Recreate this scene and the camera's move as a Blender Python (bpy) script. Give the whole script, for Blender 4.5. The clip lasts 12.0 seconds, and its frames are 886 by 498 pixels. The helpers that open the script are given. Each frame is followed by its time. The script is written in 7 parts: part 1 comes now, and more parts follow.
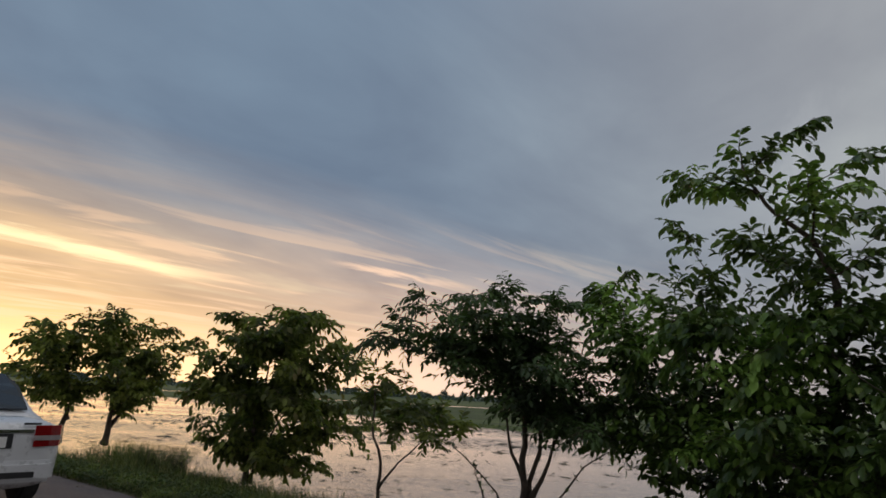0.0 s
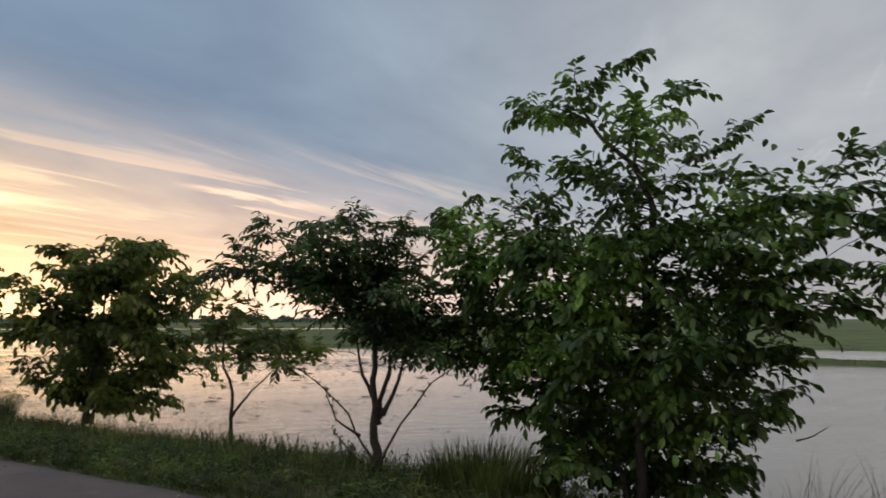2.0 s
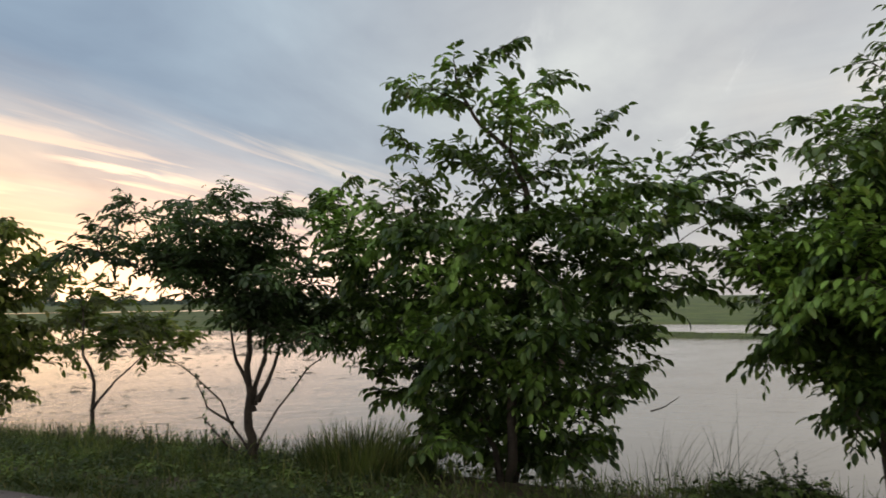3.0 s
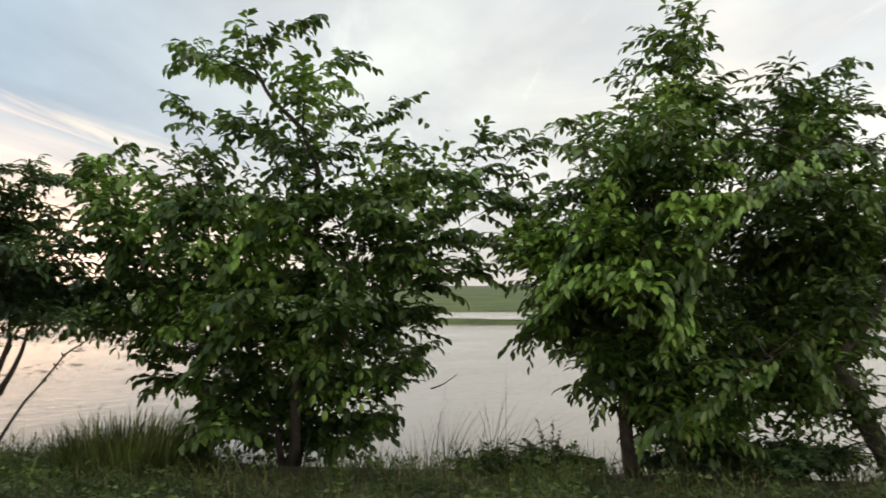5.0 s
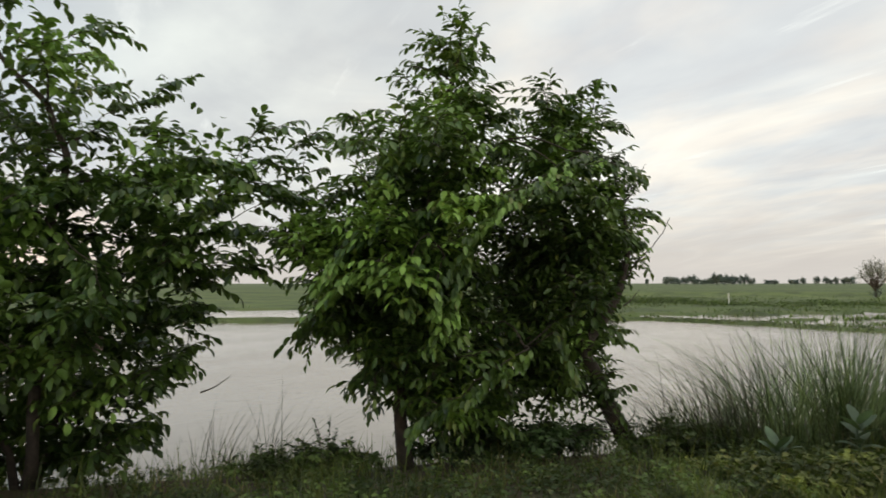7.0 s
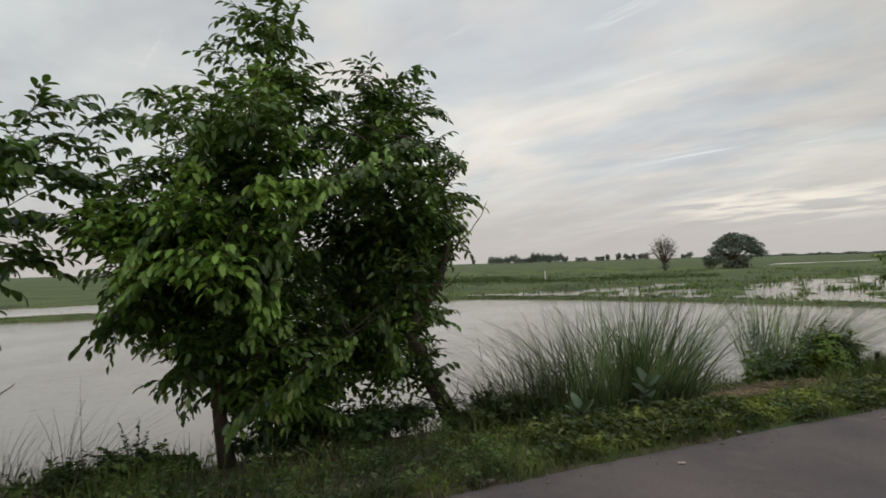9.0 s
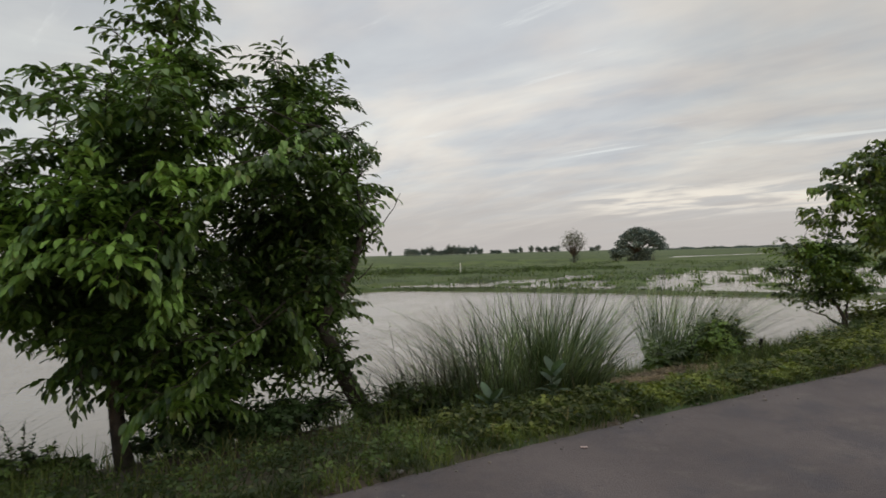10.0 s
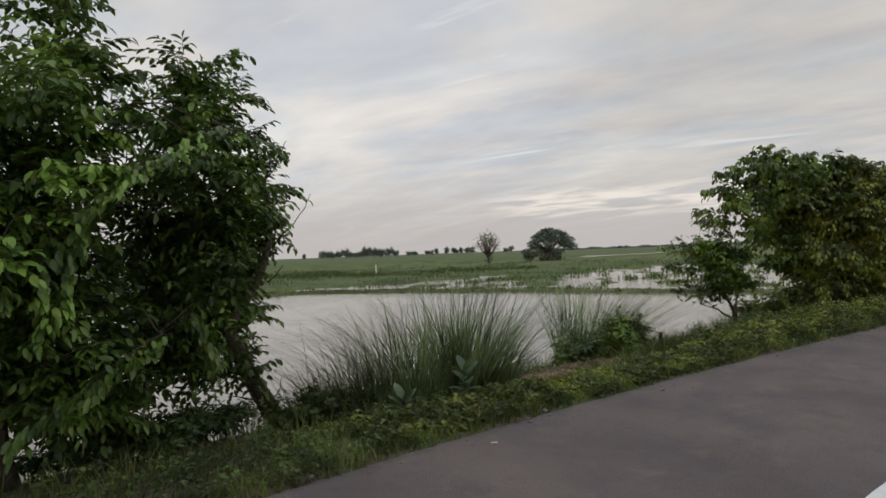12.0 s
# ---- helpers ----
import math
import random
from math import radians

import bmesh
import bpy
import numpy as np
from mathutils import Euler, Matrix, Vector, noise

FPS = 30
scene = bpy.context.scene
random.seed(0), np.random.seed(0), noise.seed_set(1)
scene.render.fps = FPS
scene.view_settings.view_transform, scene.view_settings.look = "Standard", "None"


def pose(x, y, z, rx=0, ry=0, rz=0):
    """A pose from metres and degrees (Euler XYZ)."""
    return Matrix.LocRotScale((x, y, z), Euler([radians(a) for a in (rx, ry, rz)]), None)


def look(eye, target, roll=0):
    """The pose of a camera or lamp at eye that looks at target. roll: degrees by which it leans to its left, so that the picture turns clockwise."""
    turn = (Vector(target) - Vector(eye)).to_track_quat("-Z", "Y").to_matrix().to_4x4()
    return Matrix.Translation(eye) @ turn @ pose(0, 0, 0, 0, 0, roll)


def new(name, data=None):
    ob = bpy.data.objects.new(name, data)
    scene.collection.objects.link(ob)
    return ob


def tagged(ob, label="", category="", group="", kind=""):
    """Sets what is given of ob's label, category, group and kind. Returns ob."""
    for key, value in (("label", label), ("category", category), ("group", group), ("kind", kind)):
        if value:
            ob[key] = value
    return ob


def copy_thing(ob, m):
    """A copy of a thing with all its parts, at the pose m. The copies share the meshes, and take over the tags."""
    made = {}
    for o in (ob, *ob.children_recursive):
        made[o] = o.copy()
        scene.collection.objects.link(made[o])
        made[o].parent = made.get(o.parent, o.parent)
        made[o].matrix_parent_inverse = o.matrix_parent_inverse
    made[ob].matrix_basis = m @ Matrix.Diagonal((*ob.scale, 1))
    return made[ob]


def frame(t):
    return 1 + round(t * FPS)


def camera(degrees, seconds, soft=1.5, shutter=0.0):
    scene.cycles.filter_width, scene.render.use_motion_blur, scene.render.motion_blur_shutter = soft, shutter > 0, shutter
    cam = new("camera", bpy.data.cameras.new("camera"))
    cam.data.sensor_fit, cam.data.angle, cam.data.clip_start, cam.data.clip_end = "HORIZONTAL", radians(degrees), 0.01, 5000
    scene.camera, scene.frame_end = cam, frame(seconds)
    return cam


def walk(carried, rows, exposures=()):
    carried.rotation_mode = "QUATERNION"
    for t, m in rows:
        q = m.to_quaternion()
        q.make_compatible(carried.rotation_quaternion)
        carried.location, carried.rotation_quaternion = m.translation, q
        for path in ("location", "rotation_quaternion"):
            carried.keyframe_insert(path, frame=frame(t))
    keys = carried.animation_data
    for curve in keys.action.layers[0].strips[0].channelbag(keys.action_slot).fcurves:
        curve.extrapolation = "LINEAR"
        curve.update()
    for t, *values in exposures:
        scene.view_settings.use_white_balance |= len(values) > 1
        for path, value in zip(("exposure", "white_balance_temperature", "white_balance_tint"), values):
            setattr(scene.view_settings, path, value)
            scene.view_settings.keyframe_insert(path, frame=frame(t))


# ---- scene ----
cam = camera(69.5, 12.0, soft=1.6, shutter=0.3)
PATH = [
    (0, (1.162, -0.369, 1.47), (1.086, 1.579, 1.918), 3.1),
    (0.5, (1.134, -0.384, 1.574), (1.142, 1.567, 2.012), 2.5),
    (1, (1.233, -0.386, 1.569), (1.337, 1.575, 1.952), 1.8),
    (1.5, (1.263, -0.377, 1.54), (1.487, 1.59, 1.822), 0.9),
    (2, (1.316, -0.365, 1.532), (1.678, 1.59, 1.749), -0.0),
    (2.5, (1.404, -0.367, 1.497), (1.932, 1.552, 1.693), -0.1),
    (3, (1.462, -0.377, 1.563), (2.15, 1.495, 1.715), -0.6),
    (5, (1.627, -0.448, 1.49), (2.839, 1.139, 1.604), 0.1),
    (5.5, (1.702, -0.495, 1.513), (3.063, 0.968, 1.611), 0.3),
    (6, (1.756, -0.543, 1.528), (3.233, 0.804, 1.609), 0.6),
    (6.5, (1.793, -0.54, 1.526), (3.315, 0.753, 1.633), 0.4),
    (7, (1.849, -0.587, 1.478), (3.479, 0.567, 1.585), -0.0),
    (7.5, (1.887, -0.61, 1.485), (3.589, 0.436, 1.579), -1.0),
    (9.5, (1.928, -0.657, 1.487), (3.846, -0.089, 1.517), -1.5),
    (10, (1.936, -0.676, 1.486), (3.886, -0.231, 1.502), -1.5),
    (10.5, (1.942, -0.699, 1.481), (3.916, -0.377, 1.501), -2.0),
    (11, (1.941, -0.705, 1.485), (3.928, -0.473, 1.496), -1.6),
    (11.5, (1.933, -0.708, 1.48), (3.922, -0.511, 1.535), -1.6),
    (12, (1.936, -0.718, 1.476), (3.928, -0.532, 1.489), -2.1),
]
walk(cam, [(t, look(eye, target, roll)) for t, eye, target, roll in PATH],
     exposures=[(0.0, -1.1, 6400, 10), (1.5, -0.9, 6350, 10), (2.5, -0.48, 6550, 9), (3.2, -0.24, 6830, 8), (5.0, 0.16, 6950, 6),
                (6.0, 0.07, 6950, 5), (7.5, -0.08, 6800, 6), (9.5, -0.38, 6680, 7), (12.0, -0.4, 6620, 9)])


# ---- sky, sun ----
class Nodes:
    """A short way to write node trees."""

    def __init__(self, tree):
        self.tree = tree
        tree.nodes.clear()

    def __call__(self, kind, out=0, given=None, **ins):
        n = self.tree.nodes.new("ShaderNode" + kind)
        given = given or {}
        if "operation" in given:
            n.operation = given["operation"]
        if "use_clamp" in given:
            n.use_clamp = given["use_clamp"]
        if "interpolation_type" in given:
            n.interpolation_type = given["interpolation_type"]
        if "data_type" in given:
            n.data_type, n.blend_type = given["data_type"], given["blend_type"]
        if "rotation_type" in given:
            n.rotation_type = given["rotation_type"]
        if "sky_type" in given:
            n.sky_type, n.sun_disc = given["sky_type"], given["sun_disc"]
            n.sun_elevation, n.sun_rotation = given["sun_elevation"], given["sun_rotation"]
        for k, v in ins.items():
            k = k.replace("_", " ")
            sock = n.inputs[int(k[1:])] if k[0] == "i" and k[1:].isdigit() else n.inputs[k]
            if isinstance(v, bpy.types.NodeSocket):
                self.tree.links.new(v, sock)
            else:
                sock.default_value = v
        return n.outputs[out] if len(n.outputs) else None

    def math(self, op, a, b=0.0, clamp=False):
        return self("Math", given={"operation": op, "use_clamp": clamp}, i0=a, i1=b)

    def vec(self, op, a, b=(0, 0, 0), out=0):
        return self("VectorMath", out=out, given={"operation": op}, i0=a, i1=b)

    def remap(self, v, a, b, c=0.0, d=1.0, smooth=False):
        return self("MapRange", given={"interpolation_type": "SMOOTHSTEP" if smooth else "LINEAR"}, i0=v, i1=a, i2=b, i3=c, i4=d)

    def mix(self, f, a, b, blend="MIX"):
        return self("Mix", out=2, given={"data_type": "RGBA", "blend_type": blend}, i0=f, i6=a, i7=b)


SUNSET = Vector((-0.70, 0.71, 0.0)).normalized()
SUN_HEIGHT = radians(4.0)


def build_world():
    world = bpy.data.worlds.new("sky")
    scene.world = world
    world.use_nodes = True
    N = Nodes(world.node_tree)
    d = N("TexCoord", out=0)
    sep = world.node_tree.nodes.new("ShaderNodeSeparateXYZ")
    world.node_tree.links.new(d, sep.inputs[0])
    x, y, z = sep.outputs
    up = N.math("MAXIMUM", z, 0.0)
    flat = N.vec("NORMALIZE", N("CombineXYZ", i0=x, i1=y, i2=0.0))
    side = N.vec("DOT_PRODUCT", flat, tuple(SUNSET), out=1)
    glow = N.math("POWER", N.remap(side, 0.20, 1.0), 1.2)
    hot = N.math("POWER", N.remap(side, 0.55, 1.0), 1.5)
    # cloud deck seen in perspective
    far = N.math("ADD", up, 0.09)
    deck = N("CombineXYZ", i0=N.math("DIVIDE", x, far), i1=N.math("DIVIDE", y, far), i2=0.0)
    turned = N("VectorRotate", given={"rotation_type": "Z_AXIS"}, Vector=deck, Angle=radians(-40))
    level = N("VectorRotate", given={"rotation_type": "Z_AXIS"}, Vector=deck, Angle=radians(-63))
    broad = N("TexNoise", Vector=N.vec("MULTIPLY", level, (0.85, 1.35, 1.0)), Scale=0.75, Detail=5.0, Roughness=0.55, Distortion=0.6)
    wisps = N("TexNoise", Vector=N.vec("MULTIPLY", turned, (0.40, 1.4, 1.0)), Scale=1.1, Detail=7.0, Roughness=0.56, Distortion=1.2)
    fine = N("TexNoise", Vector=N.vec("MULTIPLY", turned, (0.7, 2.2, 1.0)), Scale=2.6, Detail=8.0, Roughness=0.62, Distortion=0.4)
    tone = N("TexNoise", Vector=N.vec("MULTIPLY", level, (0.8, 1.15, 1.0)), Scale=0.8, Detail=4.0, Roughness=0.5, Distortion=0.8)
    puffs = N("TexNoise", Vector=N.vec("MULTIPLY", level, (0.8, 1.1, 1.0)), Scale=2.3, Detail=5.0, Roughness=0.5)
    east = N.mix(N.remap(N.math("ADD", N.math("MULTIPLY", tone, 0.6), N.math("MULTIPLY", puffs, 0.4)), 0.38, 0.62, smooth=True), (0.79, 0.825, 0.88, 1), (0.962, 0.92, 0.893, 1))
    east = N.mix(N.remap(side, -0.4, 0.2, smooth=True), east, (0.765, 0.80, 0.85, 1))
    upper = N.mix(N.remap(side, 0.16, 0.95, smooth=True), east, (0.42, 0.57, 0.76, 1))
    warm = N.mix(hot, (2.45, 1.62, 1.18, 1), (2.4, 1.47, 0.62, 1))
    low = N.mix(glow, (0.718, 0.682, 0.682, 1), warm)
    reach = N.math("ADD", 0.09, N.math("MULTIPLY", glow, 0.125))
    band = N.remap(N.math("DIVIDE", N.math("ADD", up, N.math("MULTIPLY", N.math("SUBTRACT", wisps, 0.5), 0.12)), reach), 0.15, 1.75, 1.0, 0.0, smooth=True)
    rim = N.math("ADD", 1.0, N.math("MULTIPLY", N.math("MULTIPLY", glow, 0.75), N.remap(up, 0.01, 0.12, 1.0, 0.0, smooth=True)))
    low = N.mix(1.0, low, N("CombineXYZ", i0=rim, i1=rim, i2=rim), "MULTIPLY")
    base = N.mix(band, upper, low)
    puff = N("TexNoise", Vector=N.vec("MULTIPLY", level, (0.75, 1.2, 1.0)), Scale=1.9, Detail=6.0, Roughness=0.5, Distortion=0.3)
    shade = N.math("MULTIPLY", N.remap(broad, 0.28, 0.72, 0.80, 1.14), N.math("MULTIPLY", N.remap(fine, 0.3, 0.7, 0.985, 1.015), N.remap(puff, 0.32, 0.68, 0.93, 1.06)))
    shade = N.math("ADD", 1.0, N.math("MULTIPLY", N.math("SUBTRACT", shade, 1.0), N.remap(up, 0.03, 0.16, 0.12, 1.0, smooth=True)))
    base = N.mix(1.0, base, N("CombineXYZ", i0=shade, i1=shade, i2=N.math("POWER", shade, 0.8)), "MULTIPLY")
    # thin lit streaks
    streak = N.math("MULTIPLY", N.remap(wisps, 0.54, 0.70, smooth=True), N.remap(up, 0.02, 0.08))
    streak = N.math("MULTIPLY", streak, N.remap(up, 0.10, 0.26, 1.0, 0.0))
    lit = N.mix(glow, (1.25, 1.22, 1.2, 1), (2.6, 1.9, 1.05, 1))
    base = N.mix(N.math("MULTIPLY", streak, N.remap(glow, 0.0, 0.6, 0.05, 0.7)), base, lit)
    thin = N("TexNoise", Vector=N.vec("MULTIPLY", turned, (0.30, 1.7, 1.0)), Scale=2.4, Detail=6.0, Roughness=0.55, Distortion=0.5)
    lines = N.math("MULTIPLY", N.remap(thin, 0.505, 0.62, smooth=True), N.math("MULTIPLY", N.remap(up, 0.03, 0.08), N.remap(up, 0.16, 0.27, 1.0, 0.0)))
    base = N.mix(N.math("MULTIPLY", lines, N.remap(glow, 0.2, 0.7, 0.08, 0.6)), base, N.mix(glow, (1.2, 1.14, 1.06, 1), (3.0, 1.9, 1.1, 1)))
    # two long lit streaks over the sunset
    for lo, hi, rise, fall, thick, colour in ((-0.80, -0.34, 0.179 - 0.61 * 0.117, 0.117, 0.013, (3.6, 2.7, 1.5, 1)), (-0.23, 0.02, 0.192 - 0.2 * 0.135, 0.135, 0.007, (2.6, 1.75, 1.2, 1))):
        off = N.math("SUBTRACT", N.math("ADD", up, N.math("MULTIPLY", x, fall)), N.math("ADD", rise, N.math("MULTIPLY", N.math("SUBTRACT", fine, 0.5), 0.03)))
        mask = N.math("MULTIPLY", N.remap(N.math("ABSOLUTE", off), 0.0, thick, 1.0, 0.0, smooth=True), N.math("MULTIPLY", N.remap(x, lo, lo + 0.08, smooth=True), N.remap(x, hi - 0.12, hi, 1.0, 0.0, smooth=True)))
        base = N.mix(N.math("MULTIPLY", N.math("MULTIPLY", mask, 0.75), N.remap(y, 0.3, 0.5)), base, colour)
    # thin white wisps over the fields
    veil = N("TexNoise", Vector=N.vec("MULTIPLY", level, (0.55, 2.4, 1.0)), Scale=1.35, Detail=7.0, Roughness=0.6, Distortion=0.35)
    veil = N.math("MULTIPLY", N.remap(veil, 0.60, 0.72, smooth=True), N.math("MULTIPLY", N.remap(up, 0.07, 0.14), N.remap(up, 0.3, 0.45, 1.0, 0.0)))
    base = N.mix(N.math("MULTIPLY", veil, N.remap(glow, 0.0, 0.5, 0.55, 0.0)), base, (1.16, 1.2, 1.22, 1))
    # a lit cloud bank low in the east
    bank_side = N.remap(N.vec("DOT_PRODUCT", flat, (0.970, -0.242, 0.0), out=1), 0.955, 0.985, smooth=True)
    bank_rise = N.remap(N.math("ABSOLUTE", N.math("SUBTRACT", N.math("ADD", up, N.math("MULTIPLY", N.math("SUBTRACT", fine, 0.5), 0.03)), 0.072)), 0.0, 0.034, 1.0, 0.0, smooth=True)
    bank_mask = N.math("MULTIPLY", N.math("MULTIPLY", bank_side, bank_rise), N.remap(puff, 0.40, 0.58, smooth=True))
    base = N.mix(N.math("MULTIPLY", bank_mask, 0.6), base, (1.45, 1.34, 1.2, 1))
    # thin cloud over the fields, heavier to the south-east
    heavy = N.remap(N.vec("DOT_PRODUCT", flat, (0.927, -0.375, 0.0), out=1), 0.93, 1.0, 1.0, 0.86, smooth=True)
    heavy = N.math("MULTIPLY", heavy, N.remap(N.vec("DOT_PRODUCT", flat, (0.978, 0.208, 0.0), out=1), 0.90, 1.0, 1.0, 1.10, smooth=True))
    heavy = N.math("ADD", 1.0, N.math("MULTIPLY", N.math("SUBTRACT", heavy, 1.0), N.remap(up, 0.05, 0.2)))
    base = N.mix(1.0, base, N("CombineXYZ", i0=heavy, i1=heavy, i2=heavy), "MULTIPLY")
    # unseen sky behind the road, brightened to light the leaves that face it
    back = N.remap(N.vec("DOT_PRODUCT", flat, (-0.666, -0.746, 0.0), out=1), 0.0, 0.8, 1.0, 1.12, smooth=True)
    base = N.mix(1.0, base, N("CombineXYZ", i0=back, i1=back, i2=back), "MULTIPLY")
    crest = N.remap(up, 0.48, 0.95, 1.0, 1.55, smooth=True)
    base = N.mix(1.0, base, N("CombineXYZ", i0=crest, i1=crest, i2=crest), "MULTIPLY")
    air = N("TexSky", given={"sky_type": "NISHITA", "sun_disc": False, "sun_elevation": SUN_HEIGHT,
                           "sun_rotation": math.atan2(SUNSET.x, SUNSET.y)})
    whole = N.mix(0.06, base, N.mix(1.0, air, (0.1, 0.1, 0.1, 1), "MULTIPLY"))
    N("OutputWorld", Surface=N("Background", Color=whole, Strength=1.0))


build_world()

sun = new("sun", bpy.data.lights.new("sun", "SUN"))
sun.data.energy, sun.data.angle, sun.data.color = 0.8, radians(12), (1.0, 0.72, 0.45)
toward = SUNSET * math.cos(SUN_HEIGHT) + Vector((0, 0, math.sin(SUN_HEIGHT)))
sun.matrix_world = look(toward * 50, (0, 0, 0))


# ---- materials ----
def material(name):
    m = bpy.data.materials.new(name)
    m.use_nodes = True
    return m, Nodes(m.node_tree)


def finish(N, shader):
    N("OutputMaterial", Surface=shader)


def bump(N, height, strength=0.3, distance=0.02):
    return N("Bump", Strength=strength, Distance=distance, Height=height)


def leaf_material(name, dark, light, pale, gloss=0.42, through_light=0.27, young=0.49, shoots=(), sheen=0.5):
    """Leaf green that varies leaf by leaf and in large drifts, thin enough to let light through."""
    m, N = material(name)
    geo = m.node_tree.nodes.new("ShaderNodeNewGeometry")
    rnd = geo.outputs["Random Per Island"]
    pos = geo.outputs["Position"]
    drift = N("TexNoise", Vector=pos, Scale=1.9, Detail=3.0)
    # trees with shoots: leaf green darkened outside the bright clumps, as inner shade
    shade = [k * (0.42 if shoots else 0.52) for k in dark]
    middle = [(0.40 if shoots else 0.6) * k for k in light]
    col = N.mix(N.remap(N.math("ADD", N.math("MULTIPLY", rnd, 0.6), N.math("MULTIPLY", drift, 0.8)), 0.35, 1.0), (*shade, 1), (*middle, 1))
    fresh = N.math("MULTIPLY", N.remap(drift, young, young + 0.11), N.remap(rnd, 0.0, 0.6, 0.45, 1.0))
    if shoots:  # lighter green at set places, painting sky-lit clumps as well as young leaves
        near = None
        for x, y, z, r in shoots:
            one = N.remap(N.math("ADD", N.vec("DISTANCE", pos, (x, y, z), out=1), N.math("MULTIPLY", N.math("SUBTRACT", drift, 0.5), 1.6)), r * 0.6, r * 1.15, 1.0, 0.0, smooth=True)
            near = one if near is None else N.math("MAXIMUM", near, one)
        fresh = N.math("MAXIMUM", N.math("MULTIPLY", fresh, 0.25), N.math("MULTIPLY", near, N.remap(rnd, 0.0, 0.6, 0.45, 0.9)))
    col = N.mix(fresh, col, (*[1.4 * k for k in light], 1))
    col = N.mix(N.remap(rnd, 0.90, 0.97), col, (*pale, 1))
    vein = N("TexNoise", Vector=pos, Scale=60.0, Detail=3.0)
    col = N.mix(0.18, col, N.mix(1.0, col, N("CombineXYZ", i0=vein, i1=vein, i2=vein), "MULTIPLY"))
    p = N("BsdfPrincipled", Base_Color=col, Roughness=gloss, Specular_IOR_Level=sheen, Normal=bump(N, vein, 0.25, 0.01))
    t = N("BsdfTranslucent", Color=N.mix(0.4, col, (0.13, 0.24, 0.03, 1)))
    finish(N, N("MixShader", Fac=through_light, i1=p, i2=t))
    return m


def surface(name, a, b, scale=8.0, rough=0.85, fine=60.0, relief=0.4, third=None, depth=0.02):
    """Two-tone surface with stains at one scale, grain at another and fine relief."""
    m, N = material(name)
    pos = m.node_tree.nodes.new("ShaderNodeNewGeometry").outputs["Position"]
    large = N("TexNoise", Vector=pos, Scale=scale, Detail=5.0, Roughness=0.6)
    small = N("TexNoise", Vector=pos, Scale=fine, Detail=4.0, Roughness=0.7)
    col = N.mix(N.remap(large, 0.35, 0.65), (*a, 1), (*b, 1))
    if third:
        wide = N("TexNoise", Vector=pos, Scale=scale * 0.23, Detail=4.0)
        col = N.mix(N.remap(wide, 0.48, 0.66), col, (*third, 1))
    g = N.remap(small, 0.2, 0.8, 0.72, 1.25)
    col = N.mix(1.0, col, N("CombineXYZ", i0=g, i1=g, i2=g), "MULTIPLY")
    finish(N, N("BsdfPrincipled", Base_Color=col, Roughness=rough, Normal=bump(N, small, relief, depth)))
    return m


def plain(name, colour, rough=0.5, metal=0.0, coat=0.0, noise_amount=0.08):
    m, N = material(name)
    pos = m.node_tree.nodes.new("ShaderNodeNewGeometry").outputs["Position"]
    n = N("TexNoise", Vector=pos, Scale=14.0, Detail=5.0)
    g = N.remap(n, 0.25, 0.75, 1 - noise_amount, 1 + noise_amount)
    col = N.mix(1.0, (*colour, 1), N("CombineXYZ", i0=g, i1=g, i2=g), "MULTIPLY")
    finish(N, N("BsdfPrincipled", Base_Color=col, Roughness=N.remap(n, 0.2, 0.8, rough * 0.85, min(1.0, rough * 1.2)), Metallic=metal, Coat_Weight=coat))
    return m


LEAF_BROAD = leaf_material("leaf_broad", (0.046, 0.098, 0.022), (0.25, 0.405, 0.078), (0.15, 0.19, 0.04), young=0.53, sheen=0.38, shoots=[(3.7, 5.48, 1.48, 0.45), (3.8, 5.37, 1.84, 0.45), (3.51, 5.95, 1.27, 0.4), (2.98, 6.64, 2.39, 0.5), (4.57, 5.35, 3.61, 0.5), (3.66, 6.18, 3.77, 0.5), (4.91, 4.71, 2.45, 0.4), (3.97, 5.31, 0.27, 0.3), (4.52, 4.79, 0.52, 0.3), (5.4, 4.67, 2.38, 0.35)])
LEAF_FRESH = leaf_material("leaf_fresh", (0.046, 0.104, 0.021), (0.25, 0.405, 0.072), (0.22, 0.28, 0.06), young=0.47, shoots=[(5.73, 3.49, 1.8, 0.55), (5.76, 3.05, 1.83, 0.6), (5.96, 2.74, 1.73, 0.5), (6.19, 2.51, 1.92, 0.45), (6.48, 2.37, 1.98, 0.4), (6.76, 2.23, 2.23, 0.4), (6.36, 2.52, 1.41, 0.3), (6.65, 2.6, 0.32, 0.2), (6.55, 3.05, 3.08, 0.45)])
LEAF_NARROW = leaf_material("leaf_narrow", (0.032, 0.060, 0.020), (0.085, 0.145, 0.044), (0.08, 0.11, 0.04), 0.6)
LEAF_OLIVE = leaf_material("leaf_olive", (0.105, 0.120, 0.030), (0.235, 0.265, 0.055), (0.22, 0.18, 0.06), 0.5, 0.55)
LEAF_YELLOW = leaf_material("leaf_yellowish", (0.050, 0.080, 0.016), (0.235, 0.280, 0.052), (0.24, 0.26, 0.07), 0.5, 0.32, 0.47)
LEAF_WEED = leaf_material("leaf_weed", (0.040, 0.070, 0.015), (0.110, 0.162, 0.031), (0.14, 0.15, 0.05), 0.6)
LEAF_PALE = leaf_material("leaf_pale", (0.08, 0.14, 0.07), (0.13, 0.20, 0.10), (0.15, 0.21, 0.11), 0.6, 0.2)
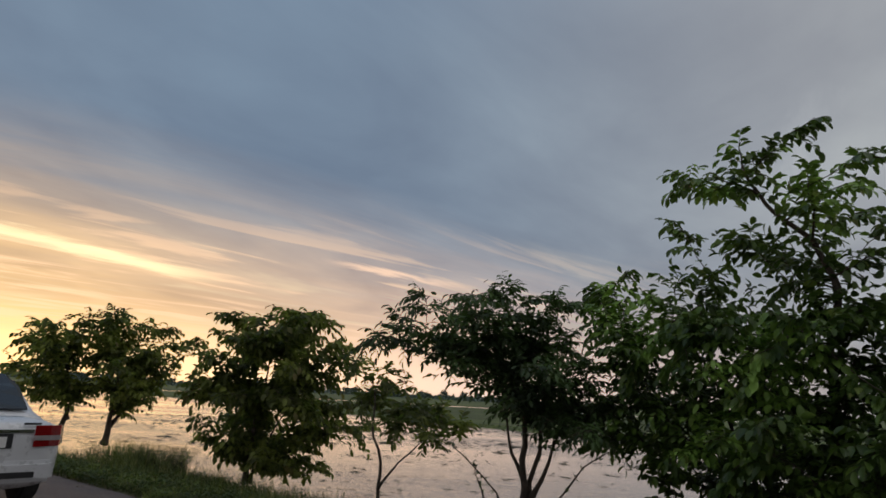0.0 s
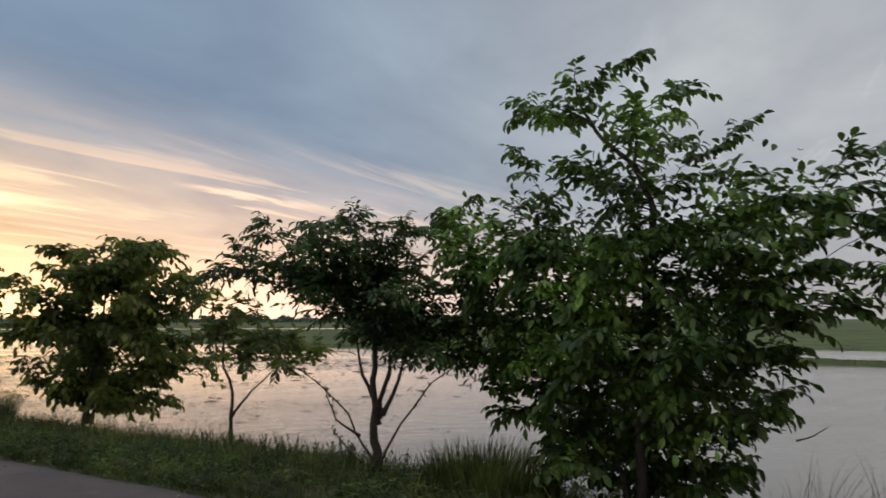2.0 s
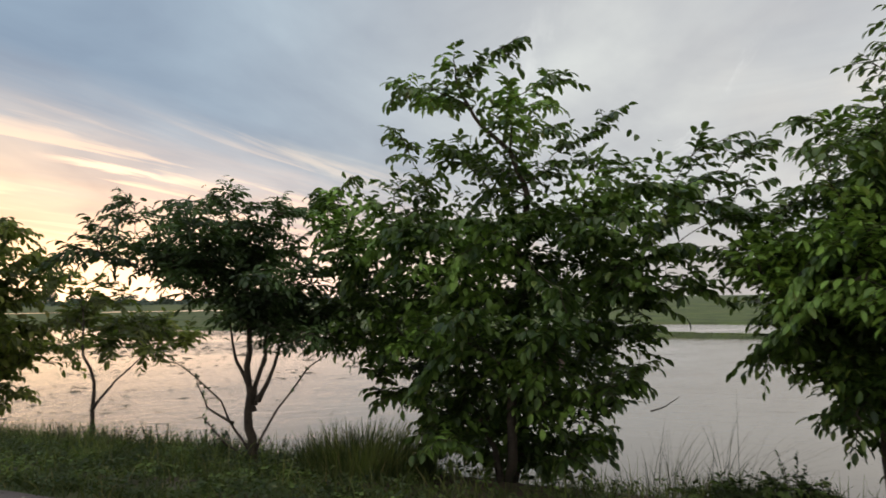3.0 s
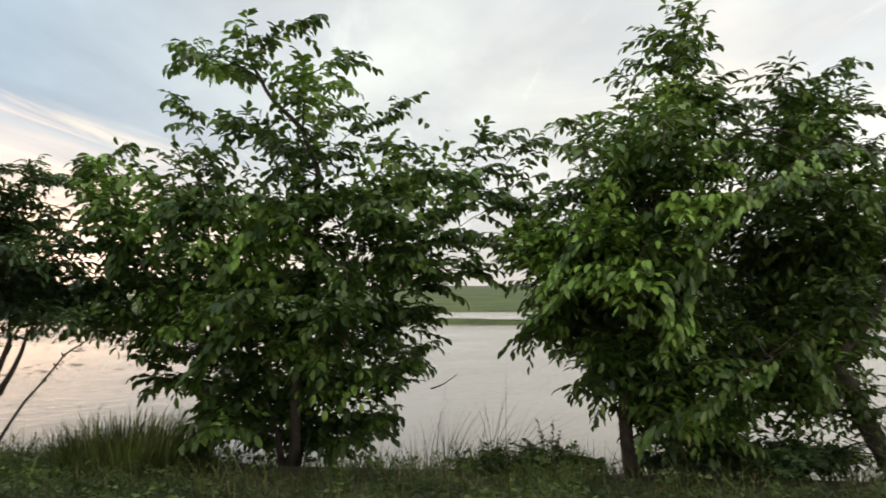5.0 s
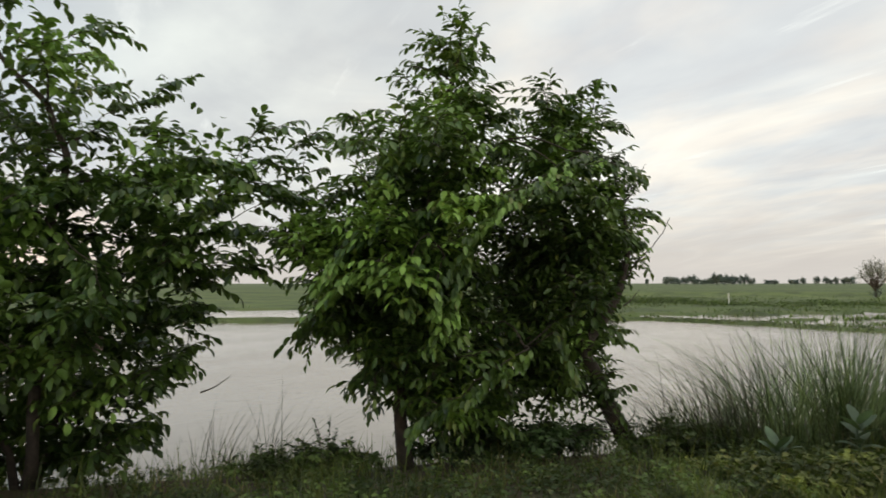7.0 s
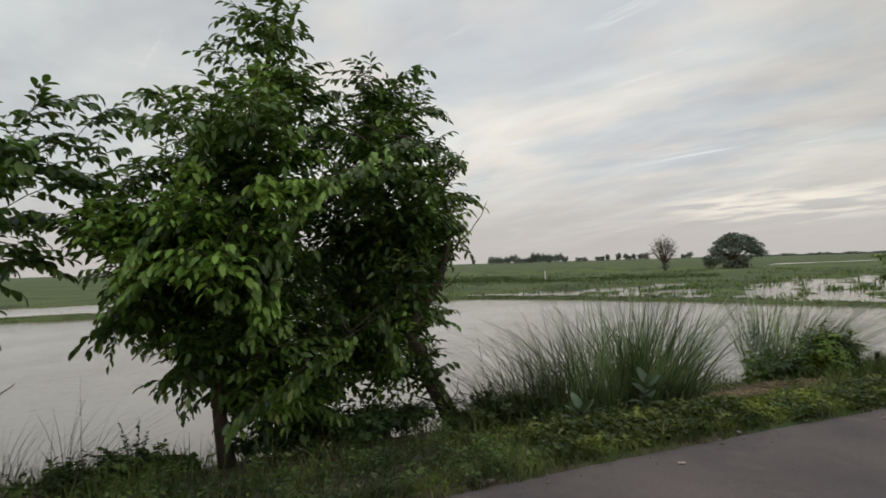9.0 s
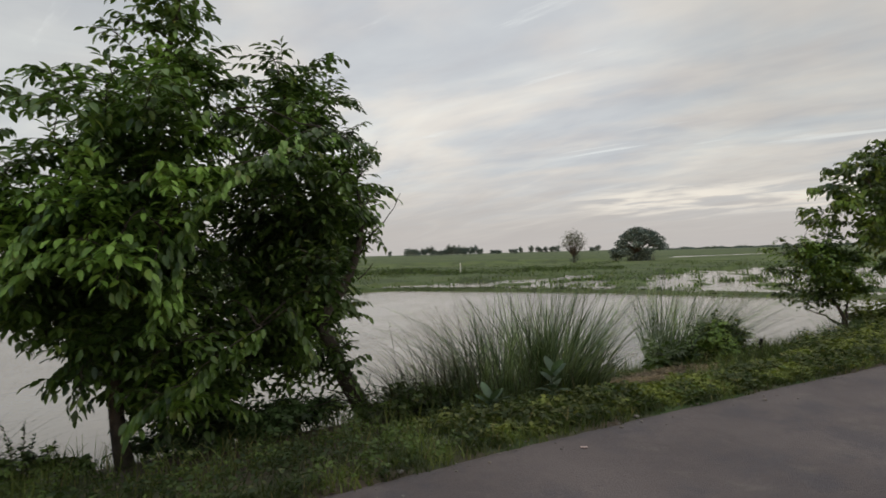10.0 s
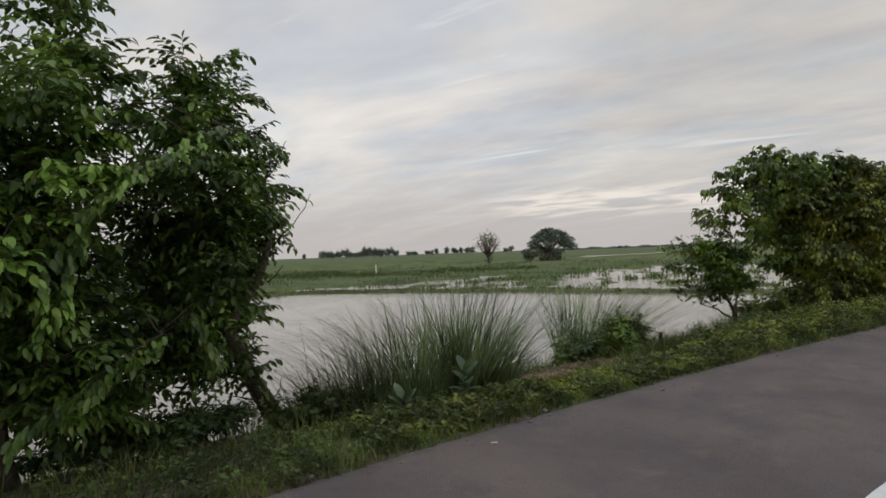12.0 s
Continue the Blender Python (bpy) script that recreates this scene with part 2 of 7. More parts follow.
# far foliage: the haze of distance is mixed into this pale base green
LEAF_FAR_HAZE = leaf_material("leaf_far_haze", (0.215, 0.265, 0.235), (0.235, 0.290, 0.250), (0.11, 0.14, 0.11), 0.9, 0.1, sheen=0.1)
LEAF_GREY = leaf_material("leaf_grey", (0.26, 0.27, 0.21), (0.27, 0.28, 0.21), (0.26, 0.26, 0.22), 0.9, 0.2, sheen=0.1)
GRASS = leaf_material("grass_blade", (0.050, 0.067, 0.016), (0.150, 0.178, 0.042), (0.26, 0.21, 0.08), 0.6, 0.36)
REED = leaf_material("reed_blade", (0.060, 0.100, 0.036), (0.255, 0.330, 0.140), (0.45, 0.46, 0.32), 0.42, 0.22)
WATER_WEED = leaf_material("water_weed", (0.030, 0.032, 0.016), (0.075, 0.070, 0.036), (0.09, 0.07, 0.04), 0.6, 0.05)
LEAF_DEEP = leaf_material("leaf_deep", (0.040, 0.080, 0.013), (0.160, 0.245, 0.038), (0.18, 0.21, 0.04), 0.45)
HERB = leaf_material("herb_leaf", (0.065, 0.100, 0.018), (0.225, 0.250, 0.040), (0.24, 0.22, 0.06), 0.6)
STRAW = leaf_material("straw", (0.15, 0.10, 0.055), (0.34, 0.25, 0.14), (0.40, 0.31, 0.19), 0.8, 0.1)
DRY = leaf_material("dry_stalk", (0.060, 0.056, 0.034), (0.12, 0.115, 0.065), (0.24, 0.20, 0.12), 0.8, 0.1)
FIELD_BLADE = leaf_material("field_blade", (0.060, 0.110, 0.022), (0.120, 0.205, 0.040), (0.17, 0.22, 0.06), 0.7, 0.2)
# lighter copy of the leaf green, for upper boughs that catch the sky
LEAF_SKYLIT = leaf_material("leaf_skylit", (0.072, 0.145, 0.030), (0.215, 0.345, 0.070), (0.22, 0.26, 0.07), 0.42, 0.27)
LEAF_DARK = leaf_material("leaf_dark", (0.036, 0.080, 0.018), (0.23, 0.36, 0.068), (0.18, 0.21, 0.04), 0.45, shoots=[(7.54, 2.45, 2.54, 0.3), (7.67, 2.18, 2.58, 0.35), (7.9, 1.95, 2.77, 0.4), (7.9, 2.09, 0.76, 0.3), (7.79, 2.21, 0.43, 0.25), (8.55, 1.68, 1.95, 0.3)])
BARK = surface("bark", (0.045, 0.034, 0.026), (0.095, 0.072, 0.054), 9.0, 0.9, 70.0, 0.8)
WHITE = plain("white_paint", (0.75, 0.75, 0.72), 0.6)


def ground_material():
    """Soil and low green growth; wild green fields farther off, with a sandy worn strip beside the road."""
    m, N = material("soil_and_grass")
    pos = m.node_tree.nodes.new("ShaderNodeNewGeometry").outputs["Position"]
    sep = m.node_tree.nodes.new("ShaderNodeSeparateXYZ")
    m.node_tree.links.new(pos, sep.inputs[0])
    large = N("TexNoise", Vector=pos, Scale=0.9, Detail=6.0, Roughness=0.6)
    small = N("TexNoise", Vector=pos, Scale=22.0, Detail=5.0, Roughness=0.7)
    field = N("TexNoise", Vector=N.vec("MULTIPLY", pos, (0.05, 0.011, 1.0)), Scale=1.0, Detail=6.0, Roughness=0.6)
    soil = N.mix(N.remap(small, 0.3, 0.7), (0.065, 0.046, 0.030, 1), (0.12, 0.088, 0.055, 1))
    moss = N.mix(N.remap(small, 0.3, 0.7), (0.035, 0.055, 0.016, 1), (0.07, 0.11, 0.026, 1))
    near = N.mix(N.remap(large, 0.40, 0.60), moss, soil)
    far = N.mix(N.remap(field, 0.35, 0.65), (0.062, 0.092, 0.020, 1), (0.118, 0.160, 0.034, 1))
    scrub = N("TexNoise", Vector=pos, Scale=0.22, Detail=7.0, Roughness=0.65)
    far = N.mix(N.math("MULTIPLY", N.remap(scrub, 0.46, 0.60), 0.75), far, (0.038, 0.052, 0.016, 1))
    far = N.mix(N.math("MULTIPLY", N.remap(scrub, 0.34, 0.44, 1.0, 0.0), 0.6), far, (0.115, 0.115, 0.042, 1))
    away = N.vec("LENGTH", pos, out=1)
    bare = N.math("MINIMUM", N.vec("DISTANCE", pos, (9.6, -1.0, -0.2), out=1), N.vec("DISTANCE", pos, (10.5, -1.4, -0.2), out=1))
    bare = N.math("MINIMUM", bare, N.vec("DISTANCE", pos, (11.5, -1.95, -0.2), out=1))
    straw = N.mix(N.remap(small, 0.35, 0.65), (0.17, 0.10, 0.06, 1), (0.30, 0.195, 0.12, 1))
    near = N.mix(N.remap(N.math("ADD", bare, N.math("MULTIPLY", large, 0.8)), 0.95, 1.35, 0.95, 0.0), near, straw)
    # reddish-brown soil below the two big trees, their shade darkened into its colour
    shaded_soil = N.math("MINIMUM", N.vec("DISTANCE", pos, (4.3, 5.6, -0.3), out=1), N.vec("DISTANCE", pos, (7.5, 2.5, -0.3), out=1))
    shaded_soil = N.math("MINIMUM", shaded_soil, N.math("ADD", N.vec("DISTANCE", pos, (5.4, 4.5, -0.3), out=1), 0.5))
    near = N.mix(N.remap(N.math("ADD", shaded_soil, N.math("MULTIPLY", large, 1.0)), 1.6, 2.6, 0.9, 0.0), near, N.mix(N.remap(small, 0.35, 0.65), (0.040, 0.024, 0.016, 1), (0.085, 0.045, 0.028, 1)))
    near = N.mix(N.remap(away, 22.0, 40.0), near, far)
    dull = N.mix(N.remap(field, 0.4, 0.6), (0.080, 0.112, 0.040, 1), (0.105, 0.135, 0.052, 1))
    near = N.mix(N.remap(away, 160.0, 700.0), near, dull)
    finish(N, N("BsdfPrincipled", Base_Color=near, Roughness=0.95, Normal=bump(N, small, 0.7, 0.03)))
    return m


def asphalt_material():
    m, N = material("worn_asphalt")
    pos = m.node_tree.nodes.new("ShaderNodeNewGeometry").outputs["Position"]
    wide = N("TexNoise", Vector=pos, Scale=0.55, Detail=5.0, Roughness=0.6)
    patch = N("TexNoise", Vector=pos, Scale=2.3, Detail=6.0, Roughness=0.65)
    stone = N("TexVoronoi", Vector=pos, Scale=95.0)
    grit = N("TexNoise", Vector=pos, Scale=140.0, Detail=3.0)
    col = N.mix(N.remap(wide, 0.35, 0.65), (0.104, 0.081, 0.077, 1), (0.164, 0.129, 0.118, 1))
    col = N.mix(N.math("MULTIPLY", N.remap(patch, 0.56, 0.70), 0.5), col, (0.22, 0.18, 0.15, 1))
    stain = N("TexNoise", Vector=N.vec("MULTIPLY", pos, (0.9, 1.1, 1.0)), Scale=1.3, Detail=8.0, Roughness=0.7)
    col = N.mix(N.math("MULTIPLY", N.remap(stain, 0.5, 0.62), 0.6), col, (0.080, 0.070, 0.076, 1))
    sand = N.vec("DISTANCE", pos, (5.35, -1.75, 0.0), out=1)
    col = N.mix(N.remap(N.math("ADD", sand, N.math("MULTIPLY", patch, 0.5)), 0.32, 0.55, 0.55, 0.0), col, (0.30, 0.25, 0.19, 1))
    g = N.remap(grit, 0.2, 0.8, 0.5, 1.5)
    col = N.mix(0.9, col, N.mix(1.0, col, N("CombineXYZ", i0=g, i1=g, i2=g), "MULTIPLY"))
    h = N.math("ADD", N.math("MULTIPLY", stone, 0.8), grit)
    finish(N, N("BsdfPrincipled", Base_Color=col, Roughness=0.8, Normal=bump(N, h, 0.8, 0.008)))
    return m


def water_material():
    """Still muddy flood water with a faint wind ripple."""
    m, N = material("still_water")
    pos = m.node_tree.nodes.new("ShaderNodeNewGeometry").outputs["Position"]
    ripple = N("TexNoise", Vector=N.vec("MULTIPLY", pos, (0.9, 1.3, 1.0)), Scale=1.7, Detail=6.0, Roughness=0.6, Distortion=1.2)
    gust = N("TexNoise", Vector=N.vec("MULTIPLY", pos, (0.10, 0.22, 1.0)), Scale=1.0, Detail=3.0)
    mud = N("TexNoise", Vector=pos, Scale=0.25, Detail=3.0)
    col = N.mix(mud, (0.26, 0.215, 0.165, 1), (0.33, 0.275, 0.21, 1))
    finish(N, N("BsdfPrincipled", Base_Color=col, Roughness=N.remap(gust, 0.35, 0.65, 0.06, 0.2), IOR=1.52,
                Normal=bump(N, ripple, N.remap(gust, 0.35, 0.65, 0.14, 0.40), 0.05)))
    return m


SOIL, ASPHALT, WATER = ground_material(), asphalt_material(), water_material()


# ---- mesh helpers ----
def mesh_object(name, verts, faces, mat, parent=None, label="", smooth=False, kind=""):
    me = bpy.data.meshes.new(name)
    me.from_pydata([tuple(v) for v in verts] if not isinstance(verts, list) else verts, [], faces)
    me.materials.append(mat)
    if smooth:
        me.polygons.foreach_set("use_smooth", [True] * len(me.polygons))
    me.update()
    ob = new(name, me)
    if parent:
        ob.parent = parent
    return tagged(ob, label=label, kind=kind)


def part(name, bm, mat, parent, label=""):
    me = bpy.data.meshes.new(name)
    bm.to_mesh(me)
    bm.free()
    me.materials.append(mat)
    ob = new(name, me)
    ob.parent = parent
    return tagged(ob, label=label)


def empty(name, place, label, category, group="", turn=0.0):
    ob = new(name)
    ob.empty_display_size = 0.2
    ob.matrix_basis = Matrix.Translation(place) @ Matrix.Rotation(turn, 4, "Z")
    return tagged(ob, label=label, category=category, group=group)


def fast_mesh(name, verts, quads, mat, parent=None, kind="", label=""):
    """A mesh from an array of corners and an array of four-cornered faces."""
    me = bpy.data.meshes.new(name)
    me.vertices.add(len(verts))
    me.vertices.foreach_set("co", np.asarray(verts, np.float32).ravel())
    me.loops.add(quads.size)
    me.loops.foreach_set("vertex_index", quads.astype(np.int32).ravel())
    me.polygons.add(len(quads))
    me.polygons.foreach_set("loop_start", np.arange(0, quads.size, quads.shape[1], dtype=np.int32))
    me.materials.append(mat)
    me.update(calc_edges=True)
    me.validate()
    ob = new(name, me)
    if parent:
        ob.parent = parent
    return tagged(ob, label=label, kind=kind)


def unit(a):
    return a / np.maximum(np.linalg.norm(a, axis=-1, keepdims=True), 1e-9)


#                      along, across, lift
LEAF_SHAPE = np.array([(0, 0, 0), (1.0, 0, -0.16), (0.5, 0, 0.0), (0.17, 0.33, 0.07), (0.48, 0.5, 0.12), (0.80, 0.33, 0.02), (0.17, -0.33, 0.07), (0.48, -0.5, 0.12), (0.80, -0.33, 0.02)])
LEAF_FACES = np.array([(0, 2, 4, 3), (2, 1, 5, 4), (0, 6, 7, 2), (2, 7, 8, 1)])


SMALL_SHAPE = np.array([(0, 0, 0), (1.0, 0, -0.12), (0.45, 0.5, 0.1), (0.45, -0.5, 0.1)])
SMALL_FACES = np.array([(0, 1, 2), (0, 3, 1)])


def leaf_arrays(p, d, n, length, width, small=False):
    """Folded leaves with stalk end p, direction d, upper side n; small ones are a plain fold."""
    d = unit(d)
    b = unit(np.cross(n, d))
    n = np.cross(d, b)
    shape, faces = (SMALL_SHAPE, SMALL_FACES) if small else (LEAF_SHAPE, LEAF_FACES)
    s = shape[None]
    v = p[:, None] + length[:, None, None] * s[..., :1] * d[:, None] + width[:, None, None] * (s[..., 1:2] * b[:, None] + s[..., 2:] * n[:, None] * 1.6)
    q = faces[None] + len(shape) * np.arange(len(p))[:, None, None]
    return v.reshape(-1, 3), q.reshape(-1, faces.shape[1])


def blades(rng, base, height, lean, width, segments=3, curl=1.0, bow=1.8):
    """Grass blades that rise from base and bend over along lean: flat strips that narrow to a tip."""
    n = len(base)
    side = unit(np.stack([-lean[:, 1], lean[:, 0], np.zeros(n)], 1) + rng.normal(0, 0.25, (n, 3)) * (1, 1, 0))
    rows = []
    for k in range(segments + 1):
        f = k / segments
        mid = base + np.array([0, 0, 1.0]) * (height * (f - 0.25 * curl * f * f * np.minimum(1.0, np.linalg.norm(lean[:, :2], axis=1) / np.maximum(height, 1e-3))))[:, None] + lean * (f ** bow)
        w = (width * (1.0 - 0.92 * f ** 2.2))[:, None] * side
        rows += [mid - w, mid + w]
    v = np.stack(rows, 1).reshape(-1, 3)
    one = np.array([(2 * k, 2 * k + 1, 2 * k + 3, 2 * k + 2) for k in range(segments)])
    q = one[None] + (2 * (segments + 1)) * np.arange(n)[:, None, None]
    return v, q.reshape(-1, 4)


def tube(points, radii, sides=7):
    """Corners and faces of a tapering limb along points."""
    pts = np.array(points, float)
    verts, faces = [], []
    ref = np.array([0.3, 0.9, 0.2])
    for i, p in enumerate(pts):
        t = unit(pts[min(i + 1, len(pts) - 1)] - pts[max(i - 1, 0)])
        a = unit(np.cross(t, ref))
        b = np.cross(t, a)
        for k in range(sides):
            w = 2 * math.pi * k / sides
            verts.append(tuple(p + radii[i] * (math.cos(w) * a + math.sin(w) * b)))
    for i in range(len(pts) - 1):
        for k in range(sides):
            j = (k + 1) % sides
            faces.append((i * sides + k, i * sides + j, (i + 1) * sides + j, (i + 1) * sides + k))
    faces.append(tuple(range(sides))[::-1])
    faces.append(tuple((len(pts) - 1) * sides + k for k in range(sides)))
    return verts, faces


def bend(a, b, rng, sag=0.06, steps=6):
    """A slightly crooked line from a to b."""
    a, b = np.array(a, float), np.array(b, float)
    span = np.linalg.norm(b - a)
    k1, k2 = rng.normal(0, sag * span, 3), rng.normal(0, sag * 0.5 * span, 3)
    return [a + (b - a) * f + k1 * math.sin(math.pi * f) + k2 * math.sin(2 * math.pi * f) for f in np.linspace(0, 1, steps)]


# ---- the lie of the land ----
ALONG, ACROSS = Vector((0.746, -0.666, 0)), Vector((0.666, 0.746, 0))
WATER_LEVEL = -0.62
ROAD_WIDTH = 5.4


def edge(u):
    """Distance of the road's waterside edge, a gentle bend."""
    w = np.asarray(u, float) - 0.8
    c = np.clip(w, -20, 20)
    return 4.57 - 0.0052 * c * c - 0.208 * (np.abs(w) - np.abs(c))


def spot(u, s, z=0.0):
    """World place at u along the road and s beyond its waterside edge."""
    v = float(edge(u)) + s
    return Vector((ALONG.x * u + ACROSS.x * v, ALONG.y * u + ACROSS.y * v, z))


def road_frame(x, y):
    u, v = ALONG.x * x + ALONG.y * y, ACROSS.x * x + ACROSS.y * y
    return u, v - edge(u)


BUND = np.array([(12, -38), (22, -22), (29.5, -10), (34.5, -2), (37.6, 6), (38.6, 11), (33, 18), (25.5, 26), (14, 38), (1.5, 50), (-7, 59), (-34, 84), (-90, 130)], float)


def bund_distance(x, y):
    """Distance to the field bank, positive on its far side."""
    best = np.full(np.shape(x), 1e9)
    sign = np.ones(np.shape(x))
    for a, b in zip(BUND[:-1], BUND[1:]):
        d = b - a
        t = np.clip(((x - a[0]) * d[0] + (y - a[1]) * d[1]) / (d @ d), 0, 1)
        px, py = x - a[0] - t * d[0], y - a[1] - t * d[1]
        r = np.hypot(px, py)
        closer = r < best - 1e-9
        best = np.where(closer, r, best)
        sign = np.where(closer, np.where(d[0] * py - d[1] * px < 0, 1.0, -1.0), sign)
    return best * sign


def waves(x, y, seed):
    """Cheap smooth noise, about -1 to 1."""
    r = np.random.default_rng(seed)
    out = 0.0
    for k in range(7):
        a, f = r.uniform(0, 2 * math.pi), 2 ** (k * 0.55)
        out = out + np.sin(f * (x * math.cos(a) + y * math.sin(a)) + r.uniform(0, 6.28)) / f ** 0.6
    return out / 2.6


def height(x, y):
    """Height of the ground."""
    x, y = np.asarray(x, float), np.asarray(y, float)
    u, s = road_frame(x, y)
    verge = np.interp(s, [-400, -12, -ROAD_WIDTH - 2.2, -ROAD_WIDTH - 0.05, -ROAD_WIDTH + 0.2, -0.25, 0.02, 0.5, 2.6, 3.7, 6.0, 9.0],
                      [-0.5, -0.5, -0.25, 0.0, -0.12, -0.12, 0.005, 0.0, -0.33, -0.64, -1.2, -1.4])
    bumps = 0.025 * waves(x * 2.1, y * 2.1, 3) + 0.012 * waves(x * 6, y * 6, 4)
    verge = verge + np.where((s > 0.1) & (s < 8), bumps, 0)
    d = bund_distance(x, y)
    ridge = np.interp(np.abs(d), [0, 0.5, 1.6], [0.21, 0.16, 0.0]) + 0.03 * waves(x * 0.7, y * 0.7, 5) * (np.abs(d) < 1.6)
    ang = np.degrees(np.arctan2(y, np.maximum(x, 1e-6)))
    r = np.hypot(x, y)
    bearing = np.degrees(np.arctan2(x - 1.9, y + 0.6))
    rr = np.hypot(x - 1.9, y + 0.6)
    ragged = bearing + 0.8 * waves(x * 0.45, y * 0.45, 14) + 0.4 * waves(x * 1.6, y * 1.6, 15)
    reach = np.where(ragged < 93, np.interp(ragged, [66, 72, 82, 88, 91, 92], [30, 43, 49, 53, 60, 30]), np.interp(ragged, [94, 95, 98, 104, 112, 120], [30, 58, 61, 73, 76, 60]))
    shore = reach - rr + 3.5 * waves(x * 0.45, y * 0.45, 8)
    islet = waves(x * 0.5, y * 0.8, 9) + 0.6 * waves(x * 1.7, y * 1.7, 10)
    field = -0.47 + 0.06 * waves(x * 0.06, y * 0.06, 6) - 0.34 * np.clip(shore / 3.0, 0, 1) + 0.30 * (islet > np.interp(shore, [0, 3, 14], [0.42, 0.7, 0.92])) * (shore > 0)
    field = np.where(r > 120, -0.44 + 0.05 * waves(x * 0.02, y * 0.02, 12), field)
    field = field + 0.55 * np.clip((rr - 108) / 6.0, 0, 1) * np.clip((92.5 - bearing) / 2.0, 0, 1) * np.clip((bearing - 55) / 6.0, 0, 1)
    # two long ponds farther out
    field = np.where((np.abs(y - 140 - 0.02 * x) < 11) & (x > -120) & (x < 70), -0.9, field)
    field = np.where((np.abs(rr - 166 - 4.5 * (bearing - 99)) < 13) & (bearing > 96.5) & (bearing < 108), -0.9, field)
    field = np.where((np.abs(d - 9) < 7) & (ang > 33) & (ang < 62), -0.95, field)
    out = np.where(d > 0, np.maximum(field, -0.66 + ridge), np.maximum(verge, np.where(np.abs(d) < 1.6, -0.75 + ridge, -9)))
    return np.where(s < 3.0, verge, out)


def graded(fine, spans):
    out = [np.arange(*fine)]
    lo, hi = out[0][0], out[0][-1]
    for sign in (-1, 1):
        edge_at, step, row = (lo if sign < 0 else hi), fine[2], []
        while abs(edge_at) < 3200:
            step = min(step * 1.055, 400) if abs(edge_at) > spans else min(step * 1.10, 0.9)
            edge_at += sign * step
            row.append(edge_at)
        out.append(np.array(row))
    return np.sort(np.concatenate(out))


def build_ground():
    us, ss = graded((-14.0, 20.0, 0.22), 75), graded((-7.0, 7.0, 0.16), 75)
    U, S = np.meshgrid(us, ss, indexing="ij")
    V = edge(np.clip(U, -60, 60)) + S
    X, Y = ALONG.x * U + ACROSS.x * V, ALONG.y * U + ACROSS.y * V
    Z = height(X, Y)
    n, m = U.shape
    idx = np.arange(n * m).reshape(n, m)
    q = np.stack([idx[:-1, :-1], idx[1:, :-1], idx[1:, 1:], idx[:-1, 1:]], -1).reshape(-1, 4)
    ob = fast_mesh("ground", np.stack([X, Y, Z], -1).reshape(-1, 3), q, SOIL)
    ob.data.polygons.foreach_set("use_smooth", [True] * len(ob.data.polygons))
    tagged(ob, label="grassy earth verge running out to flat green fields", category="ground", kind="structure")


build_ground()


def build_water():
    xs = np.array([-600, -120, -40, -10, 0, 10, 20, 40, 80, 160, 400, 900.0])
    X, Y = np.meshgrid(xs, xs, indexing="ij")
    U, S = X, np.linspace(2.5, 420, len(xs))[None, :] * np.ones_like(X)
    V = edge(np.clip(U, -60, 60)) + S
    X, Y = ALONG.x * U + ACROSS.x * V, ALONG.y * U + ACROSS.y * V
    idx = np.arange(X.size).reshape(X.shape)
    q = np.stack([idx[:-1, :-1], idx[1:, :-1], idx[1:, 1:], idx[:-1, 1:]], -1).reshape(-1, 4)
    ob = fast_mesh("water", np.stack([X, Y, np.full_like(X, WATER_LEVEL)], -1).reshape(-1, 3), q, WATER)
    tagged(ob, label="still muddy flood water reflecting the evening sky", category="water", kind="structure")


build_water()


def build_road():
    rng = np.random.default_rng(11)
    us = np.concatenate([np.arange(-400, -30, 4.0), np.arange(-30, 40, 0.12), np.arange(40, 400, 4.0)])
    ss = [-ROAD_WIDTH, -ROAD_WIDTH + 0.1, -4.2, -3.2, -2.2, -1.2, -0.5, -0.12, 0.0]
    ragged = 0.05 * waves(us * 2.3, us * 0, 21) + 0.03 * waves(us * 9, us * 0, 22) + rng.normal(0, 0.006, len(us))
    verts, faces = [], []
    for i, u in enumerate(us):
        for k, s in enumerate(ss):
            off = ragged[i] if k == len(ss) - 1 else 0.0
            crown = 0.02 * (1 - ((s + ROAD_WIDTH / 2) / (ROAD_WIDTH / 2)) ** 2) - (0.015 if k in (0, len(ss) - 1) else 0)
            verts.append(tuple(spot(u, s + off, crown)))
        for s in (0.03 + ragged[i], -ROAD_WIDTH - 0.03):
            verts.append(tuple(spot(u, s, -0.09)))
    w = len(ss) + 2
    for i in range(len(us) - 1):
        a, b = i * w, (i + 1) * w
        for k in range(len(ss) - 1):
            faces.append((a + k, b + k, b + k + 1, a + k + 1))
        faces.append((a + len(ss) - 1, b + len(ss) - 1, b + len(ss), a + len(ss)))
        faces.append((a + len(ss) + 1, b + len(ss) + 1, b, a))
    ob = mesh_object("road", verts, faces, ASPHALT)
    tagged(ob, label="worn grey country road with crumbling edge", category="road", kind="structure")
    # broken centre line
    for k in range(-8, 12):
        start = 5.9 + 6.0 * k
        vs, fs = [], []
        for i, u in enumerate(np.linspace(start, start + 3.0, 12)):
            for s in (-2.72, -2.62):
                vs.append(tuple(spot(u, s + rng.normal(0, 0.004), 0.0235)))
        for i in range(11):
            fs.append((2 * i, 2 * i + 2, 2 * i + 3, 2 * i + 1))
        mesh_object("road_dash", vs, fs, WHITE, ob)


build_road()


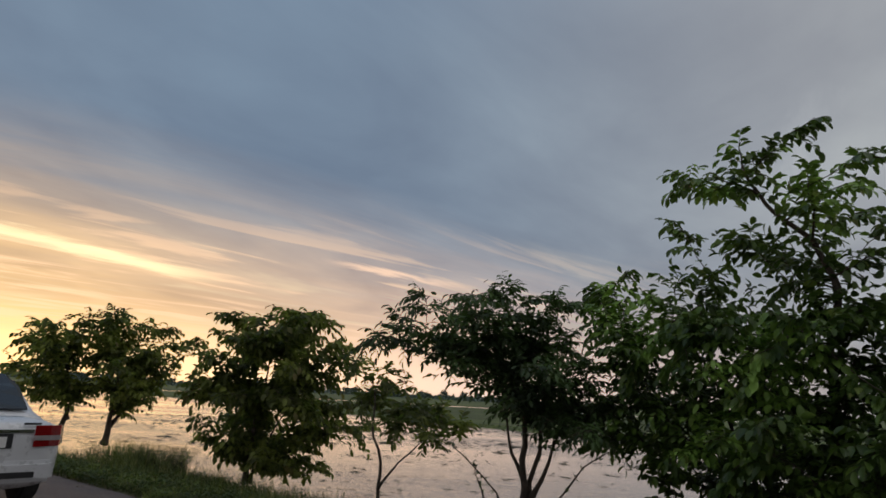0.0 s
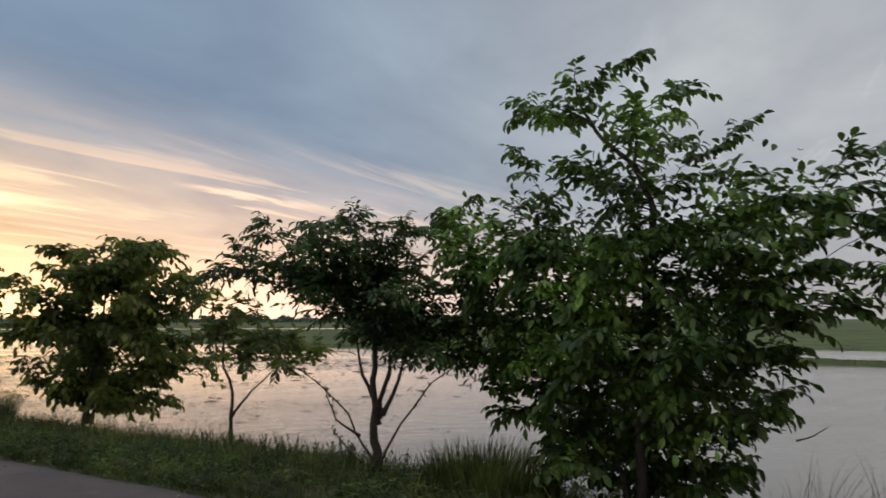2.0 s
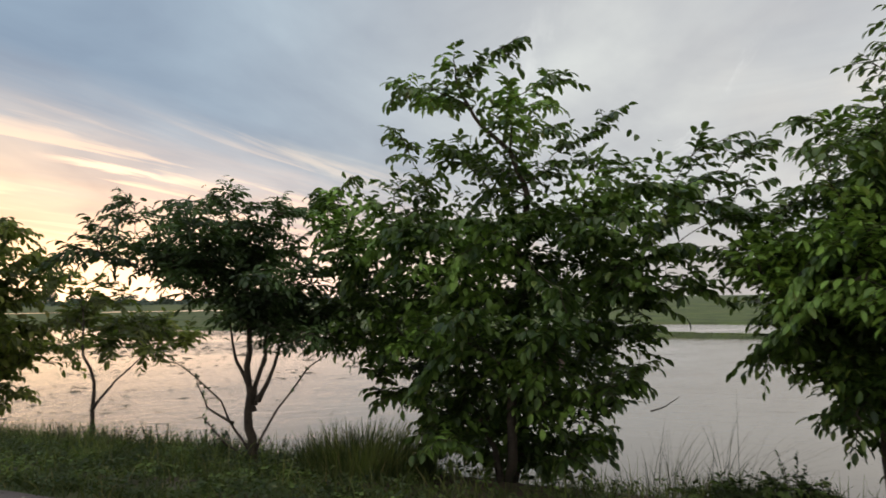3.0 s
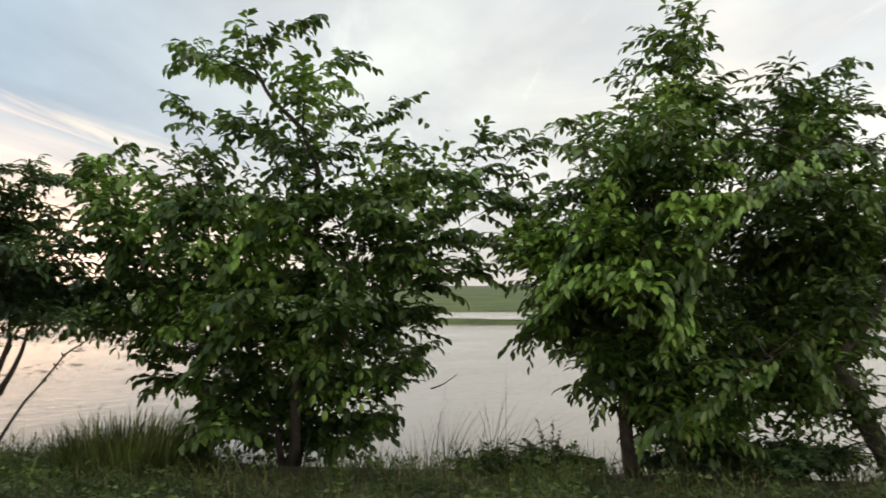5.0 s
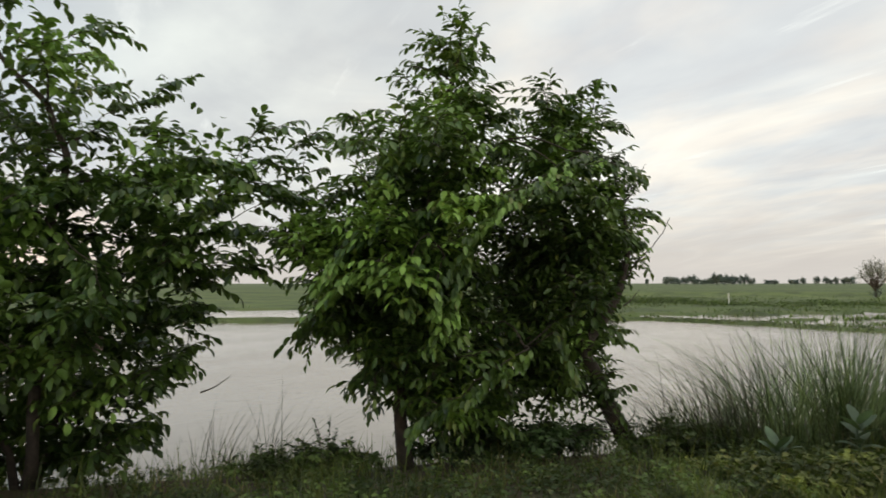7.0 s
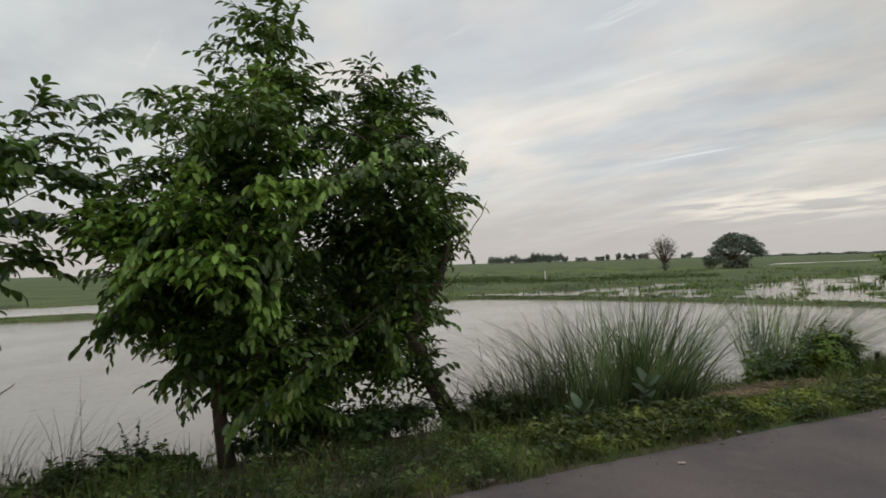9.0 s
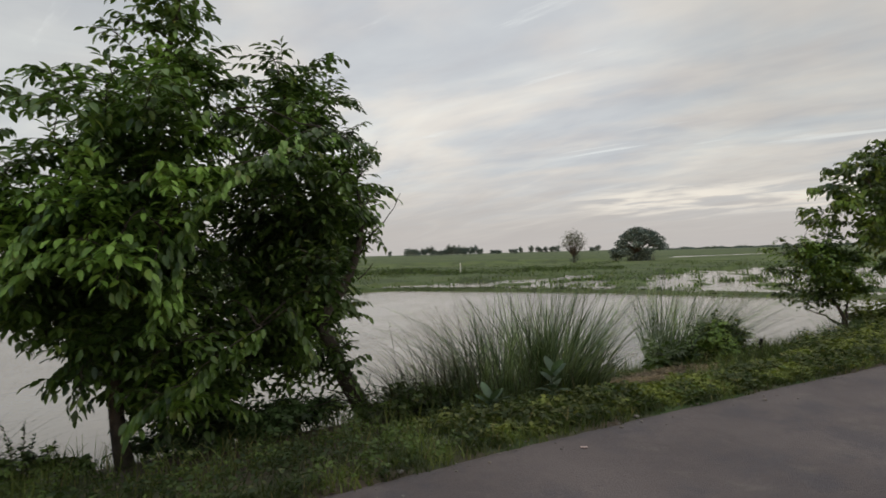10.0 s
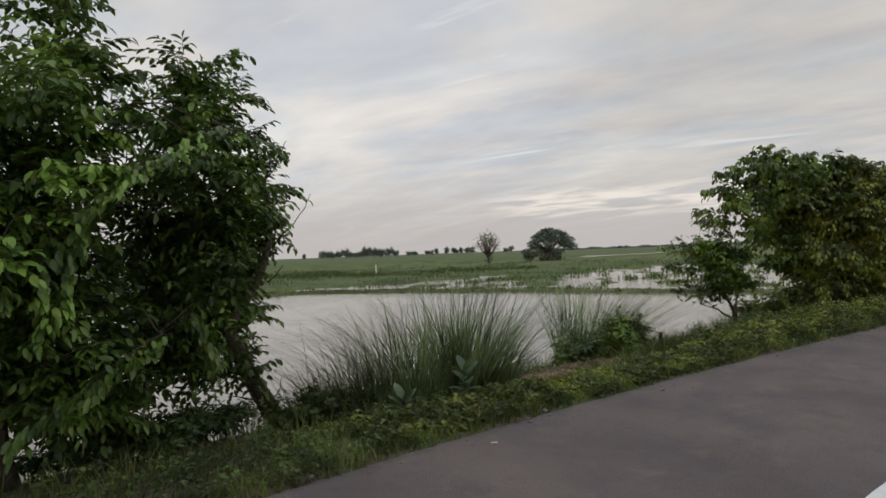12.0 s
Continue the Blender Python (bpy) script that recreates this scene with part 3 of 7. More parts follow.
# ---- trees ----
# offsets from the foot of each tree: the ends of its boughs (x, y, z), or, for the _CROWN lists, leafy masses with their breadth and height
SUNSET_TREE = [
    (0.66, -1.62, 3.56), (-0.25, -1.29, 3.53), (0.11, -0.08, 3.38), (0.01, -0.91, 3.36), (0.57, 0.67, 3.23), (0.44, -0.21, 3.22), (0.31, -1.84, 2.94), (1.58, -0.58, 2.84),
    (-0.79, 1.33, 2.84), (1.47, -1.47, 2.59), (0.08, -1.26, 2.4), (1.85, -1.21, 2.34), (0.77, -0.28, 2.33), (0.48, -0.6, 2.31), (-0.59, -0.52, 2.11), (0.97, 0.04, 2.05),
    (1.21, -2.42, 1.98), (1.93, -0.92, 1.91), (1.5, -1.8, 1.6), (-0.8, -0.64, 1.51), (1.18, 0.13, 1.44), (0.08, -0.7, 1.4), (1.14, -1.82, 1.31), (0.54, 0.74, 1.1),
    (0.57, -0.02, 0.84),
]
END_TREE = [
    (-1.43, 0.29, 3.3), (0.43, -0.87, 3.18), (1.11, -2.66, 3.07), (1.0, -1.27, 2.94), (-0.28, -0.84, 2.8), (-0.78, -1.4, 2.74), (1.13, -2.58, 2.72), (0.44, -0.94, 2.53),
    (-1.3, 0.32, 2.53), (-0.21, -0.54, 2.22), (-1.02, -0.46, 2.19), (-2.13, 0.27, 2.02), (0.89, -1.7, 1.8), (-0.2, -0.85, 1.62), (-0.55, -1.16, 1.46), (0.64, -0.17, 1.36),
    (-0.92, -0.09, 1.14), (0.09, -0.92, 1.13), (0.98, -0.94, 1.12),
]
BUSHY_TOP = [
    (0.18, -0.03, 4.8), (-0.52, 0.07, 4.56), (-0.32, -0.12, 4.39), (-1.04, 0.69, 4.37), (-0.6, 0.63, 4.12), (-0.95, -0.16, 4.09), (-0.24, -0.61, 4.05), (-1.19, 0.31, 4.03),
    (0.28, -0.93, 4.03), (0.37, -0.31, 4.0), (0.05, -0.35, 3.97), (1.05, -0.54, 3.88), (0.46, 0.24, 3.83), (0.69, 0.02, 3.83), (-1.05, 0.73, 3.81), (0.83, -0.39, 3.68),
    (-0.26, -0.67, 3.66), (1.24, 0.35, 3.63), (0.08, 1.16, 3.58), (-0.55, -0.08, 3.51), (2.13, -1.44, 3.45), (-0.91, -0.58, 3.35), (-1.42, 1.14, 3.33), (1.59, -1.65, 3.33),
    (0.17, 0.28, 3.3), (1.27, -1.58, 3.29), (-0.88, 0.87, 3.26), (-0.77, 0.33, 3.25), (0.23, -0.83, 3.24), (0.32, -0.31, 3.23),
]
BUSHY_UPPER = [
    (-1.71, 1.8, 3.19), (-1.73, 0.98, 3.17), (-0.2, -0.05, 3.13), (0.54, -1.5, 3.11), (1.91, -1.22, 3.08), (1.24, -1.28, 3.07), (-0.57, 0.99, 3.05), (1.95, -1.79, 3.01),
    (0.75, -1.47, 2.98), (0.38, -0.99, 2.97), (-1.29, 0.6, 2.97), (-1.57, 1.09, 2.94), (1.39, -0.49, 2.92), (0.72, -0.85, 2.92), (1.37, -1.3, 2.83), (0.69, -0.36, 2.8),
    (-0.07, -0.42, 2.77), (0.13, -0.71, 2.71), (-1.85, 0.92, 2.7), (-0.34, -0.14, 2.69), (1.39, -2.22, 2.66), (0.97, -1.53, 2.66), (-1.14, -0.51, 2.65), (-1.48, 0.74, 2.59),
    (-1.26, -0.15, 2.58), (0.39, -1.2, 2.48), (-0.02, 1.32, 2.43), (-0.75, 0.01, 2.38), (-0.35, -0.7, 2.36), (0.61, -1.42, 2.32),
]
BUSHY_HIGH = [
    (0.51, -0.57, 2.31), (-1.38, -0.11, 2.28), (0.85, -1.52, 2.28), (-1.77, 0.92, 2.26), (0.78, -0.89, 2.19), (-1.17, -0.36, 2.14), (0.51, -1.73, 2.06), (-1.35, 1.33, 2.01),
    (-0.58, 0.34, 2.01), (0.22, 1.4, 1.98), (1.18, -1.7, 1.97), (0.38, -0.82, 1.96), (0.02, -0.61, 1.96), (0.69, -1.12, 1.86), (-0.91, 0.24, 1.85), (-1.74, 0.88, 1.84),
    (-0.99, 1.09, 1.84), (1.22, -1.23, 1.8), (-0.23, -0.46, 1.75), (-0.86, -1.06, 1.68), (-1.27, 0.72, 1.63), (-0.36, -1.52, 1.59), (0.05, -1.31, 1.57), (-1.46, 1.16, 1.51),
    (1.36, -0.86, 1.5), (0.87, -0.45, 1.5), (-0.06, 0.65, 1.36), (0.0, -1.11, 1.36), (-0.99, -0.55, 1.34), (0.93, -0.67, 1.34),
]
BUSHY_MIDDLE = [
    (-1.1, 0.37, 1.32), (0.05, -0.1, 1.29), (-1.54, 1.81, 1.25), (-1.39, 0.99, 1.24), (-0.5, -0.77, 1.18), (-0.09, -0.99, 1.16), (-1.25, 1.09, 1.06), (0.75, -1.35, 1.03),
    (1.59, 0.21, 0.98), (0.9, 0.05, 0.98), (-0.83, 1.01, 0.95), (-0.05, 1.49, 0.92), (0.77, -0.62, 0.78), (-0.39, 0.32, 0.78), (0.22, -0.01, 0.76), (1.0, -0.63, 0.75),
    (0.57, -0.07, 0.67), (-0.92, 1.19, 0.67), (-0.77, 0.52, 0.58), (-0.28, 1.92, 0.57), (0.25, 0.91, 0.57), (-0.62, 0.1, 0.47), (-0.79, 0.01, 0.41), (0.09, -0.05, 0.39),
    (-0.74, 0.72, 0.38), (-0.12, 0.43, 0.34), (0.7, -0.43, 0.3), (0.68, 0.12, 0.27), (0.32, -0.87, 0.23), (0.39, -0.07, 0.03),
]
BUSHY_LOW = [
    (0.16, 0.37, -0.02), (-0.12, 0.88, -0.07),
]
INNER_BUSHY_TOP = [
    (0.24, 0.87, 3.38), (-1.66, 1.99, 3.04), (-0.26, -0.01, 3.01), (-1.28, 2.31, 2.95), (0.12, 1.01, 2.92), (-0.6, 0.76, 2.92), (-0.12, -0.53, 2.87), (0.57, -0.19, 2.85),
    (0.91, -1.55, 2.82), (-1.05, 0.82, 2.79), (-1.44, 2.47, 2.76), (-0.0, -0.37, 2.68), (1.29, -0.07, 2.67), (0.34, -1.81, 2.66), (-0.64, 0.83, 2.59), (-0.77, -0.77, 2.59),
    (-0.53, -0.99, 2.55), (0.38, -0.84, 2.55), (-1.27, 1.22, 2.53), (-0.26, -0.68, 2.44), (-0.67, 1.65, 2.43), (1.73, -1.02, 2.35), (0.89, -1.57, 2.34), (0.19, -0.43, 2.33),
    (-0.73, -0.34, 2.33), (-0.34, -0.27, 2.3), (-1.65, 0.91, 2.27), (1.18, -0.15, 2.23), (1.25, -0.57, 2.21), (-1.0, 1.63, 2.18),
]
INNER_BUSHY_UPPER = [
    (-0.53, 1.33, 2.17), (0.82, -1.7, 2.09), (-0.76, -0.23, 2.02), (-0.46, -0.18, 1.96), (-1.42, 0.48, 1.91), (-0.86, 0.67, 1.88), (-1.66, 1.41, 1.81), (-1.51, 0.84, 1.74),
    (-0.77, 1.91, 1.66), (-0.97, -0.3, 1.64), (-0.18, 0.62, 1.55), (-1.32, 0.97, 1.49), (-1.08, 0.07, 1.47), (-0.58, -0.13, 1.39), (-0.55, 0.74, 1.35), (0.26, -0.32, 1.23),
    (0.77, -0.09, 1.18), (-0.23, 0.06, 1.12), (0.18, 0.04, 0.97), (-0.43, 0.23, 0.83), (-0.04, -0.72, 0.79), (0.97, 0.36, 0.74), (0.18, 0.73, 0.54),
]
DENSE_TOP = [
    (0.73, -0.33, 4.49), (0.2, -0.51, 4.39), (-0.13, -0.24, 4.23), (0.32, -0.03, 4.16), (0.11, -0.34, 4.14), (0.62, -0.33, 4.06), (-0.19, -0.16, 3.91), (-0.04, 0.25, 3.91),
    (0.37, -0.7, 3.7), (-0.27, -0.65, 3.57), (0.06, -0.74, 3.52), (-0.44, 0.52, 3.48), (0.52, 0.3, 3.46), (0.47, -0.82, 3.45), (0.55, -0.31, 3.42), (-0.8, -0.59, 3.33),
    (0.37, 0.71, 3.3), (-0.29, -0.0, 3.27), (0.5, -0.9, 3.22), (-0.62, -0.88, 3.21), (0.74, -0.61, 3.2), (-1.3, -0.52, 2.99), (0.23, -0.68, 2.95), (-0.27, -0.59, 2.95),
    (-0.13, 0.53, 2.95), (-0.62, -0.3, 2.94), (-0.21, -0.14, 2.88), (-0.16, 0.29, 2.87), (-0.29, 0.71, 2.77), (1.53, -0.07, 2.65),
]
DENSE_UPPER = [
    (-0.31, -0.05, 2.61), (-0.78, 0.6, 2.58), (-0.39, 0.3, 2.58), (-0.48, -1.0, 2.51), (0.83, 0.21, 2.43), (-1.11, 0.0, 2.37), (-1.38, 0.47, 2.33), (-0.49, -0.0, 2.33),
    (0.76, -0.18, 2.28), (-0.9, 0.73, 2.24), (0.65, 0.36, 2.18), (-1.21, 0.87, 2.18), (0.12, 0.27, 2.16), (-0.81, 0.47, 2.13), (-0.73, 0.2, 2.12), (0.22, -0.32, 1.98),
    (-0.24, 0.57, 1.92), (0.19, -0.64, 1.92), (-0.9, 0.57, 1.9), (-0.66, -0.27, 1.81), (-0.5, 0.62, 1.78), (0.17, -0.4, 1.76), (-0.97, -0.74, 1.72), (0.19, -0.21, 1.59),
    (0.39, 0.74, 1.56), (-0.94, 0.31, 1.55), (-0.74, 0.71, 1.47), (0.72, -0.06, 1.46), (0.17, 1.03, 1.43), (-0.51, 0.06, 1.39),
]
DENSE_HIGH = [
    (-0.03, -0.1, 1.38), (-0.24, -0.89, 1.33), (0.8, -0.52, 1.25), (-0.48, 0.74, 1.23), (-0.39, -0.54, 1.22), (-0.66, 0.94, 1.15), (-0.23, -0.72, 1.08), (-0.43, 0.27, 1.05),
    (-0.41, 0.65, 1.01), (0.37, -0.81, 0.98), (0.44, 0.55, 0.95), (-0.66, -0.89, 0.91), (-0.31, 0.32, 0.76), (0.56, -0.54, 0.72), (0.54, -0.83, 0.66), (-0.69, -0.06, 0.65),
    (0.71, 0.45, 0.63), (0.31, -0.44, 0.52), (0.18, 0.03, 0.36), (0.11, -0.26, 0.31), (0.78, -0.4, 0.28), (0.86, -0.75, 0.28), (0.28, -0.51, 0.2), (0.62, -0.61, 0.13),
]
INNER_DENSE_TOP = [
    (0.08, -0.5, 3.94), (0.89, -0.15, 3.88), (0.44, -0.07, 3.79), (0.26, -0.52, 3.48), (0.05, -0.24, 3.42), (0.04, -0.85, 3.25), (-0.12, -0.67, 3.14), (1.39, -0.19, 3.04),
    (-0.3, -1.0, 2.94), (-0.76, -0.8, 2.91), (1.08, -0.12, 2.91), (0.24, 0.19, 2.84), (0.2, -0.19, 2.71), (-0.01, -0.55, 2.68), (-0.21, -1.12, 2.51), (-0.83, -0.26, 2.48),
    (-0.25, -0.43, 2.47), (1.06, -0.8, 2.46), (-0.43, -0.85, 2.44), (-0.93, 0.53, 2.39), (-0.43, -1.07, 2.39), (-0.9, -0.49, 2.35), (-0.92, 0.18, 2.31), (-0.94, 0.12, 2.3),
    (-0.57, 0.76, 2.27), (-1.04, 0.65, 2.26), (0.85, -0.57, 2.26), (-0.24, -0.47, 2.25), (-0.19, 0.29, 2.23), (-0.49, -0.96, 2.21),
]
INNER_DENSE_UPPER = [
    (-0.81, -0.42, 2.2), (-0.38, 1.05, 2.19), (-0.03, -0.15, 2.19), (-0.31, 0.88, 2.12), (-0.72, 0.19, 2.12), (0.1, -0.76, 2.11), (-1.11, 0.32, 2.05), (0.03, -0.6, 2.0),
    (-0.42, -0.24, 1.98), (-0.96, -0.37, 1.96), (0.5, -0.63, 1.88), (-0.25, 0.88, 1.87), (-0.41, -0.52, 1.85), (0.52, -0.17, 1.84), (-0.16, 1.34, 1.82), (-0.97, -0.54, 1.81),
    (0.57, -0.78, 1.78), (-0.82, 0.37, 1.77), (-0.1, 0.39, 1.76), (-1.04, -0.16, 1.75), (0.41, -0.54, 1.71), (0.96, -0.72, 1.65), (-0.31, -0.17, 1.59), (-0.77, 0.3, 1.47),
    (-0.29, 0.35, 1.46), (0.32, -0.33, 1.45), (0.28, -0.92, 1.43), (1.15, -0.73, 1.41), (0.23, 0.4, 1.39), (0.34, -0.71, 1.32),
]
INNER_DENSE_HIGH = [
    (-0.44, -0.77, 1.31), (0.71, -0.96, 1.26), (0.85, 0.44, 1.24), (-0.6, -0.12, 1.23), (0.16, 0.76, 1.22), (-0.27, -1.14, 1.21), (0.68, 0.44, 1.05), (0.6, -0.4, 1.01),
    (0.57, -0.16, 0.9), (0.97, -0.52, 0.87), (0.18, 0.1, 0.79), (0.75, -0.73, 0.75), (0.23, 0.46, 0.75), (-0.5, -0.53, 0.72), (0.76, -0.45, 0.68), (0.56, -0.61, 0.54),
    (1.09, 0.27, 0.53), (0.4, -0.24, 0.44),
]
LEANING_TOP = [
    (-0.29, 0.22, 4.0), (-0.93, 0.45, 3.91), (-0.47, 0.39, 3.81), (-0.16, 0.69, 3.78), (0.54, 0.56, 3.76), (-0.58, 0.95, 3.72), (-1.37, 0.39, 3.7), (-0.41, 0.05, 3.61),
    (0.0, 0.06, 3.55), (-0.83, 0.25, 3.42), (0.08, 0.45, 3.38), (-1.12, 0.62, 3.36), (-0.56, 1.24, 3.35), (-1.15, 0.33, 3.3), (0.31, 0.26, 3.28), (-0.94, 0.74, 3.17),
    (-1.11, 0.4, 3.09), (-0.02, -0.02, 3.08), (-0.73, 1.01, 2.95), (-0.15, -0.25, 2.94), (-0.78, 0.23, 2.9), (-0.0, 0.09, 2.87), (-0.72, 1.35, 2.75), (-0.22, -0.14, 2.71),
    (-0.93, 0.85, 2.7), (-1.82, 0.2, 2.68), (0.38, -0.08, 2.67), (-1.17, -0.17, 2.66), (0.76, 0.29, 2.65), (-0.53, 0.56, 2.57),
]
LEANING_UPPER = [
    (-0.08, -0.23, 2.42), (-0.22, 0.4, 2.4), (-1.79, 0.22, 2.32), (-0.98, -0.19, 2.32), (-0.92, 1.1, 2.27), (-0.09, -0.26, 2.26), (-1.09, 0.95, 2.21), (0.75, 0.18, 2.2),
    (0.01, 0.93, 2.2), (-1.1, -0.09, 2.07), (-1.03, 0.77, 2.04), (0.25, -0.07, 2.0), (-0.58, 0.38, 1.99), (-0.83, 0.93, 1.93), (-0.38, 1.66, 1.91), (0.31, 0.16, 1.82),
    (-0.62, 0.71, 1.82), (-0.79, 0.75, 1.76), (-0.39, 1.91, 1.74), (-0.92, 1.08, 1.72), (-0.85, 0.11, 1.71), (0.31, 0.28, 1.58), (-0.65, 1.0, 1.52), (-0.81, 0.39, 1.49),
    (-0.3, 1.14, 1.35), (-1.12, 1.25, 1.31), (-0.04, 0.38, 1.29), (-0.05, 0.15, 1.25), (-1.37, 0.21, 1.22), (-0.96, 0.51, 1.22),
]
LEANING_HIGH = [
    (-1.05, 0.92, 1.14), (-1.16, 0.57, 1.07), (-0.9, 1.06, 1.07), (0.36, 0.26, 1.0), (0.21, 0.42, 0.97), (-0.75, 1.63, 0.94), (0.32, 0.71, 0.93), (-0.95, 0.47, 0.84),
    (-0.87, 0.48, 0.83), (-0.54, 0.98, 0.78), (-0.13, 0.39, 0.77), (-0.48, 1.54, 0.72), (-0.25, 0.54, 0.65), (-0.57, 0.86, 0.64), (-0.53, 0.84, 0.49), (-1.12, 1.09, 0.46),
    (-0.39, -0.09, 0.45), (-0.58, 1.14, 0.45), (-0.72, 0.62, 0.36),
]
INNER_LEANING_TOP = [
    (-0.51, 0.42, 3.59), (-0.96, 0.48, 3.54), (0.38, 0.72, 3.48), (0.39, 0.5, 3.29), (-1.27, 0.23, 3.22), (-0.7, 0.51, 3.15), (-0.31, 0.5, 3.11), (-1.28, 0.54, 3.09),
    (-0.75, 0.71, 3.02), (-0.12, 0.45, 2.89), (-0.49, 0.12, 2.83), (-0.88, 0.37, 2.75), (-1.22, 0.45, 2.73), (0.08, 0.42, 2.73), (-1.56, 0.55, 2.73), (-0.92, -0.19, 2.62),
    (-0.46, 0.63, 2.61), (-0.32, 0.34, 2.47), (-0.4, 0.82, 2.45), (-1.81, 0.31, 2.4), (-0.82, 0.88, 2.32), (-0.82, -0.12, 2.31), (-1.3, 0.23, 2.25), (0.66, 0.45, 2.21),
    (-0.55, 0.66, 2.13), (-0.93, 0.14, 2.11), (-0.67, 1.04, 2.1), (-0.97, 0.67, 2.09), (0.01, 0.15, 1.98), (-0.1, 0.29, 1.93),
]
INNER_LEANING_UPPER = [
    (-0.81, 0.69, 1.88), (-1.53, 0.02, 1.86), (-0.14, 1.33, 1.76), (-1.3, -0.22, 1.75), (-1.06, 0.53, 1.66), (-0.52, 0.56, 1.62), (-0.69, 0.91, 1.55), (-1.31, -0.19, 1.5),
    (0.18, 0.62, 1.4), (-0.32, 0.89, 1.39), (-0.65, 1.02, 1.35), (-0.24, 0.38, 1.22), (-0.35, 0.62, 1.17), (-0.34, 1.01, 1.16), (-0.06, 0.42, 1.02), (-0.27, 0.8, 1.01),
    (-0.48, 0.92, 0.89), (-1.1, 0.23, 0.87), (0.21, 1.07, 0.67), (-0.28, 0.75, 0.59),
]
SMALL_TOP = [
    (0.57, 0.17, 2.43), (-0.49, 1.01, 2.23), (0.01, 0.59, 2.21), (0.03, 1.3, 2.01), (0.14, -0.01, 1.97), (0.1, 0.36, 1.86), (-0.27, 1.18, 1.76), (0.12, -0.35, 1.71),
    (-0.99, 1.04, 1.64), (0.04, -0.67, 1.57), (-0.5, 0.45, 1.5), (-1.1, 1.38, 1.43), (-0.97, -0.05, 1.38), (-0.59, 0.15, 1.26), (-1.06, 0.97, 1.19), (-0.62, -0.27, 1.01),
    (-0.51, 0.36, 0.91), (0.71, -0.41, 0.82), (-0.37, -0.61, 0.81), (-0.23, 1.3, 0.74), (0.57, 0.73, 0.48), (-0.09, 0.65, 0.47),
]
DOME_TOP = [
    (0.8, 1.04, 3.93), (0.12, 0.98, 3.9), (-0.08, 0.75, 3.84), (0.4, -0.58, 3.75), (-0.86, 0.38, 3.63), (0.21, -0.71, 3.55), (-1.4, 0.97, 3.52), (-0.65, 1.95, 3.51),
    (0.18, 1.03, 3.47), (0.48, 1.89, 3.39), (-0.22, -0.15, 3.36), (0.69, 1.23, 3.34), (-0.13, -0.43, 3.29), (-1.41, 1.09, 3.27), (-0.22, 0.34, 3.19), (1.19, 0.78, 3.17),
    (-0.06, 0.89, 3.04), (0.47, 2.1, 3.02), (-0.73, 0.34, 2.95), (-1.17, 2.27, 2.94), (-1.29, 1.18, 2.64), (0.32, 2.08, 2.63), (-1.11, 2.32, 2.58), (-0.62, 1.2, 2.5),
    (0.16, 0.65, 2.14), (1.2, 0.82, 2.12), (0.45, 1.62, 2.06), (-0.99, 1.9, 1.78), (-0.08, 1.2, 1.64), (-0.9, 0.88, 1.62),
]
DOME_UPPER = [
    (-0.39, 0.98, 1.12), (-0.23, 0.37, 1.1), (0.22, 0.84, 0.84),
]
INNER_DOME_TOP = [
    (-0.46, 0.71, 3.36), (0.04, 0.1, 3.29), (-0.12, 0.82, 3.01), (0.04, 1.09, 2.95), (0.31, -0.26, 2.83), (-0.6, -0.13, 2.78), (-0.96, 0.75, 2.71), (-0.48, 0.84, 2.68),
    (0.02, -0.27, 2.5), (0.25, 0.11, 2.45), (-1.12, 1.49, 2.39), (-0.14, 0.79, 2.27), (-0.17, -0.05, 2.18), (0.85, 0.76, 2.13), (-0.24, 0.45, 1.98), (0.41, -0.61, 1.86),
    (-0.74, 0.49, 1.5), (-0.76, 0.98, 1.5), (-0.13, -0.35, 1.34), (-0.05, 0.73, 1.17), (-0.46, -0.1, 1.08), (0.78, -0.17, 1.05),
]
FRONT_TOP = [
    (-1.2, 0.91, 3.42), (-1.04, 1.12, 3.41), (-0.75, 0.38, 3.32), (-1.25, 1.48, 3.28), (-1.56, 0.46, 3.22), (-0.43, 1.45, 3.12), (-0.89, -0.41, 3.07), (-1.97, 2.56, 2.93),
    (-1.67, 1.48, 2.83), (-0.85, 2.42, 2.82), (-0.96, 2.75, 2.65), (-1.12, 0.47, 2.64), (-1.02, 1.76, 2.58), (-1.87, 2.64, 2.53), (-2.07, 1.59, 2.37), (-1.35, 3.12, 2.36),
    (-0.48, -0.63, 2.25), (-1.6, 1.94, 2.17), (0.1, 1.77, 2.1), (-1.56, 1.1, 2.01), (-1.73, 0.61, 1.98), (-0.8, 2.66, 1.94), (-0.41, 0.98, 1.78), (-1.51, 2.82, 1.7),
    (0.2, 0.02, 1.48), (-2.5, 2.63, 1.45), (-0.85, -0.36, 1.2), (-1.01, 1.57, 1.01), (-0.37, -0.02, 0.94), (-0.52, 1.84, 0.74),
]
FRONT_UPPER = [
    (-0.91, 0.91, 0.72), (-0.87, 1.9, 0.43), (-1.91, 2.8, 0.4), (-1.01, 0.8, 0.34), (-1.46, 1.64, 0.33), (-1.21, 2.92, 0.29), (-0.99, 0.25, 0.19),
]
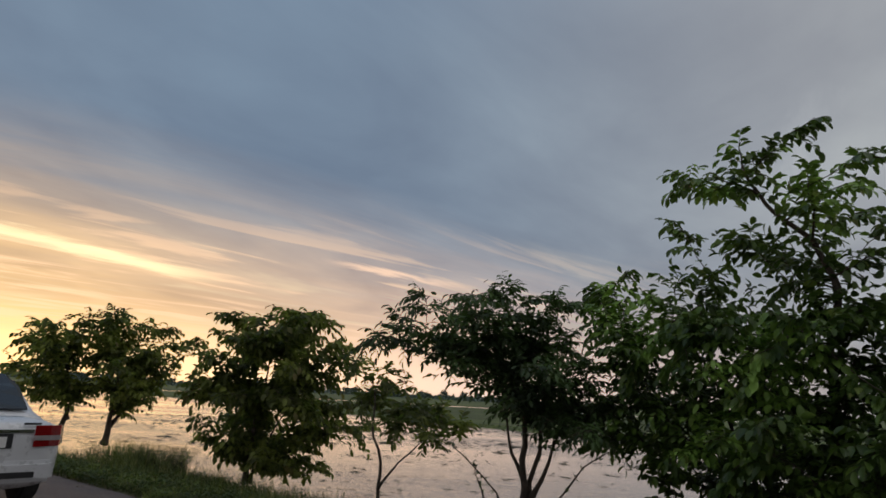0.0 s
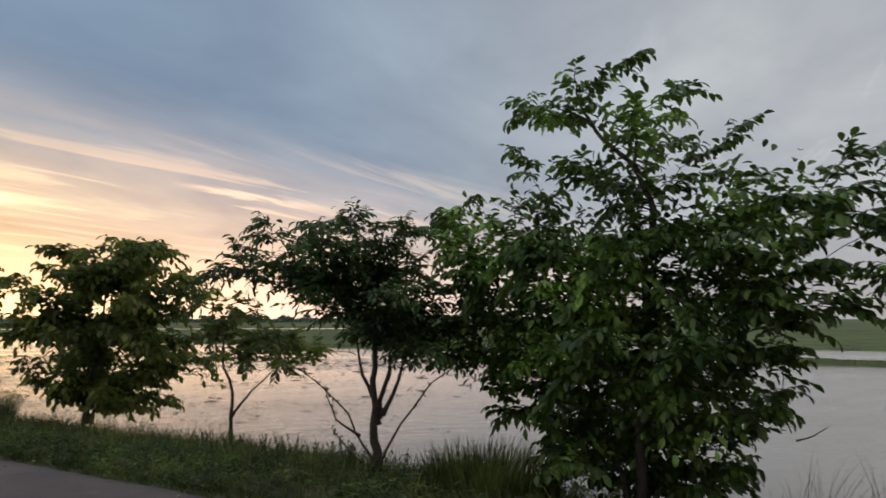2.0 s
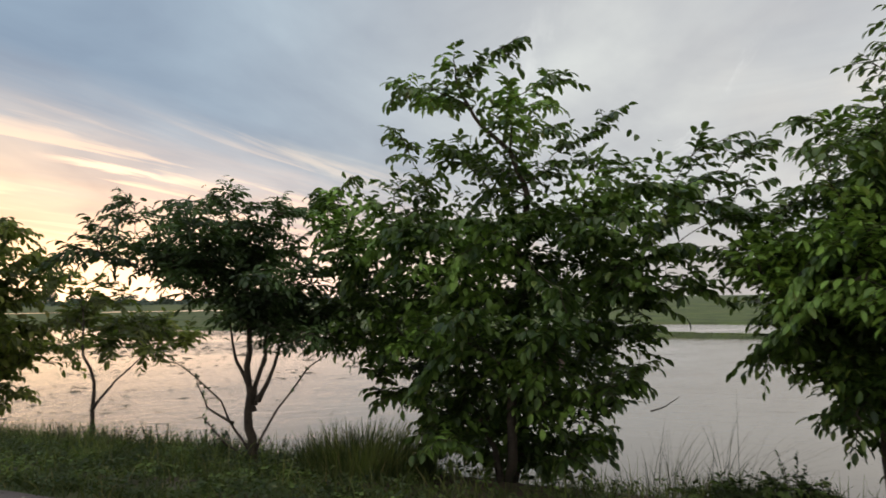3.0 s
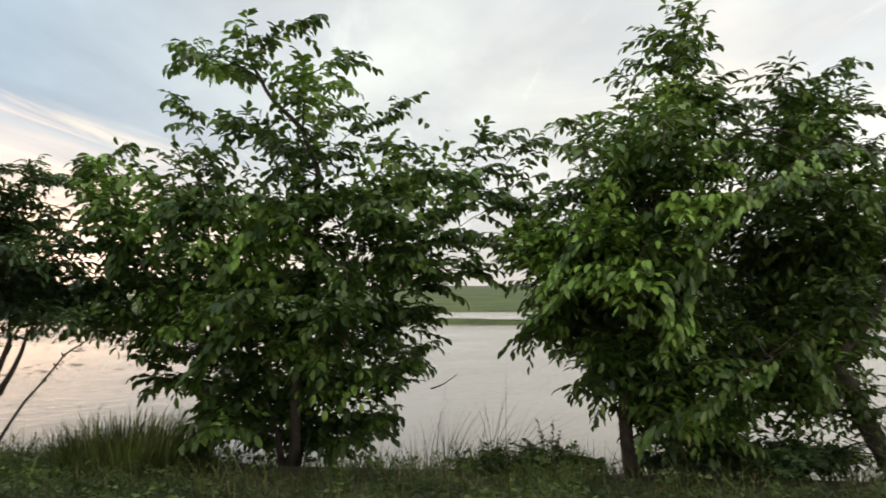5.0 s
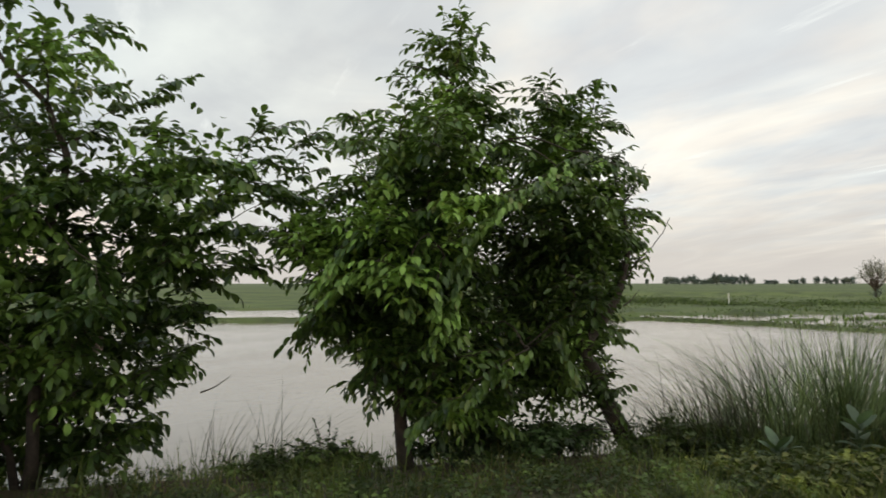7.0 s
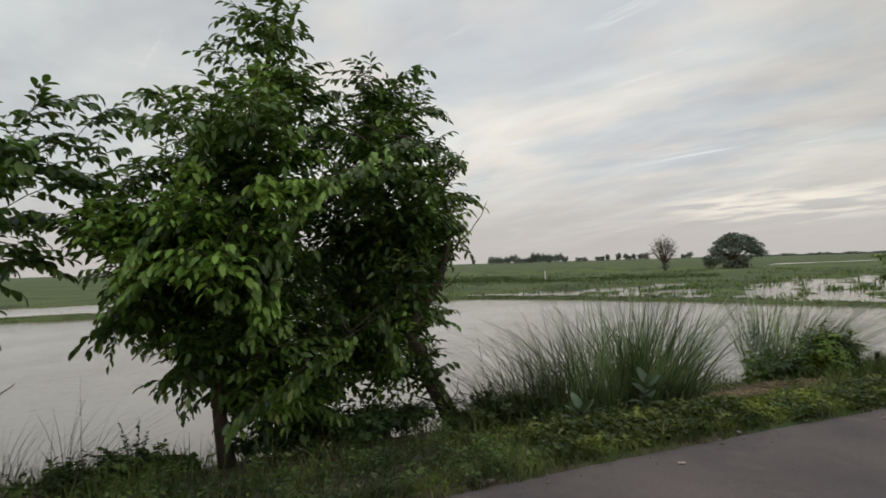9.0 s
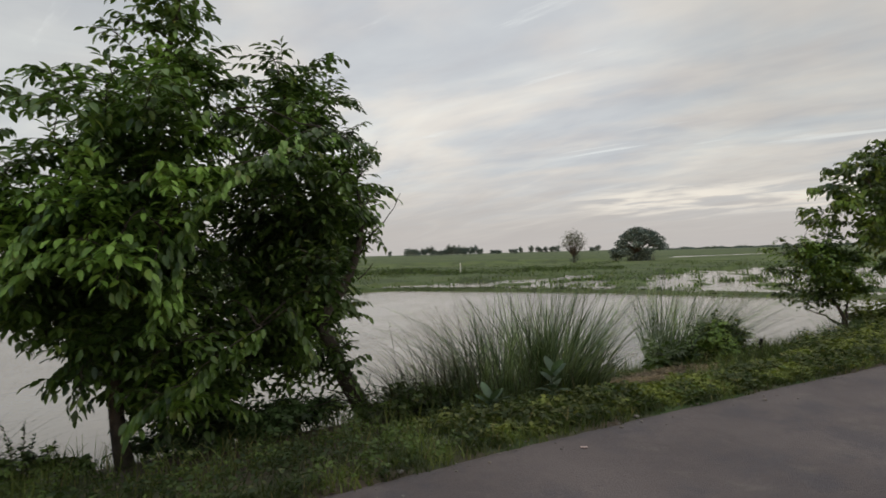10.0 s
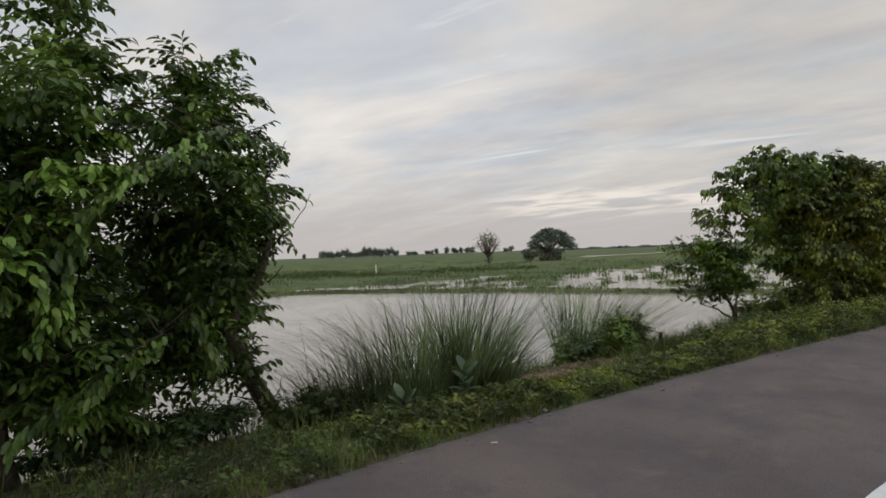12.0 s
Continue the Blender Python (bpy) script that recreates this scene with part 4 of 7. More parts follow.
INNER_FRONT_TOP = [
    (-0.13, 0.79, 2.64), (-0.17, 0.14, 2.61), (-0.19, -0.26, 2.37), (-1.19, 2.27, 2.26), (-0.38, -0.6, 2.12), (0.79, -0.35, 2.01), (0.55, 0.22, 1.99), (0.9, 0.6, 1.91),
    (-0.95, -0.19, 1.76), (-0.53, 1.61, 1.69), (1.05, -1.07, 1.67), (-0.62, 1.93, 1.57), (-0.81, 0.31, 1.38), (0.93, 0.32, 1.38), (0.39, -0.04, 1.21), (0.71, -1.28, 1.03),
    (1.06, -1.11, 1.03), (-0.84, 1.76, 1.0), (-0.15, 2.3, 0.99), (0.09, 1.86, 0.73), (-0.89, 0.19, 0.68), (0.78, -0.45, 0.51), (0.08, 2.07, 0.5), (-0.52, 1.54, 0.43),
    (0.92, 0.49, 0.28), (1.05, -0.94, 0.2), (0.56, -1.16, 0.19), (0.25, 1.68, 0.15), (0.26, 2.15, 0.09), (0.97, -0.09, 0.0),
]
FLAT_TOP = [
    (-0.23, 0.06, 3.21), (-0.5, 0.04, 3.17), (-1.49, 0.16, 3.05), (-0.89, -0.15, 3.05), (0.52, 0.22, 3.03), (0.26, -0.31, 3.0), (-1.33, -0.06, 2.96), (0.02, -0.87, 2.95),
    (-1.08, 1.19, 2.85), (-0.19, -0.37, 2.83), (-0.69, -1.49, 2.78), (-1.12, -0.55, 2.78), (0.13, -0.42, 2.76), (-0.51, -0.68, 2.71), (-0.75, -0.86, 2.69), (-1.61, 0.31, 2.66),
    (-0.02, 0.08, 2.65), (0.59, 0.86, 2.62), (-1.35, -0.35, 2.56), (0.06, 0.23, 2.49), (-0.75, -0.42, 2.43), (-1.65, -0.62, 2.41), (-0.39, -0.82, 2.4), (-1.09, -0.71, 2.39),
    (-1.81, -0.21, 2.37), (0.36, 0.33, 2.36), (-0.55, 0.39, 2.35), (-1.21, -0.09, 2.32), (-0.84, -0.02, 2.23), (0.46, -0.81, 2.17),
]
FLAT_UPPER = [
    (-0.18, 0.77, 2.15), (-0.62, -0.56, 2.11), (0.03, -1.43, 2.09), (-0.92, -0.52, 2.02), (0.67, -0.49, 1.93), (-0.48, 0.02, 1.83), (0.18, -0.6, 1.81), (-0.18, -0.39, 1.8),
    (-0.26, -0.79, 1.69), (0.58, -0.17, 1.67), (0.79, -0.4, 1.67), (0.13, 0.1, 1.63), (0.68, -0.94, 1.45), (0.38, -0.72, 1.44),
]
ROUND_TOP = [
    (0.28, 0.22, 3.34), (0.94, 0.28, 3.28), (-0.34, -0.59, 3.13), (0.28, 1.07, 3.13), (1.05, -1.36, 3.07), (0.36, -1.59, 3.03), (1.21, -0.06, 2.83), (-1.22, 0.54, 2.82),
    (0.1, 0.7, 2.76), (0.08, -0.71, 2.76), (1.8, -0.86, 2.65), (-0.04, -1.55, 2.6), (1.76, -0.38, 2.5), (-0.66, 0.96, 2.33), (-1.11, -0.52, 2.27), (1.17, -1.67, 2.25),
    (1.28, 0.1, 2.21), (-1.19, 0.16, 1.9), (0.21, -0.13, 1.9), (1.58, -0.24, 1.9), (0.97, -0.16, 1.9), (-1.26, -0.51, 1.89), (1.18, -1.28, 1.53), (-0.14, -1.13, 1.53),
    (-1.19, -0.22, 1.51), (-0.82, -0.24, 1.51), (1.9, -0.38, 1.39), (1.55, -1.33, 1.34), (-1.3, 0.33, 1.09), (0.14, 0.22, 1.08),
]
ROUND_UPPER = [
    (-0.67, 1.49, 1.01), (1.88, 0.36, 1.0), (1.75, -0.0, 0.87), (-0.89, 0.11, 0.6), (1.31, -0.12, 0.59), (0.3, 1.15, 0.58), (-0.36, -0.37, 0.55), (-0.27, 1.02, 0.39),
    (-0.77, 0.27, 0.31), (0.96, 0.25, 0.25), (0.63, -0.63, 0.23), (1.18, -0.28, 0.07),
]
BUSHY_SIDE = [
    (-1.03, 0.7, 3.02), (-1.41, 0.38, 2.94), (-1.76, 0.91, 2.79), (-1.44, 2.74, 2.75), (-1.2, 0.76, 2.73), (-0.96, 0.31, 2.67), (-1.61, 0.47, 2.61), (-1.28, 1.08, 2.48),
    (-0.83, 0.79, 2.48), (-1.66, 0.51, 2.38), (-1.52, 1.34, 2.22), (-1.02, 1.9, 2.12), (-0.77, 0.94, 2.1), (-1.33, 1.82, 1.98), (-0.92, 1.35, 1.92), (-1.13, 1.43, 1.87),
]
LEANING_LOW = [
    (-0.54, 1.56, 2.52), (-1.19, 1.04, 2.25), (-0.77, 1.40, 2.10), (-0.90, 1.20, 1.89), (-0.89, 1.30, 1.73), (-0.84, 1.14, 2.06), (-1.13, 1.28, 1.95),
    (-0.71, 1.33, 1.06), (-1.04, 1.54, 0.98), (-0.7, 1.04, 0.95), (-0.73, 0.75, 0.85), (-1.3, 1.61, 0.79), (-0.55, 1.48, 0.77),
    (-0.86, 0.94, 0.72), (-0.78, 1.71, 0.57), (-1.06, 0.85, 0.55), (-0.88, 1.24, 0.44), (-0.89, 1.51, 0.37), (-0.51, 1.76, 0.04), (-0.4, 1.52, 0.03),
]
SLIM_CROWN = [
    (-0.41, -0.59, 2.18, 0.21, 0.11), (-0.14, 0.15, 2.14, 0.36, 0.16), (0.21, 0.23, 1.96, 0.39, 0.19), (-0.3, 0.5, 1.73, 0.36, 0.21), 
    (0.44, -0.2, 1.59, 0.42, 0.25), (0.8, 0.61, 1.53, 0.34, 0.29), (1.18, 0.13, 1.42, 0.21, 0.14), (0.75, -0.77, 1.3, 0.2, 0.13), 
    (0.27, -0.7, 1.41, 0.2, 0.13),
]


def leafy_tree(name, foot, crown, mat, label, trunk, seed, leaf=(0.13, 0.062), density=1.0, bark=BARK, droop=0.22, spray=(0.22, 0.42), per=9,
               trunk_width=0.06, group="roadside trees", extra_trunks=(), category="tree", core=0.7):
    """A tree: trunk, limbs that fork to each leafy mass, twigs and leaves in sprays."""
    rng = np.random.default_rng(seed)
    tree = empty(name, foot, label, category, group)
    stems = [(trunk, trunk_width), *((t, trunk_width * 0.6) for t in extra_trunks)]
    nodes = []
    for stem, thick in stems:
        pts = []
        for a, b in zip(stem[:-1], stem[1:]):
            pts += bend(a, b, rng, 0.05, 5)[:-1]
        pts.append(np.array(stem[-1], float))
        n = len(pts)
        radii = [thick * (1.25 if i == 0 else 1.0) * (1 - 0.72 * i / (n - 1)) for i in range(n)]
        v, f = tube(pts, radii, 9)
        mesh_object("trunk", v, f, bark, tree, smooth=True)
        nodes += [(p, r) for p, r in zip(pts[n // 3:], radii[n // 3:])]
    top = np.array(trunk[-1], float)
    twig_v, twig_q, count = [], [], 0
    for cx, cy, cz, R, H in sorted(crown, key=lambda c: (c[0] - top[0]) ** 2 + (c[1] - top[1]) ** 2 + (c[2] - top[2]) ** 2):
        c = np.array((cx, cy, cz))
        reach = [np.linalg.norm(p - c) + 1.2 * max(0.0, p[2] - c[2] + 0.05) for p, r in nodes]
        k = int(np.argmin(reach))
        p0, r0 = nodes[k]
        pts = bend(p0, c, rng, 0.07, 6)
        rr = max(0.006, min(r0 * 0.75, 0.012 + 0.02 * R))
        radii = [rr + (0.005 - rr) * i / 5 for i in range(6)]
        v, f = tube(pts, radii, 6)
        mesh_object("limb", v, f, bark, tree, smooth=True)
        nodes += [(p, r) for p, r in zip(pts[2:], radii[2:])]
        # sprays of leaves
        small = R < 0.13
        n = 2 if small else max(4, int(50 * density * (1.3 if cz < 1.75 else 0.8) * (R * H) / 0.2 + 3))
        dirs = unit(rng.normal(0, 1, (n, 3)))
        start = c + dirs * np.array([R, R, H]) * (rng.uniform(0.05, 1.0, (n, 1)) ** 0.5) * 0.62
        heading = unit(dirs * (1, 1, 0.6) + rng.normal(0, 0.35, (n, 3)) + np.array([0, 0, 0.12]))
        length = rng.uniform(*spray, n) * min(1.0, 0.4 + R)
        steps = np.linspace(0.12, 1.0, per)
        ps, ds, ns = [], [], []
        for j, f in enumerate(steps):
            down = np.array([0, 0, -0.2]) * (f ** 2) * length[:, None]
            at = start + heading * (f * length)[:, None] + down
            along = unit(heading + np.array([0, 0, -0.4]) * f)
            side = unit(np.cross(along, np.array([0.05, 0.08, 1.0]))) * (1 if j % 2 else -1)
            if j == per - 1:
                side = side * 0.1
            ds.append(unit(side * 0.8 + along * 0.62 + np.array([0, 0, -droop]) + rng.normal(0, 0.22, (n, 3))))
            ns.append(unit(np.array([0, 0, 0.55]) + 0.75 * unit(dirs + 0.6 * unit(at * (1, 1, 0))) + rng.normal(0, 0.38, (n, 3))))
            ps.append(at)
        size = rng.uniform(0.7, 1.2, n * per)
        P, D, U = np.concatenate(ps), np.concatenate(ds), np.concatenate(ns)
        size *= 0.65 if small else 1.0
        L, W = leaf[0] * size, leaf[1] * size * rng.uniform(0.85, 1.15, n * per)
        # old leaves inside the mass
        k = 0 if small else int(core * n * per * (1.0 if cz < 1.9 else 0.35))
        inner = unit(rng.normal(0, 1, (k, 3))) * (rng.uniform(0, 1, (k, 1)) ** 0.45) * 0.62
        P = np.concatenate([P, c + inner * (R, R, H)])
        D = np.concatenate([D, rng.normal(0, 1, (k, 3)) * (1, 1, 0.5) + (0, 0, -0.2)])
        U = np.concatenate([U, unit(rng.normal(0, 0.6, (k, 3)) + (0, 0, 0.6))])
        L = np.concatenate([L, leaf[0] * rng.uniform(0.8, 1.15, k)])
        W = np.concatenate([W, leaf[1] * rng.uniform(0.9, 1.3, k)])
        v, q = leaf_arrays(P, D, U, L, W)
        fast_mesh("foliage", v, q, mat, tree, kind="stuff")
        # the twig of each spray, a thin three-sided stalk
        end = start + heading * length[:, None] + np.array([0, 0, -0.2]) * length[:, None]
        mid = start + heading * (0.5 * length)[:, None] + np.array([0, 0, -0.05]) * length[:, None]
        a = unit(np.cross(heading, np.array([0.1, 0.2, 1.0])))
        b = np.cross(heading, a)
        ring = lambda p, r: np.stack([p + a * r, p - a * r * 0.5 + b * r * 0.87, p - a * r * 0.5 - b * r * 0.87], 1)
        v = np.concatenate([ring(start, 0.004), ring(mid, 0.003), ring(end, 0.0015)], 1).reshape(-1, 3)
        one = np.array([(r * 3 + i, r * 3 + (i + 1) % 3, r * 3 + 3 + (i + 1) % 3, r * 3 + 3 + i) for r in range(2) for i in range(3)])
        q = (one[None] + 9 * np.arange(n)[:, None, None]).reshape(-1, 4)
        twig_v.append(v)
        twig_q.append(q + count)
        count += len(v)
    fast_mesh("twig", np.concatenate(twig_v), np.concatenate(twig_q), bark, tree, kind="stuff")
    return tree


def bough_tree(name, foot, tips, mat, label, trunk, seed, leaf=(0.15, 0.07), droop=0.6, twig=(0.17, 0.36), leafy=0.8, spacing=0.05, gap=0.05, fill=14, bark=BARK,
               trunk_width=0.06, extra_trunks=(), stem_width=0.6, shoots=(), bare=(), loose=0, group="roadside trees", category="tree", inner=(), spread=0.9, full=0.0, layers=1, inset=0.07, depth=(-0.5, 0.9), sprays=()):
    """A tree grown bough by bough: each bough reaches one tip from the nearest wood, carries twigs on both sides, and the twigs hang two rows of leaves."""
    rng = np.random.default_rng(seed)
    tree = empty(name, foot, label, category, group)
    up = np.array([0, 0, 1.0])
    nodes, axis = [], []
    for stem, thick in [(trunk, trunk_width), *((t, trunk_width * stem_width) for t in extra_trunks), *((t, 0.017) for t in shoots)]:
        pts = []
        for a, b in zip(stem[:-1], stem[1:]):
            pts += bend(a, b, rng, 0.035, 5)[:-1]
        pts.append(np.array(stem[-1], float))
        n = len(pts)
        radii = [thick * (1.3 if i == 0 else 1.0) * (1 - 0.78 * i / (n - 1)) for i in range(n)]
        v, f = tube(pts, radii, 10)
        mesh_object("trunk", v, f, bark, tree, smooth=True)
        if thick == 0.017:  # a few small leaves on the thin shoots
            k = 26
            f = rng.uniform(0.45, 1.0, k) * (n - 1)
            P = np.stack([np.interp(f, np.arange(n), np.array(pts)[:, i]) for i in range(3)], 1)
            v, q = leaf_arrays(P, rng.normal(0, 1, (k, 3)) + up * 0.3, unit(up + rng.normal(0, 0.4, (k, 3))), rng.uniform(0.03, 0.07, k), rng.uniform(0.015, 0.026, k))
            fast_mesh("foliage", v, q, mat, tree, kind="stuff")
        else:
            nodes += [(p, r) for p, r in zip(pts[n // 4:], radii[n // 4:])]
            axis += pts
    axis = np.array(axis)
    middle = np.mean(np.array(tips), axis=0)
    ends = [t - unit(t - middle) * inset * (0.3 if t[2] > 3.2 else 1.0 if t[2] > 2.4 else 2.2) for t in np.array(tips, float)]
    for k in range(layers):  # more boughs before and behind
        for t in [t for t in ends[:len(tips)] if t[2] < full * (1.0, 0.66, 0.8, 0.66)[k]]:
            ends.append(t + (middle - t) * rng.uniform(0.0, 0.12) + np.array(ACROSS) * rng.uniform(*depth) + rng.normal(0, 0.06, 3))
    ends += [np.array(t, float) for t in inner]
    ends.sort(key=lambda t: np.min(np.linalg.norm(axis - t, axis=1)))
    twig_v, twig_q, count, picked = [], [], 0, []
    for tip in ends:
        at = np.array([p for p, r in nodes])
        span = np.linalg.norm(at - tip, axis=1)
        k = int(np.argmin(span + 1.3 * np.maximum(0.0, at[:, 2] - tip[2] + 0.25 * span) + 0.5 * np.maximum(0.0, 0.35 - span)))
        p0, r0 = nodes[k]
        reach = np.linalg.norm(tip - p0)
        rr = max(0.0045, min(r0 * 0.7, 0.006 + 0.012 * reach))
        line = np.array([a + up * 0.11 * reach * math.sin(math.pi * f) for a, f in zip(bend(p0, tip, rng, 0.05, 8), np.linspace(0, 1, 8))])
        v, f = tube(line, np.linspace(rr, 0.003, 8), 6)
        mesh_object("limb", v, f, bark, tree, smooth=True)
        nodes += [(p, r) for p, r in zip(line[2:7], np.linspace(rr, 0.003, 8)[2:7])]
        # twigs along the outer stretch, to both sides by turns
        n = int(max(6, min(reach, leafy) / spacing) * (1.0 if tip[2] < full else 0.75))
        f = 1.0 - min(0.5, 0.55 * twig[0] / max(reach, 1e-3)) - np.minimum(0.9, leafy / max(reach, 1e-3)) * np.linspace(0, 1, n) ** 0.9 * 0.55
        start = np.stack([np.interp(f, np.linspace(0, 1, 8), line[:, i]) for i in range(3)], 1)
        way = unit(tip - p0)
        out = unit(np.cross(way, up) + 1e-6) * np.where(np.arange(n) % 2, 1.0, -1.0)[:, None]
        heading = unit(out * spread * rng.uniform(0.3, 1.1, (n, 1)) + way * 0.7 + rng.normal(0, 0.42, (n, 3)) * (1, 1, 0.8) + up * 0.12)
        heading[0] = unit(way + rng.normal(0, 0.2, 3))
        length = rng.uniform(*twig, n) * np.interp(f, [0.3, 0.9], [1.0, 0.6])
        a = unit(np.cross(heading, np.array([0.1, 0.2, 1.0])))
        b = np.cross(heading, a)
        bow = lambda q: start + heading * (q * length)[:, None] - up * (0.28 * q * q * length)[:, None]
        ring = lambda p, r: np.stack([p + a * r, p - a * r * 0.5 + b * r * 0.87, p - a * r * 0.5 - b * r * 0.87], 1)
        v = np.concatenate([ring(bow(0.0), 0.004), ring(bow(0.5), 0.003), ring(bow(1.0), 0.0015)], 1).reshape(-1, 3)
        one = np.array([(r * 3 + i, r * 3 + (i + 1) % 3, r * 3 + 3 + (i + 1) % 3, r * 3 + 3 + i) for r in range(2) for i in range(3)])
        twig_v.append(v)
        twig_q.append((one[None] + 9 * np.arange(n)[:, None, None]).reshape(-1, 4) + count)
        count += len(v)
        per = np.maximum(3, (length / gap).astype(int))
        owner = np.repeat(np.arange(n), per)
        rank = np.concatenate([np.arange(m) for m in per])
        q = (rank + 0.6) / per[owner]
        m = len(owner)
        P = start[owner] + heading[owner] * (q * length[owner])[:, None] - up * (0.28 * q * q * length[owner])[:, None]
        along = unit(heading[owner] - up * (0.5 * q)[:, None])
        side = unit(np.cross(along, up + 1e-4)) * np.where(rank % 2, 1.0, -1.0)[:, None] * np.where(rank == per[owner] - 1, 0.1, 1.0)[:, None]
        D = unit(side * 0.72 + along * 0.55 - up * (droop * rng.uniform(0.2, 1.7, n)[owner] + rng.normal(0, 0.08, m))[:, None] + rng.normal(0, 0.12, (m, 3)))
        U = unit(up * 0.8 + 0.35 * side + rng.normal(0, 0.25, (m, 3)))
        size = rng.uniform(0.72, 1.18, m)
        L, W = leaf[0] * size, leaf[1] * size * rng.uniform(0.88, 1.12, m)
        if loose:
            mine = rng.permutation(np.flatnonzero(rank >= per[owner] - 2))[:max(1, loose // len(ends))]
            picked += [(P[k], D[k], U[k], L[k], W[k]) for k in mine]
            stay = np.setdiff1d(np.arange(m), mine)
            P, D, U, L, W = P[stay], D[stay], U[stay], L[stay], W[stay]
        # older leaves on short spurs inside the crown
        near = axis[np.argmin(np.abs(axis[:, 2] - tip[2]))]
        inner = line[rng.integers(0, 5, fill)]
        inner = inner + (near - inner) * rng.uniform(0.05, 0.6, (fill, 1)) + rng.normal(0, 0.09, (fill, 3))
        P = np.concatenate([P, inner])
        D = np.concatenate([D, unit(rng.normal(0, 1, (fill, 3)) * (1, 1, 0.4) - up * droop)])
        U = np.concatenate([U, unit(rng.normal(0, 0.4, (fill, 3)) + up)])
        L = np.concatenate([L, leaf[0] * rng.uniform(0.8, 1.15, fill)])
        W = np.concatenate([W, leaf[1] * rng.uniform(0.9, 1.25, fill)])
        v, q = leaf_arrays(P, D, U, L, W)
        fast_mesh("foliage", v, q, mat, tree, kind="stuff")
    for pts in sprays:  # long hanging boughs outside the crown, the upper ones in the sky-lit green
        at = np.array([p for p, r in nodes])
        first = at[int(np.argmin(np.linalg.norm(at - np.array(pts[0]), axis=1)))]
        v, f = tube(bend(first, pts[0], rng, 0.05, 5), np.linspace(0.009, 0.007, 5), 5)
        mesh_object("limb", v, f, bark, tree, smooth=True)
        line = np.array([q for a, b in zip(pts[:-1], pts[1:]) for q in bend(a, b, rng, 0.04, 5)[:-1]] + [np.array(pts[-1])])
        v, f = tube(line, np.linspace(0.007, 0.002, len(line)), 5)
        mesh_object("limb", v, f, bark, tree, smooth=True)
        total = float(np.sum(np.linalg.norm(np.diff(line, axis=0), axis=1)))
        m = int(total / 0.0062)
        f = np.sort(rng.uniform(0, 1, m)) * (len(line) - 1)
        P = np.stack([np.interp(f, np.arange(len(line)), line[:, i]) for i in range(3)], 1)
        along = unit(np.stack([np.interp(np.minimum(f + 0.6, len(line) - 1), np.arange(len(line)), line[:, i]) for i in range(3)], 1) - P + 1e-5)
        side = unit(np.cross(along, up)) * rng.choice([-1.0, 1.0], (m, 1))
        taper = np.interp(f / (len(line) - 1), [0, 0.3, 1], [0.6, 1.0, 0.35])[:, None]
        P = P + side * rng.uniform(0, 0.15, (m, 1)) * taper - up * rng.uniform(0, 0.07, (m, 1)) + rng.normal(0, 0.018, (m, 3))
        way = unit(side * 0.7 + along * 0.5 - up * droop * rng.uniform(0.4, 1.6, (m, 1)) + rng.normal(0, 0.15, (m, 3)))
        v, q = leaf_arrays(P, way, unit(up * 0.8 + 0.3 * side + rng.normal(0, 0.25, (m, 3))), leaf[0] * rng.uniform(0.75, 1.15, m), leaf[1] * rng.uniform(0.8, 1.15, m))
        fast_mesh("foliage", v, q, LEAF_SKYLIT if pts[-1][2] > 1.0 else mat, tree, kind="stuff")
    for pts in bare:
        pts = [q for a, b in zip(pts[:-1], pts[1:]) for q in bend(a, b, rng, 0.03, 5)[:-1]] + [np.array(pts[-1])]
        v, f = tube(pts, [0.009 - 0.006 * i / (len(pts) - 1) for i in range(len(pts))], 5)
        mesh_object("bare_twig", v, f, BARK, tree, smooth=True)
    if picked:
        shape = bpy.data.meshes.new("leaf")
        shape.from_pydata([tuple(v) for v in LEAF_SHAPE], [], [tuple(int(i) for i in f) for f in LEAF_FACES])
        shape.materials.append(mat)
        for p, d, over, L, W in picked:
            d = unit(d)
            b = unit(np.cross(over, d))
            n = np.cross(d, b)
            ob = new("leaf", shape)
            ob.parent = tree
            ob.matrix_basis = Matrix(((d[0] * L, b[0] * W, n[0] * W * 1.6, p[0]), (d[1] * L, b[1] * W, n[1] * W * 1.6, p[1]), (d[2] * L, b[2] * W, n[2] * W * 1.6, p[2]), (0, 0, 0, 1)))
    fast_mesh("twig", np.concatenate(twig_v), np.concatenate(twig_q), bark, tree, kind="stuff")
    return tree


